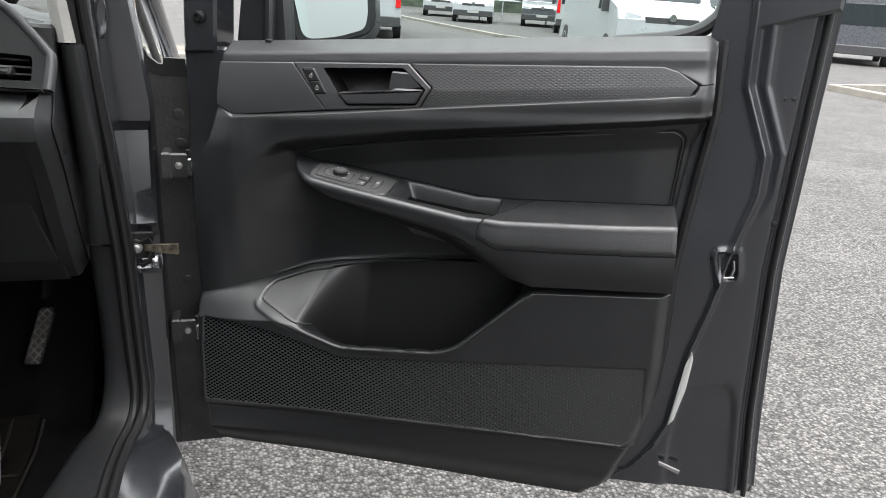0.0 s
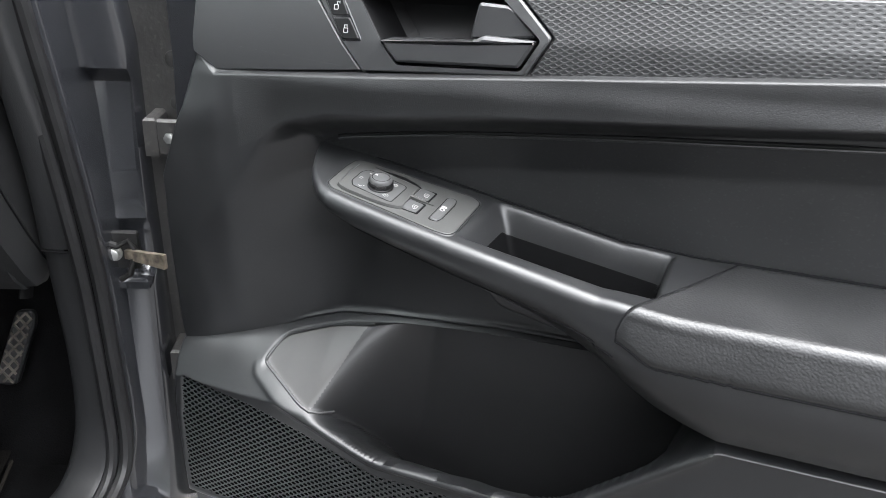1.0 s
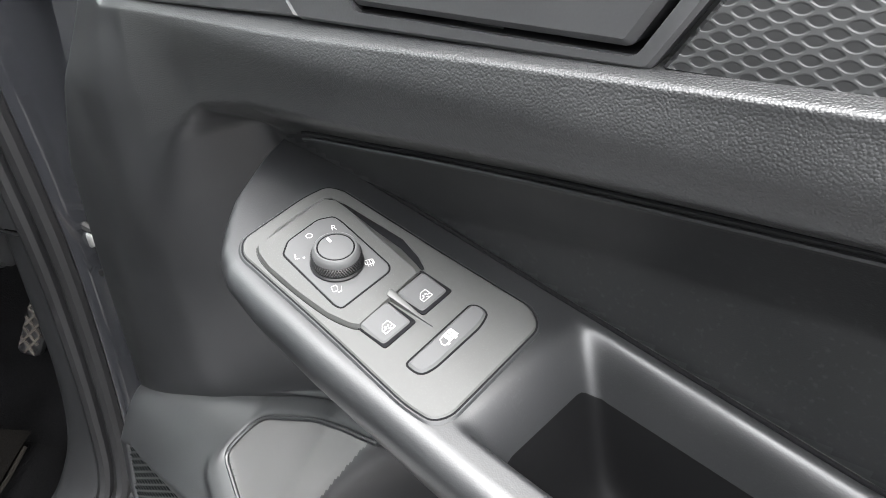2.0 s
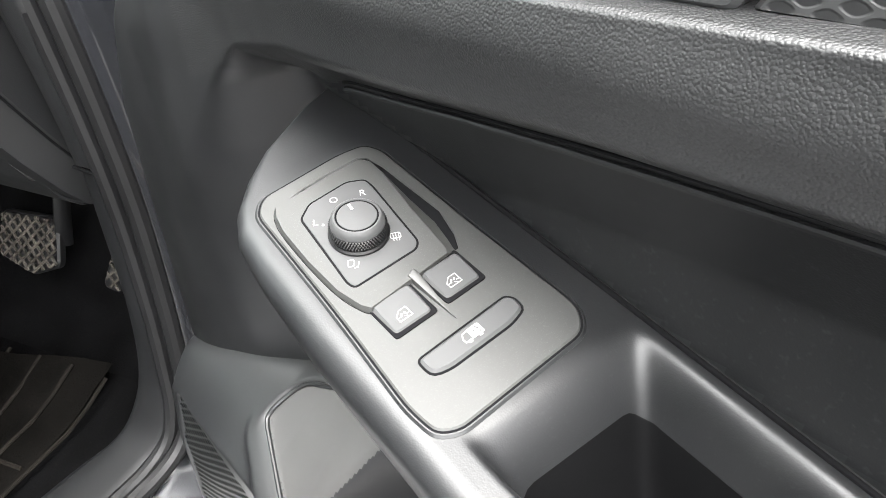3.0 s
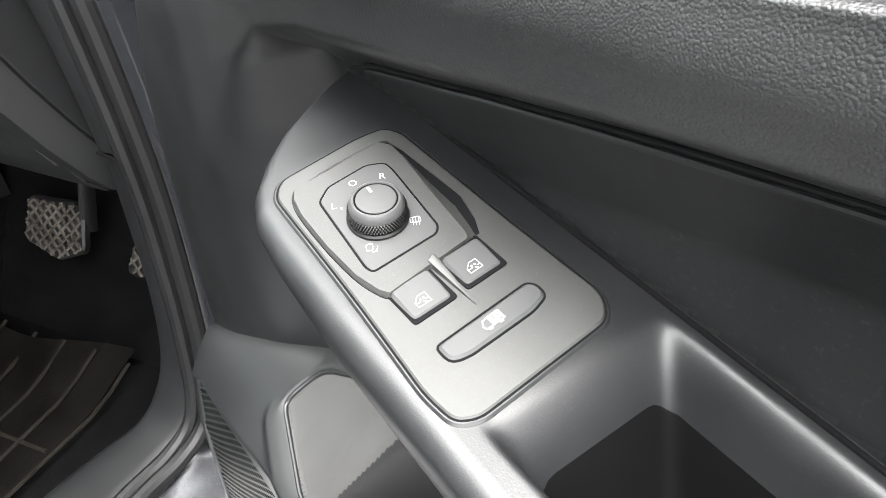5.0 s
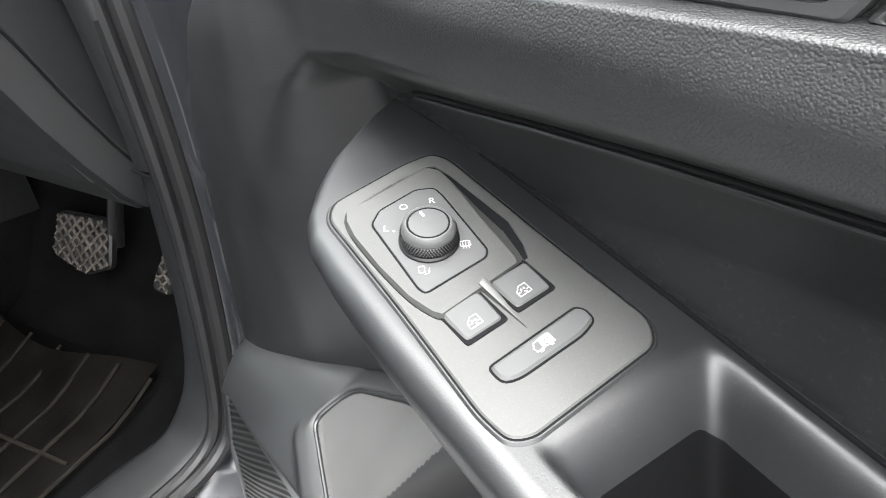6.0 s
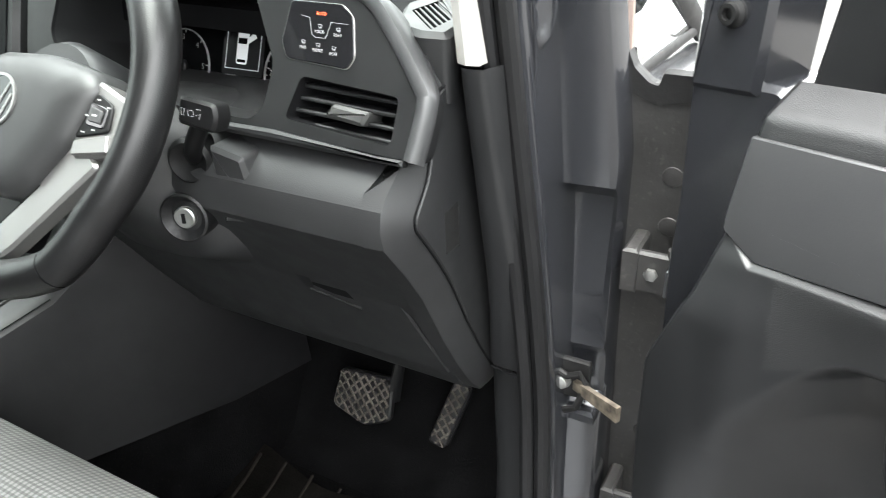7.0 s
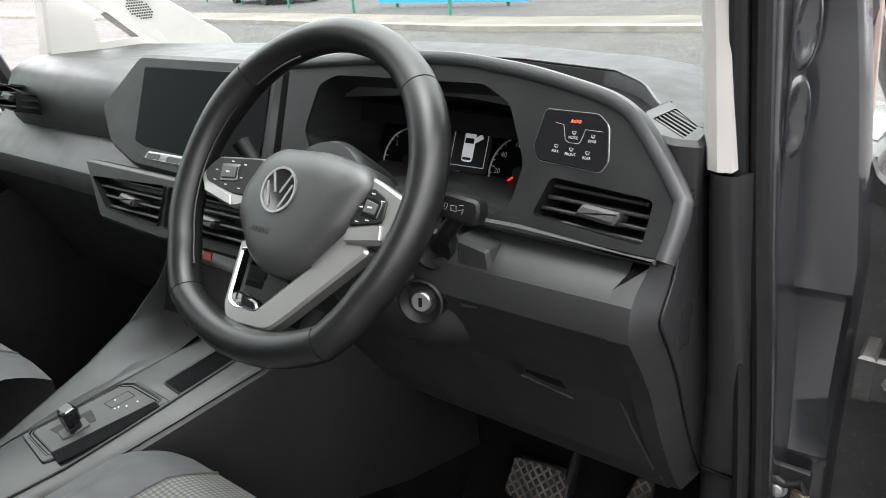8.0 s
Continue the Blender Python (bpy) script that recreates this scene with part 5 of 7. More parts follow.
xs = list(np.linspace(-1.66, -0.78, 24)) + list(np.linspace(-0.772, -0.752, 4)) + list(np.linspace(-0.74, -0.44, 10)) + list(np.linspace(-0.432, -0.306, 10)) + [-0.301, -0.298]
grid = []
for x in xs:
    inset = 0.010 * step(-0.282, -0.2685, x)
    slant = 0.036 * max(0.0, (x + 0.3) / 0.0315)
    hollow = 0.15 * step(-0.77, -0.755, x) * step(-0.405, -0.42, x) + 0.05 * step(-0.43, -0.415, x) * step(-0.272, -0.285, x)
    grid.append([(x, max(y, min(y + hollow, 1.44)) if 1.028 < z < table(x, [(-1.66, 1.132), (-1.2, 1.136), (-0.60, 1.150), (-0.40, 1.125), (-0.262, 1.090)]) - 0.004 and y < 1.36 else y + (inset if z < 1.08 else 0.0) * (1 - step(1.0, 0.98, z)) + slant * step(1.0, 0.975, z), z - (inset * 0.6 if z > 1.0 else 0)) for y, z in dash_profile(x)])
part("dash_moulding", sheet([list(r) for r in grid]), M_DASH_LIT, dash, "charcoal grained dash moulding", 24)
# rounded end of the dash and the side cover that closes it
END = [(1.46, 1.092), (1.36, 1.096), (1.315, 1.098), (1.272, 1.098), (1.246, 1.086), (1.239, 1.060), (1.230, 1.032), (1.224, 1.014), (1.206, 0.9945), (1.198, 0.985), (1.194, 0.968), (1.197, 0.949), (1.228, 0.906), (1.254, 0.865), (1.288, 0.795), (1.318, 0.740), (1.348, 0.692), (1.372, 0.662), (1.40, 0.655), (1.46, 0.70)]
rings = []
for x, d in ((-0.305, 0.001), (-0.2840, 0.0), (-0.2825, -0.0015), (-0.2750, -0.0140), (-0.2690, -0.0240), (-0.2675, -0.0275)):
    rings.append([(max(x, -0.280 + 0.05 * d) if z > 1.0 else x, y + (0.010 if z > 1.03 and y < 1.3 else 0.0), z) for y, z in grow(END, d)])
part("dash_end", loft(rings), M_DASH_LIT, dash, "charcoal end of the dash", 24)
bm = bmesh.new()
prism(bm, rounded(grow(END, -0.0285), 0.010, 3), -0.285, -0.2655, lambda y, z, h: (h, y, z), 0.002)
cover = part("side_cover", bm, M_LINING, dash, "charcoal dash end cover with a small slot")
part("cover_joint", tube([(-0.2668, y, z) for y, z in rounded(grow(END, -0.0275), 0.010, 3)], 0.0012, 6, closed=True), M_GAP, cover)
bm = bmesh.new()
prism(bm, [(1.272, 0.954), (1.298, 0.955), (1.299, 0.909), (1.272, 0.912)], -0.2675, -0.2651, lambda y, z, h: (h, y, z), 0.0003)
part("slot", bm, M_DARK, cover)
part("slot_edge", tube([(-0.2652, 1.272, 0.912), (-0.2652, 1.298, 0.908), (-0.2652, 1.300, 0.950)], 0.0007, 6), M_SATIN, cover)
# instrument fascia
CLUSTER = rounded([(-0.735, 1.088), (-0.722, 1.140), (-0.695, 1.152), (-0.484, 1.153), (-0.449, 1.137), (-0.421, 1.084), (-0.428, 1.046), (-0.443, 1.034), (-0.70, 1.040)], 0.008, 3)
VENT = rounded([(-0.3885, 1.0760), (-0.2860, 1.0690), (-0.2890, 1.0310), (-0.4025, 1.0400)], 0.006, 3)
FASCIA = rounded([(-0.775, 1.030), (-0.782, 1.161), (-0.571, 1.176), (-0.46, 1.170), (-0.382, 1.157), (-0.331, 1.143), (-0.303, 1.121), (-0.2675, 1.080), (-0.2605, 1.066), (-0.266, 1.020), (-0.285, 1.019), (-0.403, 1.024), (-0.5, 1.026)], 0.01, 3)
bm = bmesh.new()
prism(bm, FASCIA, -0.030, 0.004, on_dash, 0.004, holes=[CLUSTER, VENT])
fascia = part("instrument_fascia", bm, M_SATIN, dash, "satin dark grey instrument fascia")
# rolled rim along its upper and outer edge
rim = [on_dash(x, z, 0.006) for x, z in [(-0.782, 1.163), (-0.571, 1.178), (-0.46, 1.172), (-0.382, 1.159), (-0.331, 1.145), (-0.303, 1.123), (-0.2665, 1.081), (-0.2595, 1.064), (-0.265, 1.022)]]
rim = spline(rim, 8)
grid = []
for k, p in enumerate(rim):
    along = (rim[min(k + 1, len(rim) - 1)] - rim[max(k - 1, 0)]).normalized()
    out = along.cross(DN).normalized()
    out = out if out.x + out.z > 0 else -out
    run = 0.040 - 0.026 * float(step(0.62, 0.86, k / (len(rim) - 1)))
    back = Vector((0, 0.86, -0.50))
    grid.append([p - out * 0.010 - DN * 0.003, p - out * 0.008 + DN * 0.0015, p - out * 0.003 + DN * 0.0030, p + out * 0.003 + DN * 0.0010, p + out * 0.0055 + back * 0.005,
                 p + out * 0.0060 + back * run * 0.5, p + out * 0.0050 + back * run * 0.9, p + out * 0.0020 + back * run, p - out * 0.030 + back * (run + 0.004)])
part("fascia_rim", sheet(grid), M_TRIM, fascia, "broad satin rim of the fascia", 50)
bm = bmesh.new()
prism(bm, [(-0.412, 1.0295), (-0.300, 1.0225), (-0.272, 1.0225), (-0.272, 1.0175), (-0.50, 1.0215), (-0.50, 1.0290)], 0.0, 0.012, on_dash, 0.003)
part("lower_lip", bm, M_SATIN, fascia)
# instrument cluster behind it
rings = []
for h, d in ((0.0, 0.0), (-0.05, -0.006), (-0.125, -0.012)):
    rings.append([on_dash(x, z, h) for x, z in grow(CLUSTER, d)])
verts, faces = loft(rings, caps=False)
part("cluster_hood", (verts, faces), M_HARD, dash, "black instrument hood")


def on_gauge(x, z, h):
    return on_dash(x, z, -0.118 + h)


bm = bmesh.new()
prism(bm, grow(CLUSTER, -0.004), -0.010, -0.002, on_gauge, 0)
cl = part("gauge_housing", bm, M_SCREEN, dash, "black instrument cluster with two dials and a lit display")


def dial(cx, cz, r, marks, needle, first=215, span=250):
    at = lambda x, y, h: on_gauge(cx + x, cz + y, h)
    ring = [[at(q * math.cos(a), q * math.sin(a) * 0.96, h) for q, h in ((r, 0.0), (r, 0.002), (r - 0.0012, 0.002), (r - 0.0012, 0.0))] for a in np.linspace(radians(first), radians(first - span), 50)]
    g = part("dial", loft(ring), M_GREYPRINT, cl, "round dial with a red needle")
    bm = bmesh.new()
    for k in range(25):
        a = radians(first - span * k / 24)
        c, s = math.cos(a), math.sin(a)
        lo = r - (0.006 if k % 4 == 0 else 0.0035)
        wd = 0.0005
        prism(bm, [(c * lo - s * wd, s * lo + c * wd), (c * lo + s * wd, s * lo - c * wd), (c * (r - 0.0015) + s * wd, s * (r - 0.0015) - c * wd), (c * (r - 0.0015) - s * wd, s * (r - 0.0015) + c * wd)], 0, 0.0008, at, 0)
    part("dial_marks", bm, M_WHITE, cl)
    for text, ang in marks:
        a = radians(ang)
        words(text, 0.0085, lambda x, y, h, a=a: at((r - 0.011) * math.cos(a) + x, (r - 0.011) * math.sin(a) + y, h), M_WHITE, cl, "number", 0, 0.0006)
    a = radians(needle)
    c, s = math.cos(a), math.sin(a)
    bm = bmesh.new()
    prism(bm, [(-s * 0.0012, c * 0.0012), (s * 0.0012, -c * 0.0012), (c * (r - 0.008) + s * 0.0004, s * (r - 0.008) - c * 0.0004), (c * (r - 0.008) - s * 0.0004, s * (r - 0.008) + c * 0.0004)], 0.003, 0.0040, at, 0)
    part("needle", bm, glow("needle_red", (0.9, 0.03, 0.02), 0.6), cl)
    part("needle_hub", lathe([(0.008, 0), (0.008, 0.004), (0.0065, 0.0055), (0, 0.0055)], 24, at), M_KNOB, cl)


dial(-0.664, 1.074, 0.043, (("1", 190), ("2", 140), ("3", 95), ("4", 50), ("5", 5)), 212)
dial(-0.495, 1.079, 0.043, (("20", 180), ("40", 145), ("60", 105)), 215)
bm = bmesh.new()
prism(bm, rounded([(-0.602, 1.062), (-0.541, 1.062), (-0.541, 1.132), (-0.602, 1.132)], 0.002, 2), -0.001, 0.0010, on_gauge, 0)
part("display", bm, mat("display_black", (0.012, 0.012, 0.013), 0.2, spec=0.2), cl, "small lit display showing a van")
at = lambda x, y, h: on_gauge(x, y, 0.0012 + h)
bm = bmesh.new()
line_shape(bm, [(-0.597, 1.079), (-0.547, 1.079), (-0.546, 1.128), (-0.596, 1.128)], 0.0008, at, closed=True)
part("display_frame", bm, glow("display_grey", (0.30, 0.31, 0.32), 0.25), cl)
bm = bmesh.new()
prism(bm, rounded([(-0.581, 1.084), (-0.565, 1.084), (-0.564, 1.121), (-0.580, 1.121)], 0.004, 3), 0, 0.0006, at, 0)
prism(bm, [(-0.564, 1.112), (-0.556, 1.117), (-0.553, 1.112), (-0.564, 1.106)], 0, 0.0006, at, 0)
part("van_picture", bm, glow("display_white", (0.45, 0.46, 0.47), 0.22), cl)
bm = bmesh.new()
for a, b, c, d in ((-0.579, -0.566, 1.105, 1.111), (-0.579, -0.567, 1.086, 1.089)):
    prism(bm, [(a, c), (b, c), (b, d), (a, d)], 0.0004, 0.0010, at, 0)
part("van_picture_glass", bm, M_PIANO, cl)
words("10595", 0.0070, lambda x, y, h: on_gauge(-0.588 + x, 1.070 + y, 0.0012 + h), M_GREYPRINT, cl, "number")
words("0.0", 0.0070, lambda x, y, h: on_gauge(-0.552 + x, 1.068 + y, 0.0012 + h), M_GREYPRINT, cl, "number")
# light switch panel
LIGHT = rounded([(-0.4065, 1.1345), (-0.3515, 1.1335), (-0.3395, 1.1245), (-0.3340, 1.0945), (-0.3400, 1.0850), (-0.4055, 1.0890), (-0.4130, 1.1010)], 0.004, 3)
bm = bmesh.new()
prism(bm, grow(LIGHT, 0.0006), 0.002, 0.0048, on_dash, 0.0003)
lp = part("light_switch_panel", bm, M_SILVER, dash, "gloss black touch panel for the lights")
bm = bmesh.new()
prism(bm, LIGHT, 0.003, 0.0056, on_dash, 0.0006)
part("touch_glass", bm, M_PIANO, lp)


def at_light(cx, cz):
    return lambda x, y, h: on_dash(cx + x, cz + y, 0.0057 + h)


words("AUTO", 0.0038, at_light(-0.3725, 1.1255), glow("amber_letters", (1.0, 0.12, 0.04), 0.9), lp)
for text, cx, cz in (("MODE", -0.3725, 1.1115), ("REAR", -0.3530, 1.1100), ("MAX", -0.3885, 1.0985), ("FRONT", -0.3725, 1.0970), ("REAR", -0.3555, 1.0955)):
    words(text, 0.0035, at_light(cx, cz), M_GREYPRINT, lp)
    bm = bmesh.new()
    up = 0.0044
    line_shape(bm, rounded([(cx - 0.0014, cz + up - 0.0010), (cx + 0.0014, cz + up - 0.0010), (cx + 0.0020, cz + up + 0.0012), (cx - 0.0020, cz + up + 0.0012)], 0.0006, 2), 0.0003, lambda x, y, h: on_dash(x, y, 0.0057 + h), closed=True)
    for q in (-0.0008, 0.0008):
        line_shape(bm, [(cx + q, cz + up - 0.0003), (cx + q + 0.0003, cz + up - 0.0018)], 0.0003, lambda x, y, h: on_dash(x, y, 0.0057 + h))
    part("light_symbol", bm, M_GREYPRINT, lp)
bm = bmesh.new()
line_shape(bm, [(-0.3940, 1.1235), (-0.3845, 1.1220), (-0.3805, 1.1095), (-0.3765, 1.1070), (-0.3660, 1.1070), (-0.3640, 1.1100), (-0.3615, 1.1195), (-0.3440, 1.1190)], 0.0003, lambda x, y, h: on_dash(x, y, 0.0057 + h))
part("light_line", bm, M_GREYPRINT, lp)


# air vents: a duct, four slats and a sliding knob
def vent(outline, knob, name_label, to, sag):
    rings = [[to(x, z, h) for x, z in grow(outline, d)] for h, d in ((0.004, 0.0), (-0.030, -0.004), (-0.045, -0.006))]
    verts, faces = loft(rings, caps=False)
    faces.append(tuple(range(len(verts) - len(outline), len(verts))))
    v = part("air_vent", (verts, faces), M_GAP, dash, name_label)

    def width_at(z):
        """The opening's two sides at a height."""
        cross = [a[0] + (b[0] - a[0]) * (z - a[1]) / (b[1] - a[1]) for a, b in zip(outline, outline[1:] + outline[:1]) if (a[1] - z) * (b[1] - z) < 0]
        return min(cross), max(cross)

    z0, z1 = min(p[1] for p in outline), max(p[1] for p in outline)
    for k in range(4):
        z = z0 + (z1 - z0) * (k + 0.62) / 4.25
        a, b = width_at(z)
        a, b = a + 0.002, b - 0.002
        bm = bmesh.new()
        prism(bm, [(a, z - 0.0022), (b, z - 0.0022 - sag), (b, z + 0.0012 - sag), (a, z + 0.0012)], -0.034, -0.0035, lambda x, y, h: to(x, y - h * 0.10, h), 0.0010)
        part("slat", bm, M_SATIN, v)
    bm = bmesh.new()
    cx, cz = knob
    prism(bm, rounded([(cx - 0.023, cz - 0.0045), (cx + 0.017, cz - 0.0085), (cx + 0.023, cz + 0.0035), (cx - 0.016, cz + 0.0065)], 0.003, 3), -0.02, 0.005, to, 0.003)
    part("vent_slider", bm, M_PLATE, v, "grey vent slider")
    return v


vent(VENT, (-0.336, 1.0510), "black four-slat air vent", on_dash, 0.004)
# demister outlet on the top corner
def on_demist(x, y, h):
    return (x, y, 1.101 - 0.05 * x + h)


CORNER = rounded([(-0.353, 1.367), (-0.348, 1.435), (-0.266, 1.322), (-0.262, 1.285), (-0.285, 1.279), (-0.318, 1.292)], 0.006, 3)
DEMHOLE = rounded([(-0.331, 1.343), (-0.328, 1.396), (-0.283, 1.335), (-0.281, 1.290)], 0.003, 2)
bm = bmesh.new()
prism(bm, CORNER, -0.060, 0.0, on_demist, 0.005, holes=[DEMHOLE])
dem = part("demister_outlet", bm, M_SATIN, dash, "slatted grey demister outlet")
bm = bmesh.new()
prism(bm, grow(DEMHOLE, -0.0005), -0.030, -0.012, on_demist, 0)
part("outlet_opening", bm, M_GAP, dem)
for k in range(6):
    q = 1.346 + 0.0088 * k
    bm = bmesh.new()
    prism(bm, [(-0.330, q), (-0.330, q + 0.0034), (-0.2815, q - 0.048), (-0.2815, q - 0.052)], -0.012, -0.0006, on_demist, 0.0004)
    part("slat", bm, M_SATIN, dem)
# upper deck between the tray and the windscreen, and the tray itself
TRAY_FAR = [(-0.93, 1.576), (-0.83, 1.578), (-0.70, 1.583), (-0.625, 1.580), (-0.53, 1.550), (-0.456, 1.526), (-0.40, 1.475), (-0.36, 1.420), (-0.331, 1.386), (-0.300, 1.350), (-0.262, 1.310)]
grid = []
for x in np.linspace(-0.93, -0.262, 60):
    near = float(table(x, TRAY_FAR))
    far = float(table(x, [(-0.93, 1.735), (-0.72, 1.735), (-0.547, 1.685), (-0.46, 1.662), (-0.385, 1.63), (-0.30, 1.58), (-0.262, 1.55)]))
    z = float(table(x, [(-0.93, 1.133), (-0.45, 1.131), (-0.385, 1.127), (-0.345, 1.1165), (-0.262, 1.1125)]))
    grid.append([(x, near - 0.002, z - 0.035), (x, near, z - 0.004), (x, near + 0.004, z), (x, 0.5 * (near + far), z + 0.001), (x, far - 0.02, z), (x, far - 0.004, z - 0.008), (x, far + 0.004, z - 0.05)])
part("upper_deck", sheet(grid), mat("matt_dash_top", (0.0125, 0.0128, 0.0134), 0.54, spec=0.36, grain=0.6, gscale=800, cells=True, vary=0.12), dash, "grey dash top below the windscreen", 40)
# tray floor painted near black for the shade of a deep recess
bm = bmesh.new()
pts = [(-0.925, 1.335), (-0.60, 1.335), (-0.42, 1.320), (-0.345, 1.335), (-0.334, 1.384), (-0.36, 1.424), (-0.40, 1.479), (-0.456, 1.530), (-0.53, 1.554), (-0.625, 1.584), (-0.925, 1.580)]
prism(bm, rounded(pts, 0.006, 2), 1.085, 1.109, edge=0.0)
part("top_tray", bm, M_GAP, dash, "tray on the dash top, floor painted black as shade")
part("tray_edge", tube([(x, float(table(x, TRAY_FAR)) + 0.001, float(table(x, [(-0.93, 1.133), (-0.45, 1.131), (-0.385, 1.127), (-0.345, 1.1165)])) - 0.0008) for x in np.linspace(-0.925, -0.335, 50)], 0.0016, 8), M_TRIM, dash)
# block between the knee panel and the column
bm = bmesh.new()
prism(bm, rounded([(-0.472, 1.0165), (-0.433, 1.0090), (-0.427, 0.9400), (-0.478, 0.9300)], 0.004, 3), -1.32, -1.199, lambda x, z, h: (x, -h + 0.25 * (1.0 - z) * 0.3, z), 0.004)
part("knee_block", bm, M_DASH_LIT, dash, "charcoal block beside the steering column")
# knee panel lid and its grip
bm = bmesh.new()


def on_knee(x, z, h):
    y = table(z, [(0.68, 1.352), (0.735, 1.325), (0.80, 1.296), (0.865, 1.262), (0.90, 1.238), (0.94, 1.206)])
    return Vector((x, y, z)) + Vector((0, -0.88, -0.45)) * h


prism(bm, rounded([(-0.520, 0.862), (-0.326, 0.857), (-0.319, 0.781), (-0.304, 0.705), (-0.520, 0.705)], 0.006, 3), -0.004, 0.003, on_knee, 0.002)
lid = part("stowage_lid", bm, M_DASH_LIT, dash, "charcoal stowage lid with a finger grip")
# raised plates paint the hollow grip: black for shade, satin for its lit end
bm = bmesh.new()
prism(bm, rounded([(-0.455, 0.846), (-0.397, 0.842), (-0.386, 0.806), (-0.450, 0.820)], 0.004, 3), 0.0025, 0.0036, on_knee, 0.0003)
part("grip_shade", bm, M_GAP, lid)
bm = bmesh.new()
prism(bm, rounded([(-0.458, 0.847), (-0.436, 0.849), (-0.444, 0.822), (-0.456, 0.820)], 0.004, 3), 0.0030, 0.0046, on_knee, 0.0006)
part("grip_glint", bm, M_SATIN, lid)
part("grip_lip", tube([on_knee(x, 0.819 - 0.22 * (x + 0.450), 0.0040) for x in np.linspace(-0.450, -0.386, 10)], 0.0024, 8), M_SATIN, lid)
# centre screen with its surround
SURROUND = rounded([(-1.205, 1.085), (-1.112, 1.163), (-0.790, 1.163), (-0.783, 1.000), (-1.090, 1.006), (-1.165, 1.030)], 0.012, 3)
bm = bmesh.new()
prism(bm, SURROUND, -0.060, 0.010, on_dash, 0.006)
scr = part("screen_surround", bm, M_SATIN, dash, "satin grey screen surround")
bm = bmesh.new()
prism(bm, rounded([(-1.092, 1.145), (-0.802, 1.147), (-0.800, 1.030), (-1.066, 1.036), (-1.092, 1.042)], 0.004, 3), 0.008, 0.0115, on_dash, 0.001)
part("touchscreen", bm, M_SCREEN, scr, "dark switched-off touchscreen")
bm = bmesh.new()
prism(bm, rounded([(-1.052, 1.0310), (-0.900, 1.0330), (-0.908, 1.0190), (-1.064, 1.0180)], 0.003, 2), 0.008, 0.0125, on_dash, 0.002)
bar = part("touch_bar", bm, M_SILVER, scr, "shiny control bar under the screen")
bm = bmesh.new()
for x in (-1.035, -0.985, -0.935):
    prism(bm, rounded([(x - 0.014, 1.0285), (x + 0.018, 1.0290), (x + 0.014, 1.0215), (x - 0.018, 1.0210)], 0.002, 2), 0.012, 0.0130, on_dash, 0.0003)
part("touch_fields", bm, M_PIANO, scr)
# passenger pad and far vents
pad = []
for x in np.linspace(-1.62, -1.12, 14):
    end = 0.04 * step(-1.56, -1.62, x)
    pad.append([(x, y + end, z) for y, z in [(1.30, 1.012), (1.262, 1.018), (1.248, 1.040), (1.250, 1.095), (1.266, 1.122), (1.292, 1.136), (1.34, 1.140)]])
part("passenger_pad", sheet(pad), M_SOFT, dash, "grey grained passenger dash pad", 60)
STACK = rounded([(-1.188, 1.004), (-0.765, 1.004), (-0.762, 0.928), (-0.965, 0.922), (-1.120, 0.926)], 0.008, 3)
V1 = rounded([(-1.150, 0.982), (-0.958, 0.992), (-0.962, 0.938), (-1.098, 0.942)], 0.006, 2)
V2 = rounded([(-0.948, 0.992), (-0.772, 0.994), (-0.772, 0.940), (-0.948, 0.938)], 0.006, 2)
bm = bmesh.new()
prism(bm, STACK, -0.02, 0.034, on_dash, 0.004, holes=[V1, V2])
part("vent_surround", bm, M_SATIN, dash, "charcoal frame round the centre vents")
vent(rounded([(-1.545, 1.100), (-1.440, 1.087), (-1.430, 1.052), (-1.528, 1.060)], 0.004, 2), (-1.48, 1.076), "black far side air vent", lambda x, z, h: on_dash(x, z, h + 0.034), -0.003)
vent(V1, (-1.05, 0.962), "black centre air vent", lambda x, z, h: on_dash(x, z, h + 0.034), -0.002)
vent(V2, (-0.86, 0.962), "black centre air vent", lambda x, z, h: on_dash(x, z, h + 0.034), -0.002)
bm = bmesh.new()
prism(bm, rounded([(-0.96, 0.925), (-0.75, 0.925), (-0.75, 0.905), (-0.96, 0.903)], 0.004, 2), 0.0, 0.016, on_dash, 0.002)
part("centre_switch_bar", bm, M_PIANO, dash, "gloss black centre switch row")
bm = bmesh.new()
prism(bm, [(-0.878, 0.912), (-0.862, 0.912), (-0.862, 0.922), (-0.878, 0.922)], 0.015, 0.0175, on_dash, 0.0005)
part("hazard_switch", bm, mat("hazard_red", (0.5, 0.02, 0.02), 0.3), dash, "red hazard switch")

# ---- steering column, stalk, lock ----
column = thing("steering_column", "charcoal column shroud with ignition lock and stalk", "steering column", Matrix.Translation((0, 0, 0)))
rings = []
for k, (cx, cy, cz, hw, hh) in enumerate(((-0.615, 1.150, 1.030, 0.050, 0.042), (-0.610, 1.175, 1.008, 0.066, 0.052), (-0.603, 1.205, 0.982, 0.080, 0.066), (-0.592, 1.235, 0.955, 0.098, 0.082), (-0.588, 1.30, 0.93, 0.112, 0.095))):
    rings.append([(cx + hw * math.copysign(abs(math.cos(a)) ** 0.6, math.cos(a)), cy + 0.35 * hh * math.sin(a), cz + hh * math.copysign(abs(math.sin(a)) ** 0.6, math.sin(a))) for a in np.linspace(0, 2 * math.pi, 36, endpoint=False)])
part("shroud", loft(rings), M_DASH_LIT, column, "charcoal column shroud", 50)
LN = Vector((0.30, -0.90, 0.10)).normalized()
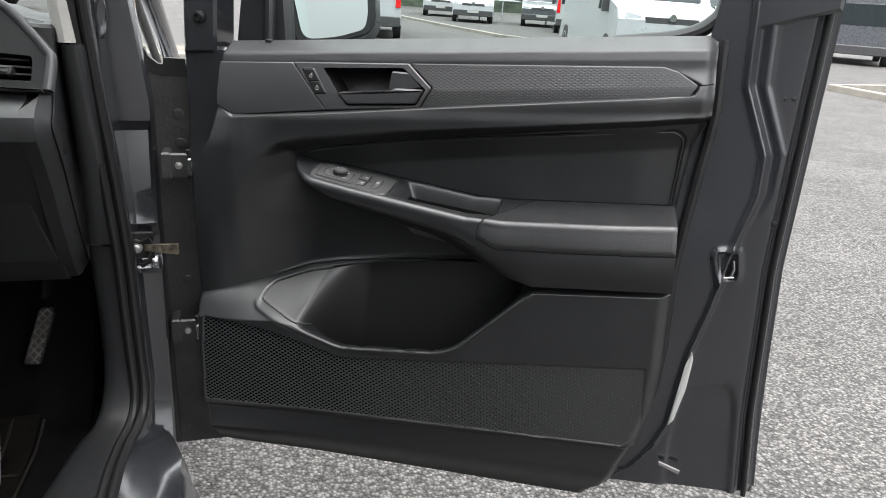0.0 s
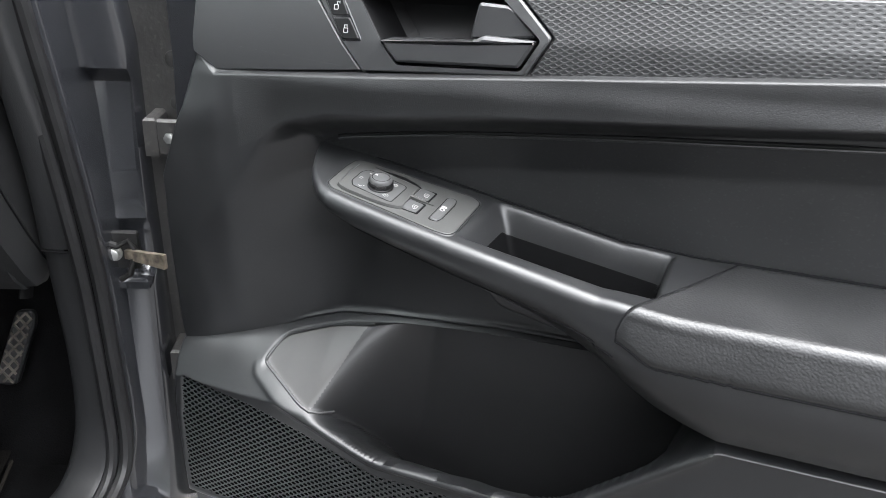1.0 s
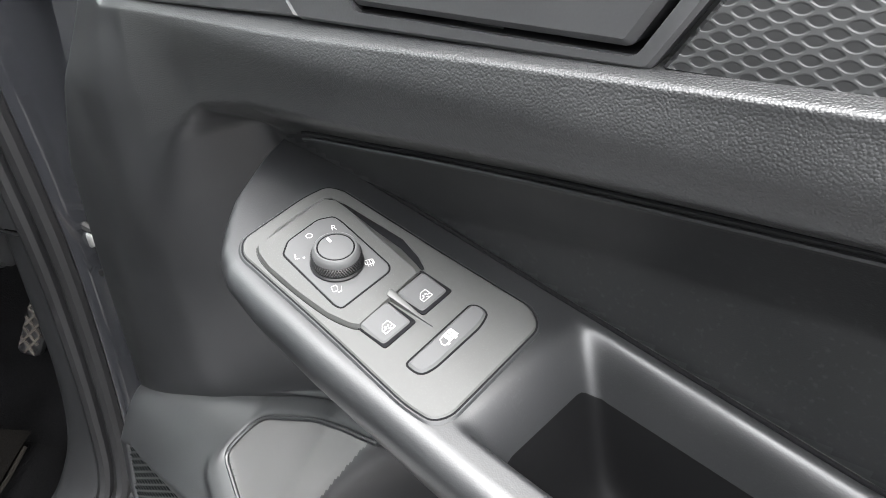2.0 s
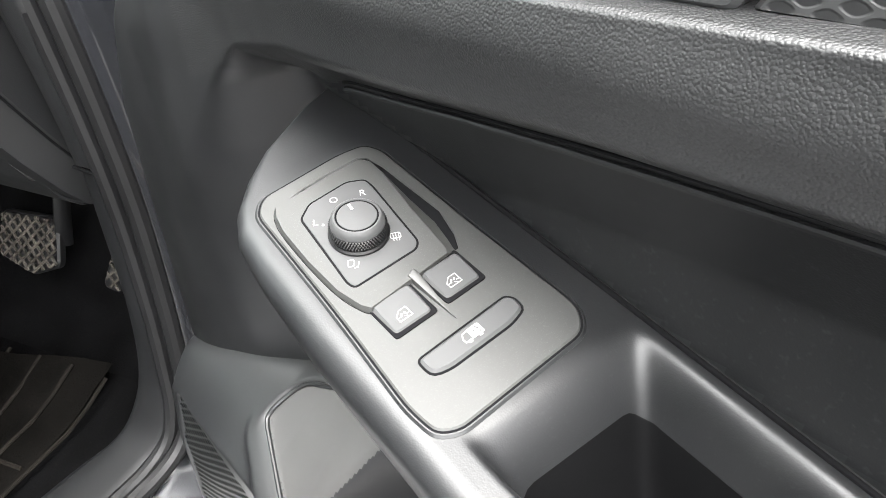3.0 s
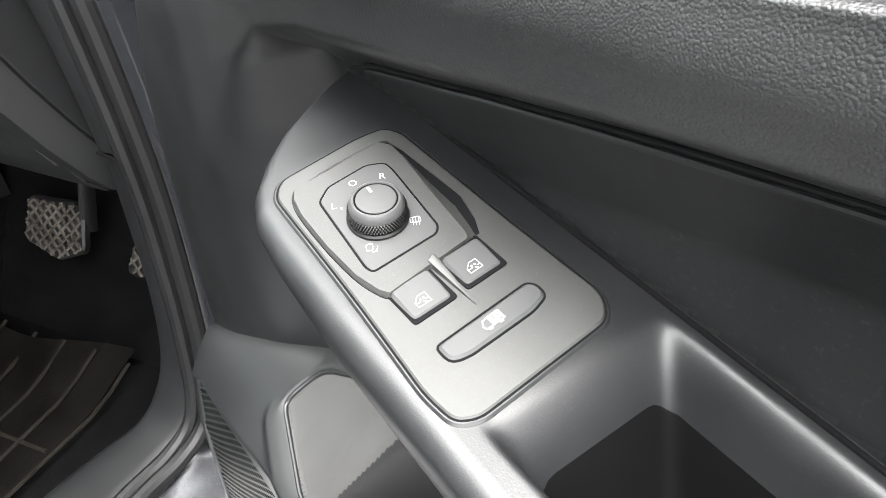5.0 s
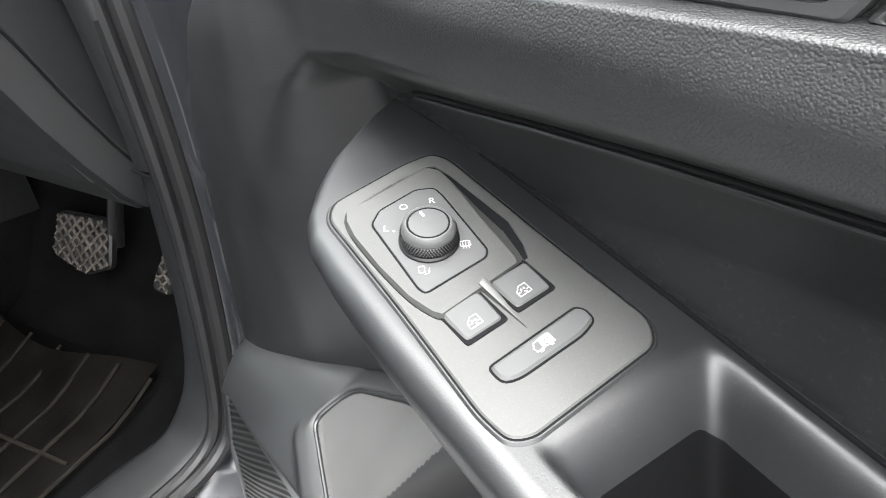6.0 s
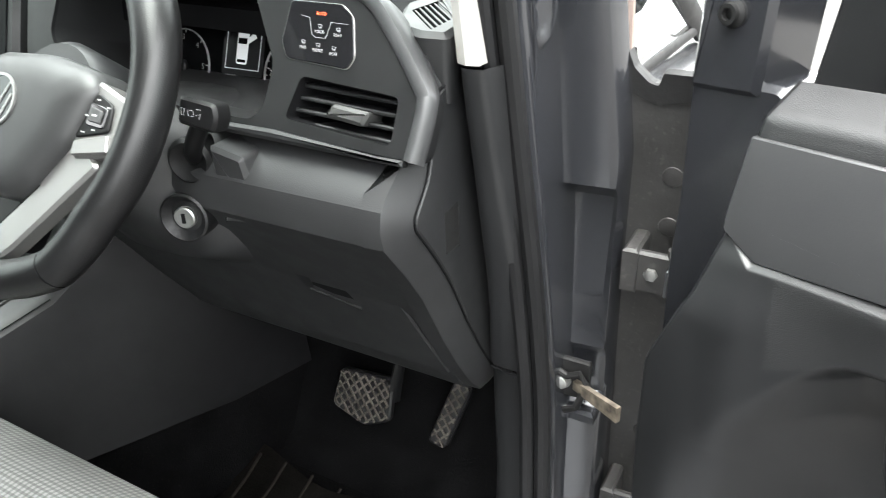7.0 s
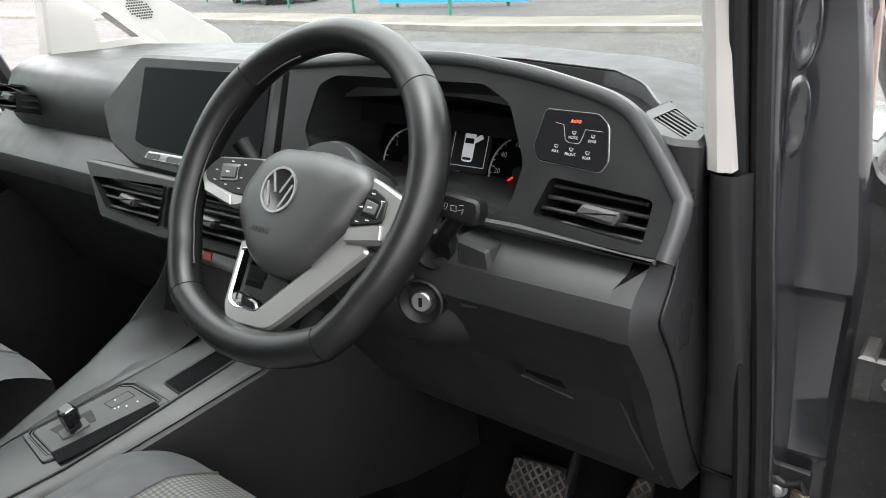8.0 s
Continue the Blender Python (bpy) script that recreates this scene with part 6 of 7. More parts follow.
l_x = LN.cross(Vector((0, 0, 1))).normalized()
l_y = l_x.cross(LN)
lock_at = lambda x, y, h: Vector((-0.517, 1.192, 0.936)) + l_x * x + l_y * y + LN * h
part("lock_surround", lathe([(0.0262, -0.04), (0.0258, 0.004), (0.0235, 0.0055), (0.0190, 0.0005), (0.0160, -0.002), (0.0, -0.002)], 36, lock_at), M_RUBBER, column, "black ring round the lock")
part("ignition_lock", lathe([(0.0112, -0.002), (0.0112, 0.0028), (0.0098, 0.0042), (0.0, 0.0042)], 30, lock_at), M_STEEL, column, "silver ignition lock")
bm = bmesh.new()
box(bm, -0.0018, 0.0018, -0.0050, 0.0050, 0.004, 0.0056, 0, lambda x, y, h: lock_at(x, y, h))
part("key_slot", bm, M_GAP, column)
part("stalk_gaiter", lathe([(0.023, -0.02), (0.023, 0.006), (0.019, 0.010), (0.012, 0.006), (0, 0.004)], 30, lambda x, y, h: Vector((-0.503, 1.205, 0.995)) + l_x * x + l_y * y + LN * h), M_KNOB, column)
part("wiper_stalk", tube(spline([(-0.505, 1.21, 0.995), (-0.485, 1.192, 1.012), (-0.462, 1.182, 1.036), (-0.446, 1.180, 1.055)], 6), [0.0085] * 19, 12), M_KNOB, column, "black wiper stalk")
bm = bmesh.new()
prism(bm, rounded([(-0.022, -0.012), (0.018, -0.013), (0.022, 0.000), (0.018, 0.0125), (-0.021, 0.0125)], 0.005, 4), -0.010, 0.010, lambda x, y, h: Vector((-0.442, 1.176, 1.058)) + Vector((0.97, 0.05, -0.12)) * x + Vector((0.10, 0.25, 0.95)) * y + Vector((0.15, -0.95, 0.25)) * h, 0.003)
knob = part("stalk_end", bm, M_KNOB, column, "black stalk end with white symbols")
bm = bmesh.new()
st = lambda x, y, h: Vector((-0.442, 1.176, 1.058)) + Vector((0.97, 0.05, -0.12)) * (0.6 * x - 0.004) + Vector((0.10, 0.25, 0.95)) * 0.6 * y + Vector((0.15, -0.95, 0.25)) * (0.010 + h)
line_shape(bm, rounded([(-0.021, -0.006), (-0.017, -0.006), (-0.016, 0.004), (-0.022, 0.004)], 0.001, 2), 0.0005, st, closed=True)
line_shape(bm, [(-0.010, 0.003), (0.000, 0.004), (0.002, -0.004), (-0.008, -0.005)], 0.0005, st, closed=True)
line_shape(bm, [(0.006, 0.007), (0.013, 0.008)], 0.0007, st)
line_shape(bm, [(0.005, -0.002), (0.014, 0.002), (0.012, -0.006)], 0.0005, st)
part("stalk_symbol", bm, M_GREYPRINT, knob)
part("left_stalk", tube([(-0.70, 1.19, 1.01), (-0.755, 1.185, 1.06), (-0.775, 1.185, 1.085)], [0.008, 0.009, 0.012], 12), M_KNOB, column, "black indicator stalk")

# ---- steering wheel ----
WN = Vector((0, -math.cos(radians(35)), math.sin(radians(35))))
WU = Vector((0, math.sin(radians(35)), math.cos(radians(35))))
WC = Vector((-0.628, 1.115, 1.067)) + DX * 0.012 + WU * 0.008 - WN * 0.016
WHEEL = Matrix((DX, WU, WN)).transposed().to_4x4()
WHEEL.translation = WC
wheel = thing("steering_wheel", "black leather steering wheel with silver spokes", "steering wheel", WHEEL)


def rim_point(a, r=0.1680):
    """A slightly flat-bottomed ring."""
    x, y = r * math.cos(a), r * math.sin(a)
    low = max(0.0, -math.sin(a) - 0.72) / 0.28
    side = max(0.0, 1 - abs(-math.sin(a) - 0.80) / 0.25)
    return Vector((x * (1 + 0.065 * side) - 0.0130, y * (1 + 0.055 * side + 0.008 * low) + 0.004, 0))


def rim_arc(a0, a1, n, fat=1.0, drop=0.0):
    rings = []
    for a in np.linspace(radians(a0), radians(a1), n):
        p = rim_point(a)
        out = p.normalized()
        grip = 1 + 0.10 * math.exp(-((math.degrees(a) % 360 - 150) / 16) ** 2) + 0.10 * math.exp(-((math.degrees(a) % 360 - 30) / 16) ** 2)
        rings.append([p + out * 0.0180 * fat * grip * math.cos(k) + Vector((0, 0, 1)) * (0.0195 * fat * grip * math.sin(k) - drop) for k in np.linspace(0, 2 * math.pi, 20, endpoint=False)])
    return loft(rings)


SEAMS = (42, 138, 233, 307)
for a, b, label in ((42, 138, "black smooth leather rim"), (138, 233, "black smooth leather grip"), (233, 307, "black smooth leather rim"), (307, 402, "black smooth leather rim")):
    part("rim", rim_arc(a + 0.25, b - 0.25, 40), M_LEATHER, wheel, label, 50)
for a in SEAMS:
    part("rim_seam", rim_arc(a - 0.5, a + 0.5, 3, 0.985), M_GAP, wheel)
inner = []
for a0, a1 in ((150, 226), (110, 136)):
    inner.append(tube([rim_point(radians(a), 0.1484) + Vector((0, 0, 0.004)) for a in np.linspace(a0, a1, 60)], [0.0013 + 0.0004 * ((i % 2) * 2 - 1) for i in range(60)], 6))
part("stitching", join(*inner), M_LEATHER, wheel)
M_COVER = mat("airbag_plastic", (0.019, 0.0193, 0.0197), 0.44, spec=0.5, grain=0.5, gscale=1100, cells=True)
# hub: faceted airbag cover
HUB = rounded([(-0.042, 0.040), (0.029, 0.043), (0.086, 0.034), (0.100, 0.018), (0.081, -0.031), (0.062, -0.055), (0.045, -0.078), (0.022, -0.092), (-0.012, -0.094), (-0.040, -0.081), (-0.077, -0.041), (-0.081, -0.012), (-0.064, 0.026)], 0.010, 4)
rings = [[(0.006 + (x - 0.006) * (1 + d / 0.075), -0.020 + (y + 0.020) * (1 + d / 0.065), h) for x, y in HUB] for d, h in ((0.0, -0.03), (0.0, -0.004), (-0.0015, 0.004), (-0.0045, 0.0085), (-0.009, 0.0125), (-0.018, 0.0162), (-0.030, 0.0185))]
hub = part("airbag_cover", loft(rings), M_COVER, wheel, "charcoal grained airbag cover", 50)
on_hub = lambda x, y, h: (x - 0.011, y - 0.0083, 0.0187 + h)
ringv = [[on_hub(r * math.cos(a), r * math.sin(a), h) for r, h in ((0.0245, -0.002), (0.0245, 0.0016), (0.0220, 0.0016), (0.0220, -0.002))] for a in np.linspace(0, 2 * math.pi, 49)]
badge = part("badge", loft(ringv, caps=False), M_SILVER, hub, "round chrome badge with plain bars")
part("badge_disc", lathe([(0.0222, -0.002), (0.0222, 0.0004), (0, 0.0004)], 40, on_hub), M_PIANO, hub)
bm = bmesh.new()
for pts in ([(-0.013, 0.016), (-0.004, -0.002)], [(0.013, 0.016), (0.004, -0.002)], [(-0.018, 0.006), (-0.008, -0.017)], [(0.018, 0.006), (0.008, -0.017)]):
    line_shape(bm, pts, 0.0023, on_hub, 0.0003, 0.0014)
part("badge_bars", bm, M_SILVER, hub)
# embossing drawn as flat dark letters that paint its shade
words("AIRBAG", 0.0080, lambda x, y, h: (x - 0.019, y - 0.0525, 0.0180 + h), M_GAP, hub, "lettering_shade", 0, 0.0008)


# switch clusters on the horizontal spokes
def wheel_switches(outer, face, rocker, lower, marks):
    bm = bmesh.new()
    prism(bm, rounded(outer, 0.006, 3), -0.020, 0.0035, edge=0.003)
    sp = part("switch_pod", bm, M_SILVER, wheel, "silver-edged black switch cluster")
    bm = bmesh.new()
    prism(bm, rounded(face, 0.005, 3), 0.002, 0.0060, edge=0.001)
    part("switch_face", bm, M_KNOB, sp)
    bm = bmesh.new()
    prism(bm, rounded(grow(rocker, 0.0035), 0.003, 3), 0.005, 0.0070, edge=0.0008)
    part("rocker_surround", bm, M_PIANO, sp)
    bm = bmesh.new()
    prism(bm, rounded(rocker, 0.002, 3), 0.006, 0.0092, edge=0.001)
    part("rocker", bm, M_BUTTON, sp)
    bm = bmesh.new()
    for x, y in marks:
        box(bm, x - 0.0022, x + 0.0022, y - 0.0006, y + 0.0006, 0.0056, 0.0063, 0)
    cx, cy = sum(p[0] for p in rocker) / 4, sum(p[1] for p in rocker) / 4
    box(bm, cx - 0.0028, cx + 0.0028, cy - 0.0008, cy + 0.0008, 0.0090, 0.0095, 0)
    part("switch_marks", bm, M_GREYPRINT, sp)
    bm = bmesh.new()
    prism(bm, rounded(lower, 0.002, 3), 0.002, 0.0062, edge=0.001)
    part("lower_key", bm, M_SILVER, sp)


wheel_switches([(-0.062, 0.025), (-0.144, 0.0185), (-0.166, -0.0060), (-0.149, -0.0255), (-0.094, -0.0363), (-0.074, -0.030), (-0.070, 0.0)],
               [(-0.064, 0.0225), (-0.140, 0.0160), (-0.156, -0.0010), (-0.148, -0.0120), (-0.096, -0.0210), (-0.076, -0.020)],
               [(-0.124, 0.0075), (-0.101, 0.0095), (-0.099, -0.0040), (-0.121, -0.0065)],
               [(-0.147, -0.0138), (-0.098, -0.0230), (-0.093, -0.0345), (-0.146, -0.0240)],
               ((-0.135, 0.002), (-0.112, 0.0145), (-0.090, 0.013), (-0.090, -0.002), (-0.088, -0.014), (-0.112, -0.0125), (-0.133, -0.0095)))
wheel_switches([(0.088, 0.0265), (0.129, 0.0130), (0.146, 0.0060), (0.144, -0.0140), (0.133, -0.0250), (0.128, -0.0365), (0.081, -0.0449), (0.078, -0.0290)],
               [(0.098, 0.0149), (0.120, 0.0058), (0.122, -0.0173), (0.082, -0.0267)],
               [(0.098, 0.0020), (0.113, -0.0010), (0.112, -0.0120), (0.097, -0.0110)],
               [(0.0825, -0.0290), (0.122, -0.0195), (0.126, -0.0340), (0.083, -0.0420)],
               ((0.102, 0.0085), (0.116, 0.003), (0.092, -0.006), (0.104, -0.0175), (0.092, -0.0205)))
# lower spoke: a silver frame of a thin and a broad leg that meet at the rim, dark between them
OUTER = rounded([(-0.064, -0.066), (-0.0590, -0.137), (-0.0450, -0.1535), (0.0160, -0.1480), (0.0330, -0.1330), (0.113, -0.046), (0.083, -0.026), (0.0, -0.05)], [0.002, 0.008, 0.008, 0.01, 0.01, 0.006, 0.002, 0.002], 4)
INNER = rounded([(-0.0570, -0.075), (-0.0525, -0.1290), (-0.0420, -0.1345), (-0.0080, -0.1325), (0.0500, -0.072), (0.0, -0.060)], 0.004, 4)
bm = bmesh.new()
prism(bm, OUTER, -0.016, 0.0005, edge=0.003, holes=[INNER])
part("spoke", bm, M_SILVER, wheel, "matt silver lower spoke frame")
rings = [[(x, y, h) for x, y in grow(INNER, d)] for d, h in ((0.0018, 0.0002), (0.0, 0.0009), (-0.0016, -0.0010), (-0.0020, -0.010))]
part("spoke_edge", loft(rings, caps=False), M_CHROME, wheel, "bright inner edge of the spoke")
bm = bmesh.new()
prism(bm, rounded([(-0.052, -0.118), (-0.020, -0.124), (-0.012, -0.134), (-0.050, -0.136)], 0.003, 2), -0.020, -0.008, edge=0.002)
part("spoke_gloss", bm, M_PIANO, wheel, "gloss black fill of the spoke")
bm = bmesh.new()
prism(bm, rounded([(-0.020, -0.070), (0.004, -0.085), (0.022, -0.100), (-0.012, -0.128), (-0.026, -0.118)], 0.003, 2), -0.024, -0.012, edge=0.003)
part("spoke_rib", bm, M_KNOB, wheel)
bm = bmesh.new()
prism(bm, [(-0.036, -0.075), (0.030, -0.080), (0.018, -0.138), (-0.030, -0.138)], -0.040, -0.022, edge=0.003)
part("spoke_back", bm, M_GAP, wheel)
part("wheel_boss", lathe([(0.060, -0.095), (0.065, -0.03), (0.06, -0.02), (0, -0.02)], 30), M_HARD, wheel)

# ---- pedals ----
def pedal(name, label, pts, y0, arm):
    p = thing(name, label, "pedal", Matrix.Translation((0, 0, 0)))
    to = lambda x, z, h: Vector((x, y0 + (z - 0.47) * 0.45, z)) + Vector((0, -0.91, 0.41)) * h
    bm = bmesh.new()
    prism(bm, rounded(pts, 0.010, 4), -0.010, 0.002, to, 0.003)
    part("pedal_pad", bm, M_RUBBER, p)
    x0, x1 = min(a for a, _ in pts), max(a for a, _ in pts)
    z0, z1 = min(b for _, b in pts), max(b for _, b in pts)
    bm = bmesh.new()
    for s in (-1, 1):
        for k in range(-14, 15):
            c = (x0 + x1) / 2 + k * 0.0165
            a, b = Vector((c - s * (z1 - z0) / 2, z0)), Vector((c + s * (z1 - z0) / 2, z1))
            inside = [a.lerp(b, q) for q in np.linspace(0, 1, 60)]
            inside = [q for q in inside if inside_distance(np.array(q.x), np.array(q.y), pts) > 0.004]
            if len(inside) > 3:
                line_shape(bm, [tuple(inside[0]), tuple(inside[-1])], 0.0030, to, 0.001, 0.0045)
    part("tread_ribs", bm, mat("worn_rubber", (0.060, 0.054, 0.047), 0.75, spec=0.2, vary=0.5, vscale=40), p, "worn grey tread ribs")
    part("pedal_arm", tube(arm, 0.010, 10, squash=(0.6, 1.2)), M_RUBBER, p)


pedal("brake_pedal", "worn rubber brake pedal with diamond tread", [(-0.591, 0.510), (-0.492, 0.518), (-0.488, 0.453), (-0.533, 0.434), (-0.599, 0.450)], 1.463, [(-0.495, 1.480, 0.475), (-0.482, 1.495, 0.56), (-0.485, 1.53, 0.68)])
pedal("accelerator_pedal", "worn narrow accelerator pedal with diamond tread", [(-0.421, 0.440), (-0.388, 0.437), (-0.361, 0.530), (-0.365, 0.545), (-0.390, 0.545)], 1.470, [(-0.378, 1.515, 0.56), (-0.370, 1.53, 0.62), (-0.37, 1.56, 0.70)])

# ---- floor mat with welted stripes ----
mat_grid = []
for y in np.linspace(1.385, 0.45, 30):
    wob = 0.012 * math.sin(y * 9)
    mat_grid.append([(x, y + 0.02 * math.sin(x * 14) * step(1.3, 1.385, y), 0.330 + 0.004 * math.sin(x * 30 + y * 11) + 0.03 * step(1.30, 1.39, y)) for x in np.linspace(-0.735 - wob, -0.385, 20)])
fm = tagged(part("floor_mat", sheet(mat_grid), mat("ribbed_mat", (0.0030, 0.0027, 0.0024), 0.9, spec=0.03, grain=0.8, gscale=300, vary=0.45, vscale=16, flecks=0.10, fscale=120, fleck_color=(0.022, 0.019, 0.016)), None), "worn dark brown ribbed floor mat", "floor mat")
for k in range(7):
    x = -0.715 + 0.055 * k
    part("mat_rib", tube([(x + 0.03 * (y - 1.0), y, 0.3335 + 0.004 * math.sin(x * 30 + y * 11) + 0.03 * step(1.30, 1.39, y)) for y in np.linspace(1.375, 0.46, 24)], 0.0028, 6), mat("mat_rib_brown", (0.0075, 0.0063, 0.0052), 0.8, spec=0.1, vary=0.4, vscale=30) if k == 0 else bpy.data.materials["mat_rib_brown"], fm)
part("mat_rib", tube([(x, 1.235 + 0.02 * (x + 0.5), 0.3345) for x in np.linspace(-0.73, -0.39, 12)], 0.0028, 6), bpy.data.materials["mat_rib_brown"], fm)

# ---- centre console ----
console = thing("centre_console", "charcoal centre console with a gear selector", "console", Matrix.Translation((0, 0, 0)))
side, skirt = [], []
for y, z, xr, xl in ((0.60, 0.655, -0.975, -1.090), (0.80, 0.668, -0.960, -1.090), (0.95, 0.685, -0.915, -1.090), (1.02, 0.701, -0.893, -1.080), (1.08, 0.715, -0.875, -1.065), (1.20, 0.745, -0.838, -1.060), (1.29, 0.80, -0.812, -1.06), (1.36, 0.88, -0.790, -1.06), (1.52, 0.95, -0.770, -1.06)):
    low = 0.040 + 0.02 * (y - 0.6)
    hem = 0.515 - 0.16 * (y - 1.165)
    skirt.append([(xr + low + 0.018, y, 0.31), (xr + low + 0.008, y, hem + 0.012)])
    side.append([(xr + low + 0.008, y, hem), (xr + low + 0.020, y, hem + 0.003), (xr + low, y, z - 0.17), (xr + 0.026, y, z - 0.08), (xr + 0.014, y, z - 0.032), (xr + 0.006, y, z - 0.010), (xr - 0.002, y, z - 0.003), (xr - 0.012, y, z), (xl + 0.014, y, z), (xl + 0.002, y, z - 0.004), (xl - 0.004, y, z - 0.02), (xl - 0.02, y, z - 0.14), (xl - 0.025, y, 0.32)])
part("console_body", sheet([r[5:] for r in side]), M_HARD, console, "charcoal console top", 40)
# side coloured darker than the console top for the seat's shade
part("tunnel_side", sheet([r[:6] for r in side]), mat("tunnel_plastic_shaded", (0.0034, 0.0034, 0.0039), 0.58, spec=0.2, grain=0.4, gscale=900, cells=True, vary=0.2, vscale=9), console, "tunnel side panel, darkened as seat shade", 50)
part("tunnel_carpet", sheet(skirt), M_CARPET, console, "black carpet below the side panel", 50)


def on_console(x, y, h):
    z = table(y, [(0.60, 0.655), (0.80, 0.668), (0.95, 0.685), (1.08, 0.715), (1.20, 0.745), (1.29, 0.80)])
    return Vector((x, y, z)) + Vector((0, -0.2, 0.98)) * h


PLATE = rounded([(-1.060, 0.962), (-1.016, 1.076), (-0.998, 1.084), (-0.931, 1.083), (-0.990, 0.956)], [0.008, 0.006, 0.006, 0.003, 0.004], 3)
FRAME = rounded([(-1.071, 0.950), (-1.022, 1.086), (-1.004, 1.096), (-0.912, 1.094), (-0.984, 0.938)], [0.010, 0.008, 0.008, 0.005, 0.006], 3)
bm = bmesh.new()
prism(bm, FRAME, -0.002, 0.0035, on_console, 0.002)
gp = part("selector_panel", bm, M_HARD, console, "grey selector panel with parking brake switch")
bm = bmesh.new()
prism(bm, PLATE, 0.001, 0.0046, on_console, 0.0008)
part("selector_plate", bm, M_BUTTON, gp, "pale grey selector plate")
for grown, m, r in ((0.0012, M_GAP, 0.0009), (0.0050, M_GAP, 0.0007), (0.0072, M_SATIN, 0.0009)):
    part("plate_joint", tube([on_console(x, y, 0.0036) for x, y in grow(PLATE, grown)], r, 6, closed=True), m, gp)
bm = bmesh.new()
prism(bm, rounded([(-0.990, 0.954), (-0.933, 1.082), (-0.917, 1.080), (-0.930, 1.020), (-0.960, 0.950)], 0.003, 2), 0.002, 0.0052, on_console, 0.001)
part("selector_edge", bm, M_GAP, gp, "black side of the selector panel")
bm = bmesh.new()
prism(bm, rounded([(-1.037, 0.976), (-1.013, 1.028), (-0.983, 1.019), (-1.010, 0.979)], 0.002, 2), 0.0044, 0.0050, on_console, 0.0002)
part("selector_slot", bm, M_KNOB, gp)
bm = bmesh.new()
prism(bm, rounded([(-1.017, 0.979), (-1.006, 1.014), (-0.982, 1.010), (-0.994, 0.975)], 0.003, 2), 0.0048, 0.0075, on_console, 0.001)
part("selector_foot", bm, M_BUTTON, gp)
sel = loft([[on_console(-0.999 + a * w + lean, 0.995 + b * d + 1.5 * lean, h) for a, b in ((-1, -0.7), (-0.7, -1), (0.7, -1), (1, -0.7), (1, 0.7), (0.7, 1), (-0.7, 1), (-1, 0.7))] for w, d, lean, h in ((0.0100, 0.0090, 0.0, 0.006), (0.0095, 0.0085, 0.0005, 0.018), (0.0125, 0.0100, 0.001, 0.021), (0.0130, 0.0105, 0.002, 0.036), (0.0115, 0.0090, 0.002, 0.042), (0.0090, 0.0070, 0.002, 0.0435))])
part("gear_selector", sel, M_PIANO, gp, "short gloss black gear selector", 25)
bm = bmesh.new()
line_shape(bm, [(-1.005, 1.044), (-0.993, 1.076), (-0.973, 1.075), (-0.984, 1.044)], 0.0009, lambda x, y, h: on_console(x, y, 0.0047 + h), closed=True)
part("brake_switch_edge", bm, M_GAP, gp)
bm = bmesh.new()
for x, y in ((-0.995, 1.056), (-0.979, 1.046), (-0.976, 1.050), (-0.966, 1.057), (-0.958, 1.070)):
    box(bm, x - 0.0017, x + 0.0017, y - 0.0010, y + 0.0010, 0.0046, 0.0050, 0, on_console)
part("selector_marks", bm, M_WHITE, gp)
# the well is not sunk: a flush black sheet paints its shade
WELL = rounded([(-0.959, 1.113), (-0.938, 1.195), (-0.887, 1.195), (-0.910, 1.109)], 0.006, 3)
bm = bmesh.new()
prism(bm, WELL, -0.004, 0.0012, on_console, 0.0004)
well = part("well_shade", bm, M_GAP, console, "flat dark sheet for the shade in the stowage well")
part("well_rim", tube([on_console(x, y, 0.0010) for x, y in WELL], 0.0018, 6, closed=True), M_HARD, well)
flank = []
for (ya, za, xa), (yb, zb, xb) in (((0.60, 0.652, -1.105), (0.60, 0.652, -1.08)), ((0.941, 0.668, -1.127), (0.941, 0.684, -1.080)), ((1.08, 0.722, -1.120), (1.08, 0.716, -1.032)), ((1.158, 0.762, -1.115), (1.17, 0.738, -1.00)),
                                   ((1.19, 0.84, -1.05), (1.25, 0.78, -0.97)), ((1.205, 0.93, -0.99), (1.28, 0.86, -0.94)), ((1.21, 1.0, -0.97), (1.28, 0.95, -0.93))):
    flank.append([(xa - 0.02, ya, za - 0.30), (xa - 0.008, ya, za - 0.02), (xa - 0.002, ya, za - 0.003), (xa + 0.006, ya, za), (xa * 0.5 + xb * 0.5, ya * 0.5 + yb * 0.5, za * 0.5 + zb * 0.5 - 0.006), (xb, yb, zb)])
part("console_flank", sheet(flank), M_HARD, console, "sloping charcoal console flank", 60)
part("console_bead", tube([on_console(-0.935 + 0.245 * (y - 1.0), y, 0.0015) for y in np.linspace(0.82, 1.22, 16)], 0.0020, 8), M_SATIN, console)
part("console_joint", tube([on_console(-0.902 + 0.31 * (y - 1.0) + 0.004, y, -0.0035) for y in np.linspace(0.90, 1.20, 16)], 0.0008, 6), M_GAP, console)


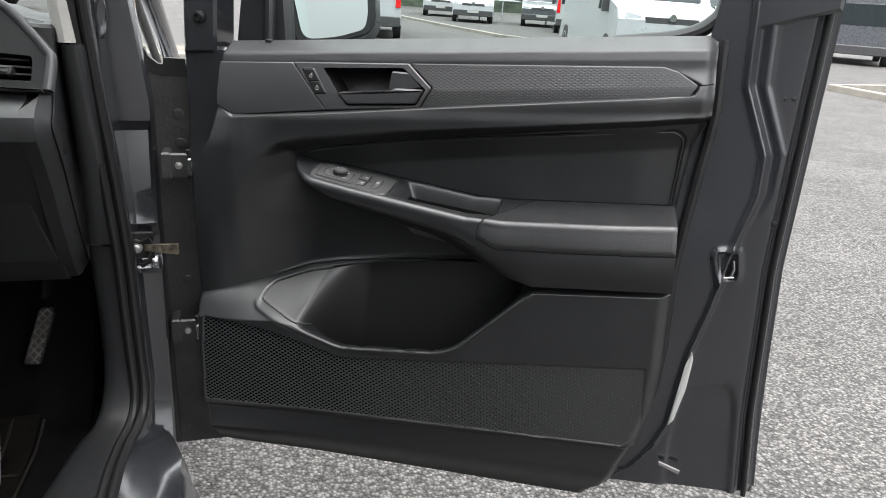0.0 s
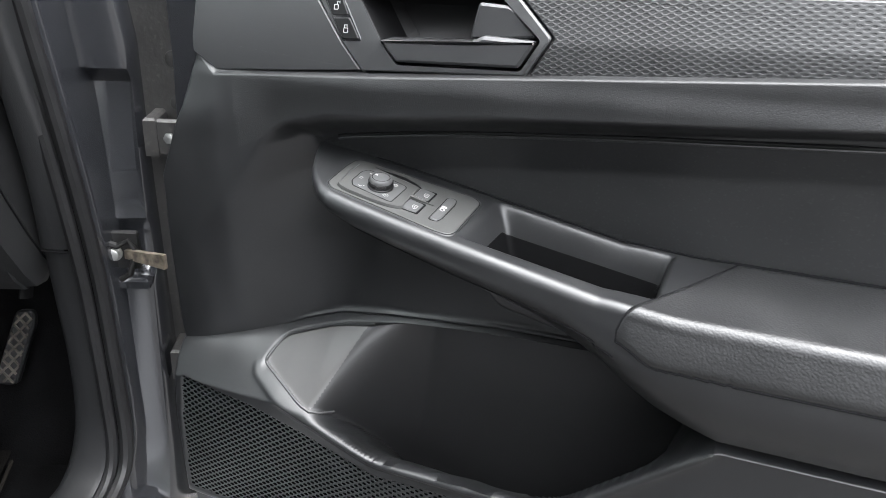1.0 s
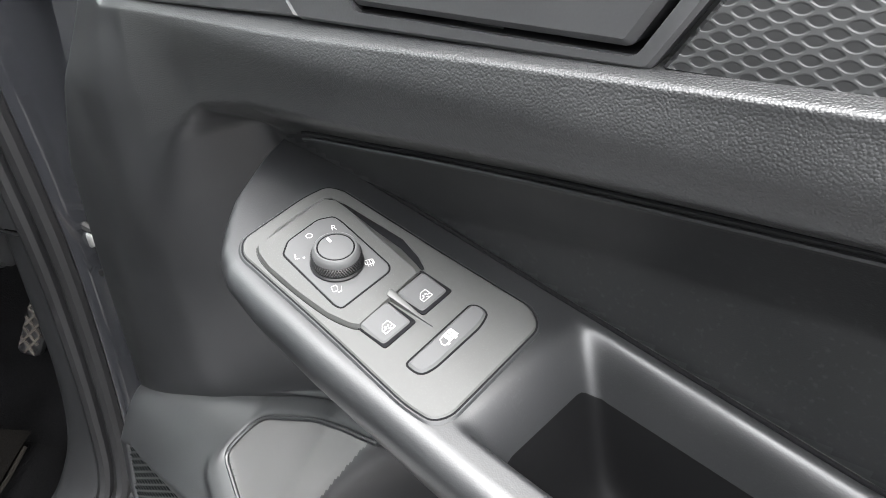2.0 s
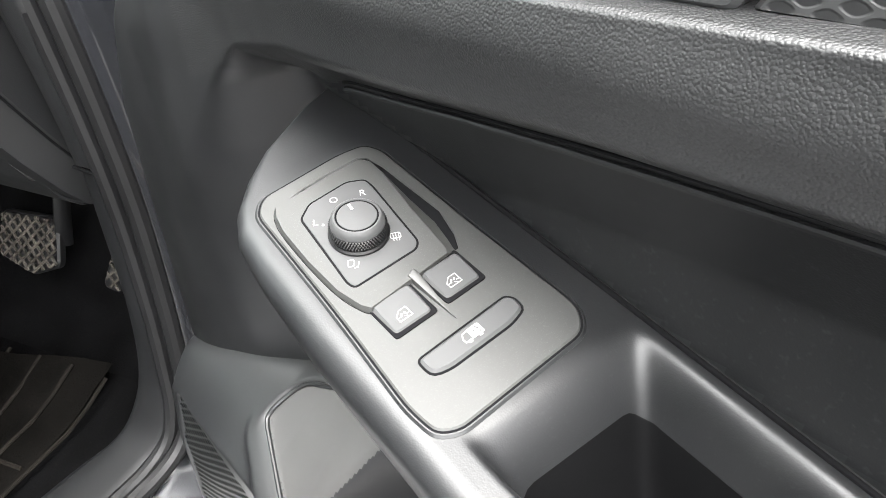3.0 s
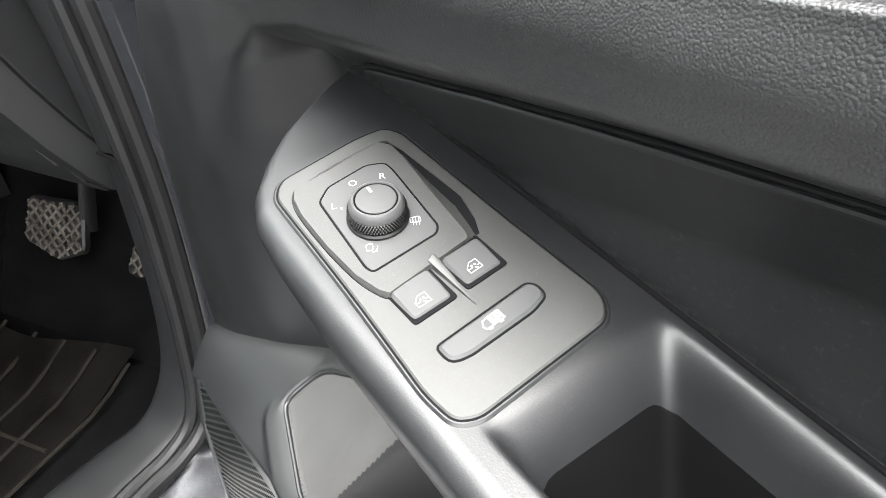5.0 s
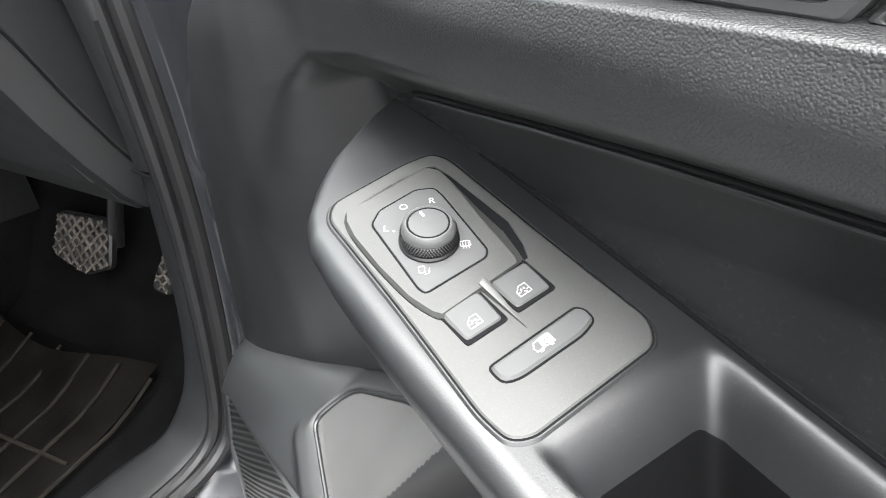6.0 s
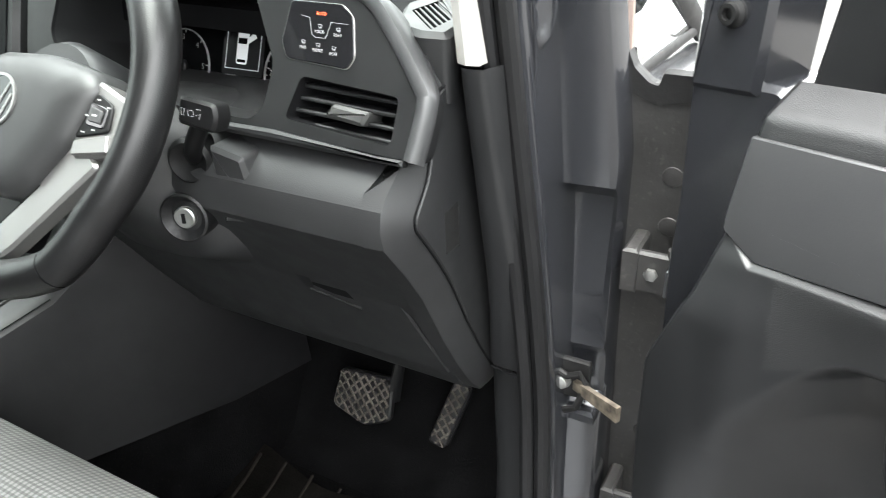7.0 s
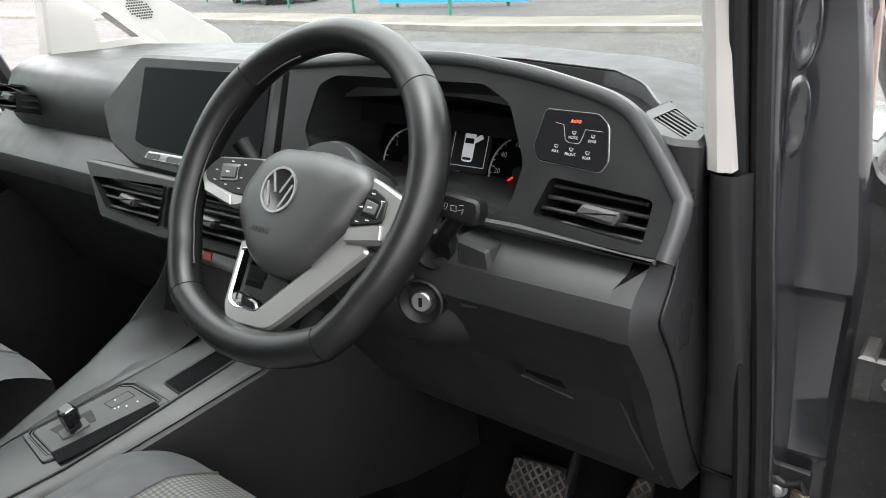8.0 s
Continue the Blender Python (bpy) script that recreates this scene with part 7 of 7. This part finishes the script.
# ---- seats ----
def check_cloth():
    m = mat("check_cloth", (0.115, 0.115, 0.110), 0.9, grain=0.7, gscale=900, vary=0.12)
    nt = m.node_tree
    bsdf, link = nt.nodes["Principled BSDF"], nt.links.new
    co = nt.nodes.new("ShaderNodeTexCoord")
    old = bsdf.inputs["Base Color"].links[0].from_socket
    for axis, scale in (("X", 130), ("Y", 130)):
        sep = nt.nodes.new("ShaderNodeSeparateXYZ")
        link(co.outputs["Object"], sep.inputs["Vector"])
        mul = nt.nodes.new("ShaderNodeMath")
        mul.operation = "MULTIPLY"
        mul.inputs[1].default_value = scale * 6.283 / 0.80
        link(sep.outputs[axis], mul.inputs[0])
        sine = nt.nodes.new("ShaderNodeMath")
        sine.operation = "SINE"
        link(mul.outputs["Value"], sine.inputs[0])
        rng = nt.nodes.new("ShaderNodeMapRange")
        rng.inputs["From Min"].default_value, rng.inputs["From Max"].default_value = -0.3, 0.5
        rng.inputs["To Min"].default_value, rng.inputs["To Max"].default_value = 0.0, 0.55
        link(sine.outputs["Value"], rng.inputs["Value"])
        mx = nt.nodes.new("ShaderNodeMix")
        mx.data_type = "RGBA"
        link(rng.outputs["Result"], mx.inputs["Factor"])
        link(old, mx.inputs["A"])
        mx.inputs["B"].default_value = (0.028, 0.028, 0.028, 1)
        old = mx.outputs["Result"]
    link(old, bsdf.inputs["Base Color"])
    return m


M_CHECK = check_cloth()
M_SEAT = mat("dark_seat_cloth", (0.050, 0.051, 0.053), 0.9, grain=0.7, gscale=1100, vary=0.15)


def seat(cx, label):
    s = thing("car_seat", label, "car seat", Matrix.Translation((cx, 0, 0)), "front seats")

    def top(x, y):
        z = 0.715 + 0.012 * math.sin((y - 0.5) * 3.0) - 0.26 * max(0, y - 0.985) ** 1.4 * 6
        z -= 0.06 * max(0.0, abs(x) - 0.20) ** 1.2 * 6
        z += 0.022 * math.exp(-((abs(x) - 0.185) / 0.035) ** 2) * step(1.04, 0.90, y)
        return z - 0.10 * max(0.0, 0.75 - y)

    def patch(xs, ys):
        return sheet([[(x, y, top(x, y)) for x in xs] for y in ys])

    front = [0.45, 0.6, 0.75, 0.85, 0.92, 0.96, 0.99, 1.01, 1.03, 1.045, 1.055]
    part("cushion", patch(np.linspace(-0.150, 0.150, 20), front), M_CHECK, s, "grey checked cloth cushion", 70)
    for q in (-1, 1):
        part("cushion_bolster", patch([q * v for v in np.linspace(0.151, 0.265, 12)], front), M_SEAT, s, "plain dark cloth bolster", 70)
        part("piping", tube([(q * 0.1505, y, top(q * 0.1505, y) + 0.001) for y in front], 0.0022, 6), M_SEAT, s)
    rows = []
    for y, z in ((1.055, None), (1.058, 0.60), (1.045, 0.54), (1.02, 0.48), (0.98, 0.45)):
        rows.append([(x, y, top(x, 1.055) if z is None else z) for x in np.linspace(-0.265, 0.265, 20)])
    part("cushion_front", sheet(rows), M_SEAT, s, "", 70)
    bm = bmesh.new()
    box(bm, -0.22, 0.22, 0.45, 0.98, 0.32, 0.47, 0.02)
    part("seat_base", bm, M_DARK, s)
    back = []
    for z in np.linspace(0.64, 1.30, 14):
        y = 0.47 - 0.30 * (z - 0.64)
        back.append([(x, y + 0.05 * (abs(x) / 0.25) ** 3, z) for x in np.linspace(-0.25, 0.25, 14)] + [(x, y - 0.10, z) for x in np.linspace(0.25, -0.25, 6)])
    part("backrest", loft(back), M_SEAT, s, "", 50)
    return s


seat(-0.610, "dark cloth driver's seat with a grey checked centre")
seat(-1.470, "dark cloth passenger seat with a grey checked centre")

# ---- outside: car park, kerbs, parked vans, fence, sign ----
def asphalt():
    """Coarse surface dressing: pale and dark chippings of about a centimetre."""
    m = mat("asphalt", (0.078, 0.075, 0.072), 0.85, vary=0.15, vscale=1.1, spec=0.2)
    nt = m.node_tree
    bsdf, link = nt.nodes["Principled BSDF"], nt.links.new
    co = nt.nodes.new("ShaderNodeTexCoord")
    vor = nt.nodes.new("ShaderNodeTexVoronoi")
    vor.inputs["Scale"].default_value = 105
    link(co.outputs["Object"], vor.inputs["Vector"])
    sep = nt.nodes.new("ShaderNodeSeparateColor")
    link(vor.outputs["Color"], sep.inputs["Color"])
    tone = nt.nodes.new("ShaderNodeMapRange")
    tone.inputs["From Min"].default_value, tone.inputs["From Max"].default_value = 0.25, 1.0
    tone.inputs["To Min"].default_value, tone.inputs["To Max"].default_value = 0.58, 1.75
    link(sep.outputs["Red"], tone.inputs["Value"])
    gap = nt.nodes.new("ShaderNodeMapRange")
    gap.inputs["From Min"].default_value, gap.inputs["From Max"].default_value = 0.35, 0.75
    gap.inputs["To Min"].default_value, gap.inputs["To Max"].default_value = 1.0, 0.40
    link(vor.outputs["Distance"], gap.inputs["Value"])
    mul = nt.nodes.new("ShaderNodeMath")
    mul.operation = "MULTIPLY"
    link(tone.outputs["Result"], mul.inputs[0])
    link(gap.outputs["Result"], mul.inputs[1])
    vec = nt.nodes.new("ShaderNodeVectorMath")
    vec.operation = "SCALE"
    link(bsdf.inputs["Base Color"].links[0].from_socket, vec.inputs[0])
    link(mul.outputs["Value"], vec.inputs["Scale"])
    link(vec.outputs["Vector"], bsdf.inputs["Base Color"])
    b = nt.nodes.new("ShaderNodeBump")
    b.invert = True
    b.inputs["Strength"].default_value, b.inputs["Distance"].default_value = 1.0, 0.006
    link(vor.outputs["Distance"], b.inputs["Height"])
    link(b.outputs["Normal"], bsdf.inputs["Normal"])
    return m


M_ASPH = asphalt()
gb = bmesh.new()
box(gb, -400, 400, -400, 400, -0.3, 0, 0)
tagged(part("ground", gb, M_ASPH), "coarse grey asphalt of the car park", "ground", kind="structure")
M_CONC = mat("concrete", (0.19, 0.178, 0.155), 0.9, spec=0.2, vary=0.2, vscale=3, grain=0.5, gscale=60)
M_ROAD = mat("worn_tarmac", (0.105, 0.096, 0.082), 0.9, spec=0.2, vary=0.2, vscale=0.8, grain=0.5, gscale=60)
M_VANWHITE = mat("white_van_paint", (0.34, 0.35, 0.36), 0.25, coat=0.6, vary=0.04)
M_VANGREY = mat("grey_van_paint", (0.07, 0.075, 0.085), 0.28, metal=0.3, coat=0.6, vary=0.05)
M_CARGLASS = mat("dark_car_glass", (0.02, 0.025, 0.028), 0.06, vary=0.1)
M_LAMP = mat("headlamp", (0.55, 0.57, 0.60), 0.1, metal=0.3, vary=0.1)
M_TAIL = mat("tail_lamp_red", (0.5, 0.012, 0.012), 0.2, vary=0.1)
M_BUMPER = mat("bumper_black", (0.03, 0.03, 0.032), 0.5)


def strip(name, pts, width, height, material, label, category):
    """A kerb or path along a line on the ground."""
    rows = []
    for i, p in enumerate(pts):
        p = Vector((*p, 0))
        q = Vector((*pts[min(i + 1, len(pts) - 1)], 0)) - Vector((*pts[max(i - 1, 0)], 0))
        n = Vector((-q.y, q.x, 0)).normalized()
        rows.append([p, p + Vector((0, 0, height * 0.85)), p + n * 0.02 + Vector((0, 0, height)), p + n * width + Vector((0, 0, height)), p + n * width])
    return tagged(part(name, loft(rows), material), label, category, kind="structure")


strip("kerb", [(-40, 13.6), (-14, 11.8), (-7.5, 11.0), (-4.0, 11.3), (4, 12.2)], 0.15, 0.11, M_CONC, "pale concrete kerb", "kerb")
strip("pavement", [(-40, 13.75), (-14, 11.95), (-7.5, 11.15), (-4.0, 11.45), (4, 12.35)], 1.3, 0.105, M_ROAD, "worn tarmac pavement behind the kerb", "pavement")
strip("kerb", [(30, 13.0), (16, 11.8), (10.4, 10.9), (10.35, 9.3), (10.6, 5.0), (12, -6)], 0.15, 0.12, M_CONC, "pale concrete kerb", "kerb")
strip("kerb", [(7.6, 40), (7.9, 28), (8.2, 22.3), (9.2, 20.5), (11.5, 19.5)], 0.14, 0.10, M_CONC, "pale concrete kerb", "kerb")
wall = bmesh.new()
for a, b, c, d, h in ((-60, 60, 62, 63, 5), (-61, -60, -40, 63, 5), (60, 61, -40, 63, 5), (-60, 60, -41, -40, 5)):
    box(wall, a, b, c, d, 0, h, 0)
tagged(part("backdrop", wall, mat("far_hedge", (0.045, 0.060, 0.040), 0.9, vary=0.6, vscale=0.5, grain=1.0, gscale=2.0)), "dark green hedge round the car park", "hedge", kind="structure")


def van(x, y, turn, paint, label, length=4.9, height=1.97, wide=1.9):
    """A parked delivery van; its nose points along its own +y."""
    v = thing("van", label, "van", pose(x, y, 0, 0, 0, turn), "parked vans")
    hl = length / 2
    up = 0.18 if height > 2.2 else 0.0
    lean = 0.75 / (height - 1.18 - up)
    side = [(-hl, 0.35), (-hl, height - 0.12), (-hl + 0.08, height), (hl - 1.9, height), (hl - 1.55, height - 0.06), (hl - 0.80, 1.12 + up), (hl - 0.16, 0.98 + up), (hl, 0.80 + up), (hl, 0.32)]
    rings = []
    for q in np.linspace(-1, 1, 9):
        inset = 0.05 * abs(q) ** 6
        rings.append([(q * wide / 2 * (1 - 0.10 * max(0, (z - 1.1)) / 0.9), yy * (1 - inset * 0.3), z - inset * (z > 1.5)) for yy, z in side])
    part("body", loft(rings), paint, v, "", 30)
    bm = bmesh.new()
    to = lambda a, b, h: (a, hl - 0.82 - (b - 1.14 - up) * lean + h * 0.7, b + h * 0.6)
    prism(bm, rounded([(-0.80, 1.16 + up), (0.80, 1.16 + up), (0.70, height - 0.16), (-0.70, height - 0.16)], 0.06, 3), -0.01, 0.012, to, 0.004)
    part("windscreen", bm, M_CARGLASS, v)
    for s in (-1, 1):
        bm = bmesh.new()
        prism(bm, rounded([(hl - 1.75, 1.12), (hl - 0.95, 1.12), (hl - 1.55, height - 0.18), (hl - 1.75, height - 0.16)], 0.04, 3), 0.0, 0.012, lambda a, b, h: (s * (wide / 2 * (1 - 0.10 * max(0, b - 1.1) / 0.9) + h - 0.004), a, b), 0.003)
        part("side_window", bm, M_CARGLASS, v)
        for yy in (hl - 0.85, -hl + 0.85):
            to = lambda a, b, h, yy=yy, s=s: (s * (wide / 2 - 0.20 + h), yy + a, 0.33 + b)
            tyre = part("wheel", lathe([(0.20, 0.0), (0.33, 0.01), (0.335, 0.10), (0.33, 0.20), (0.21, 0.205)], 24, to), M_TYRE, v)
            part("hub_cap", lathe([(0.21, 0.195), (0.19, 0.207), (0.05, 0.200), (0.0, 0.204)], 20, to), M_SILVER, tyre)
        bm = bmesh.new()
        prism(bm, rounded([(s * 0.56, 0.76), (s * 0.90, 0.80), (s * 0.90, 0.94), (s * 0.60, 0.88)], 0.03, 3), 0, 0.03, lambda a, b, h: (a, hl - 0.05 + h, b + up), 0.01)
        part("headlamp", bm, M_LAMP, v)
        bm = bmesh.new()
        prism(bm, rounded([(s * 0.78, 0.78), (s * 0.92, 0.78), (s * 0.90, 1.30), (s * 0.80, 1.30)], 0.02, 3), 0, 0.03, lambda a, b, h: (a, -hl + 0.01 - h, b), 0.008)
        part("tail_lamp", bm, M_TAIL, v)
        bm = bmesh.new()
        box(bm, s * 0.98, s * 1.14, hl - 1.05, hl - 0.95, 1.08, 1.32, 0.02)
        part("wing_mirror", bm, M_BUMPER, v)
    for yy, name in ((hl - 0.02, "front_bumper"), (-hl - 0.02, "rear_bumper")):
        bm = bmesh.new()
        prism(bm, rounded([(-0.92, 0.30), (0.92, 0.30), (0.92, 0.56), (-0.92, 0.56)], 0.05, 3), -0.04, 0.05, lambda a, b, h, yy=yy: (a, yy + (h if yy > 0 else -h), b), 0.02)
        part(name, bm, M_BUMPER, v)
    bm = bmesh.new()
    prism(bm, [(-0.52, 0.74), (0.52, 0.74), (0.52, 0.86), (-0.52, 0.86)], 0, 0.03, lambda a, b, h: (a, hl - 0.03 + h, b + up), 0.008)
    part("grille", bm, M_BUMPER, v)
    part("badge", lathe([(0.075, 0), (0.07, 0.02), (0, 0.02)], 20, lambda a, b, h: (a, hl + 0.01 + h, 0.86 + up + b)), M_CHROME, v)
    for yy, s in ((hl + 0.035, 1), (-hl - 0.015, -1)):
        bm = bmesh.new()
        prism(bm, [(-0.26, 0.44), (0.26, 0.44), (0.26, 0.55), (-0.26, 0.55)], 0, 0.012, lambda a, b, h, yy=yy, s=s: (a, yy + s * h, b), 0.002)
        part("number_plate", bm, M_WHITE, v)
    bm = bmesh.new()
    prism(bm, [(-0.76, 1.12), (0.76, 1.12), (0.70, height - 0.25), (-0.70, height - 0.25)], 0, 0.012, lambda a, b, h: (a, -hl - h, b), 0.003)
    part("rear_window", bm, M_CARGLASS, v)
    return v


van(11.6, 35.7, 162, M_VANWHITE, "white delivery van parked nose out")
van(14.9, 34.9, 158, M_VANGREY, "dark grey delivery van parked nose out")
van(14.15, 29.2, -24, M_VANWHITE, "white delivery van parked tail out")
van(8.75, 15.4, 166, M_VANWHITE, "large white van parked nose out", 5.9, 2.5, 2.05)
van(12.6, 18.0, 166, M_VANWHITE, "large white van parked nose out", 5.9, 2.5, 2.05)
van(19.3, 19.6, -42, M_VANGREY, "grey delivery van parked tail out")
van(3.80, 21.5, -11.5, M_VANWHITE, "white delivery van parked tail out on the road")
van(11.7, 42.0, 164, M_VANWHITE, "white delivery van parked nose out")
van(-21.5, 18.6, 70, M_VANGREY, "grey van beyond the fence")
van(-8.0, 24.5, 80, M_VANGREY, "grey van beyond the fence")
van(-15.0, -9.0, 20, M_VANWHITE, "white delivery van parked behind")
van(8.0, -10.0, 20, M_VANWHITE, "white delivery van parked behind")

M_GREEN = mat("green_paint", (0.02, 0.16, 0.11), 0.4, vary=0.1)
fence = thing("mesh_fence", "green painted steel fence on the pavement", "fence", Matrix.Translation((0, 0, 0)))
for k in range(5):
    x = -26.0 + 4.2 * k
    y = 11.6 + max(0.0, (-6.07 - x)) * 0.37
    part("post", tube([(x, y, 0.0), (x, y, 1.2)], 0.035, 10), M_GREEN, fence)
for z in (1.15, 0.62):
    part("rail", tube([(-26.0, 11.6 + 19.93 * 0.37, z), (-6.07, 11.6, z)], 0.022, 8), M_GREEN, fence)
sign = thing("sign_board", "blue board on two posts", "sign", Matrix.Translation((0, 0, 0)))
bm = bmesh.new()
box(bm, -14.0, -9.3, 15.9, 15.96, 0.10, 1.4, 0.01)
part("board", bm, mat("blue_board", (0.03, 0.28, 0.55), 0.4, vary=0.06), sign)
for x in (-13.4, -9.9):
    part("post", tube([(x, 15.99, 0), (x, 15.99, 1.5)], 0.04, 10), M_GREEN, sign)
bar = thing("railing", "white steel railing between the vans", "railing", Matrix.Translation((0, 0, 0)))
for k in range(5):
    part("post", tube([(11.2 + 1.1 * k, 37.0 - 0.3 * k, 0), (11.2 + 1.1 * k, 37.0 - 0.3 * k, 1.1)], 0.04, 8), M_VANWHITE, bar)
part("rail", tube([(10.6, 37.2, 1.05), (16.2, 35.6, 1.05)], 0.045, 8), M_VANWHITE, bar)

# columnar conifer behind the car, seen in the mirror
M_BARK = mat("bark", (0.10, 0.075, 0.055), 0.9, vary=0.4, vscale=20, grain=0.6, gscale=40)
M_NEEDLE = mat("conifer_green", (0.030, 0.046, 0.026), 0.75, vary=0.5, vscale=2.5)
tree = thing("conifer", "dark green columnar conifer behind the car park", "tree", pose(12.7, -28.1, 0))
part("trunk", loft([[(r * math.cos(a), r * math.sin(a), z) for a in np.linspace(0, 2 * math.pi, 10, endpoint=False)] for z, r in ((0, 0.16), (2.0, 0.13), (5.0, 0.08), (8.2, 0.02))]), M_BARK, tree)
rng = random.Random(31)
verts, faces = [], []
for k in range(5200):
    z = 0.4 + 8.2 * rng.random() ** 0.9
    reach = (0.62 * (1 - ((z - 3.2) / 5.8) ** 2 * (1.0 if z > 3.2 else 0.25))) * (0.72 + 0.28 * math.sin(z * 5.1 + 1.3) * math.sin(z * 2.3))
    a, r = rng.uniform(0, 2 * math.pi), max(0.04, reach) * rng.uniform(0.45, 1.12) ** 0.6
    p = Vector((r * math.cos(a), r * math.sin(a), z))
    out = Vector((math.cos(a) * 0.55, math.sin(a) * 0.55, rng.uniform(0.5, 1.1))).normalized()
    side = Vector((-math.sin(a), math.cos(a), rng.uniform(-0.5, 0.5))).normalized()
    size = rng.uniform(0.09, 0.22)
    i = len(verts)
    verts += [tuple(p - side * size * 0.22), tuple(p + side * size * 0.22), tuple(p + out * size), tuple(p + out * size * 0.45 + out.cross(side) * size * 0.16)]
    faces += [(i, i + 1, i + 3), (i + 1, i + 2, i + 3), (i + 2, i, i + 3)]
part("crown", (verts, faces), M_NEEDLE, tree)
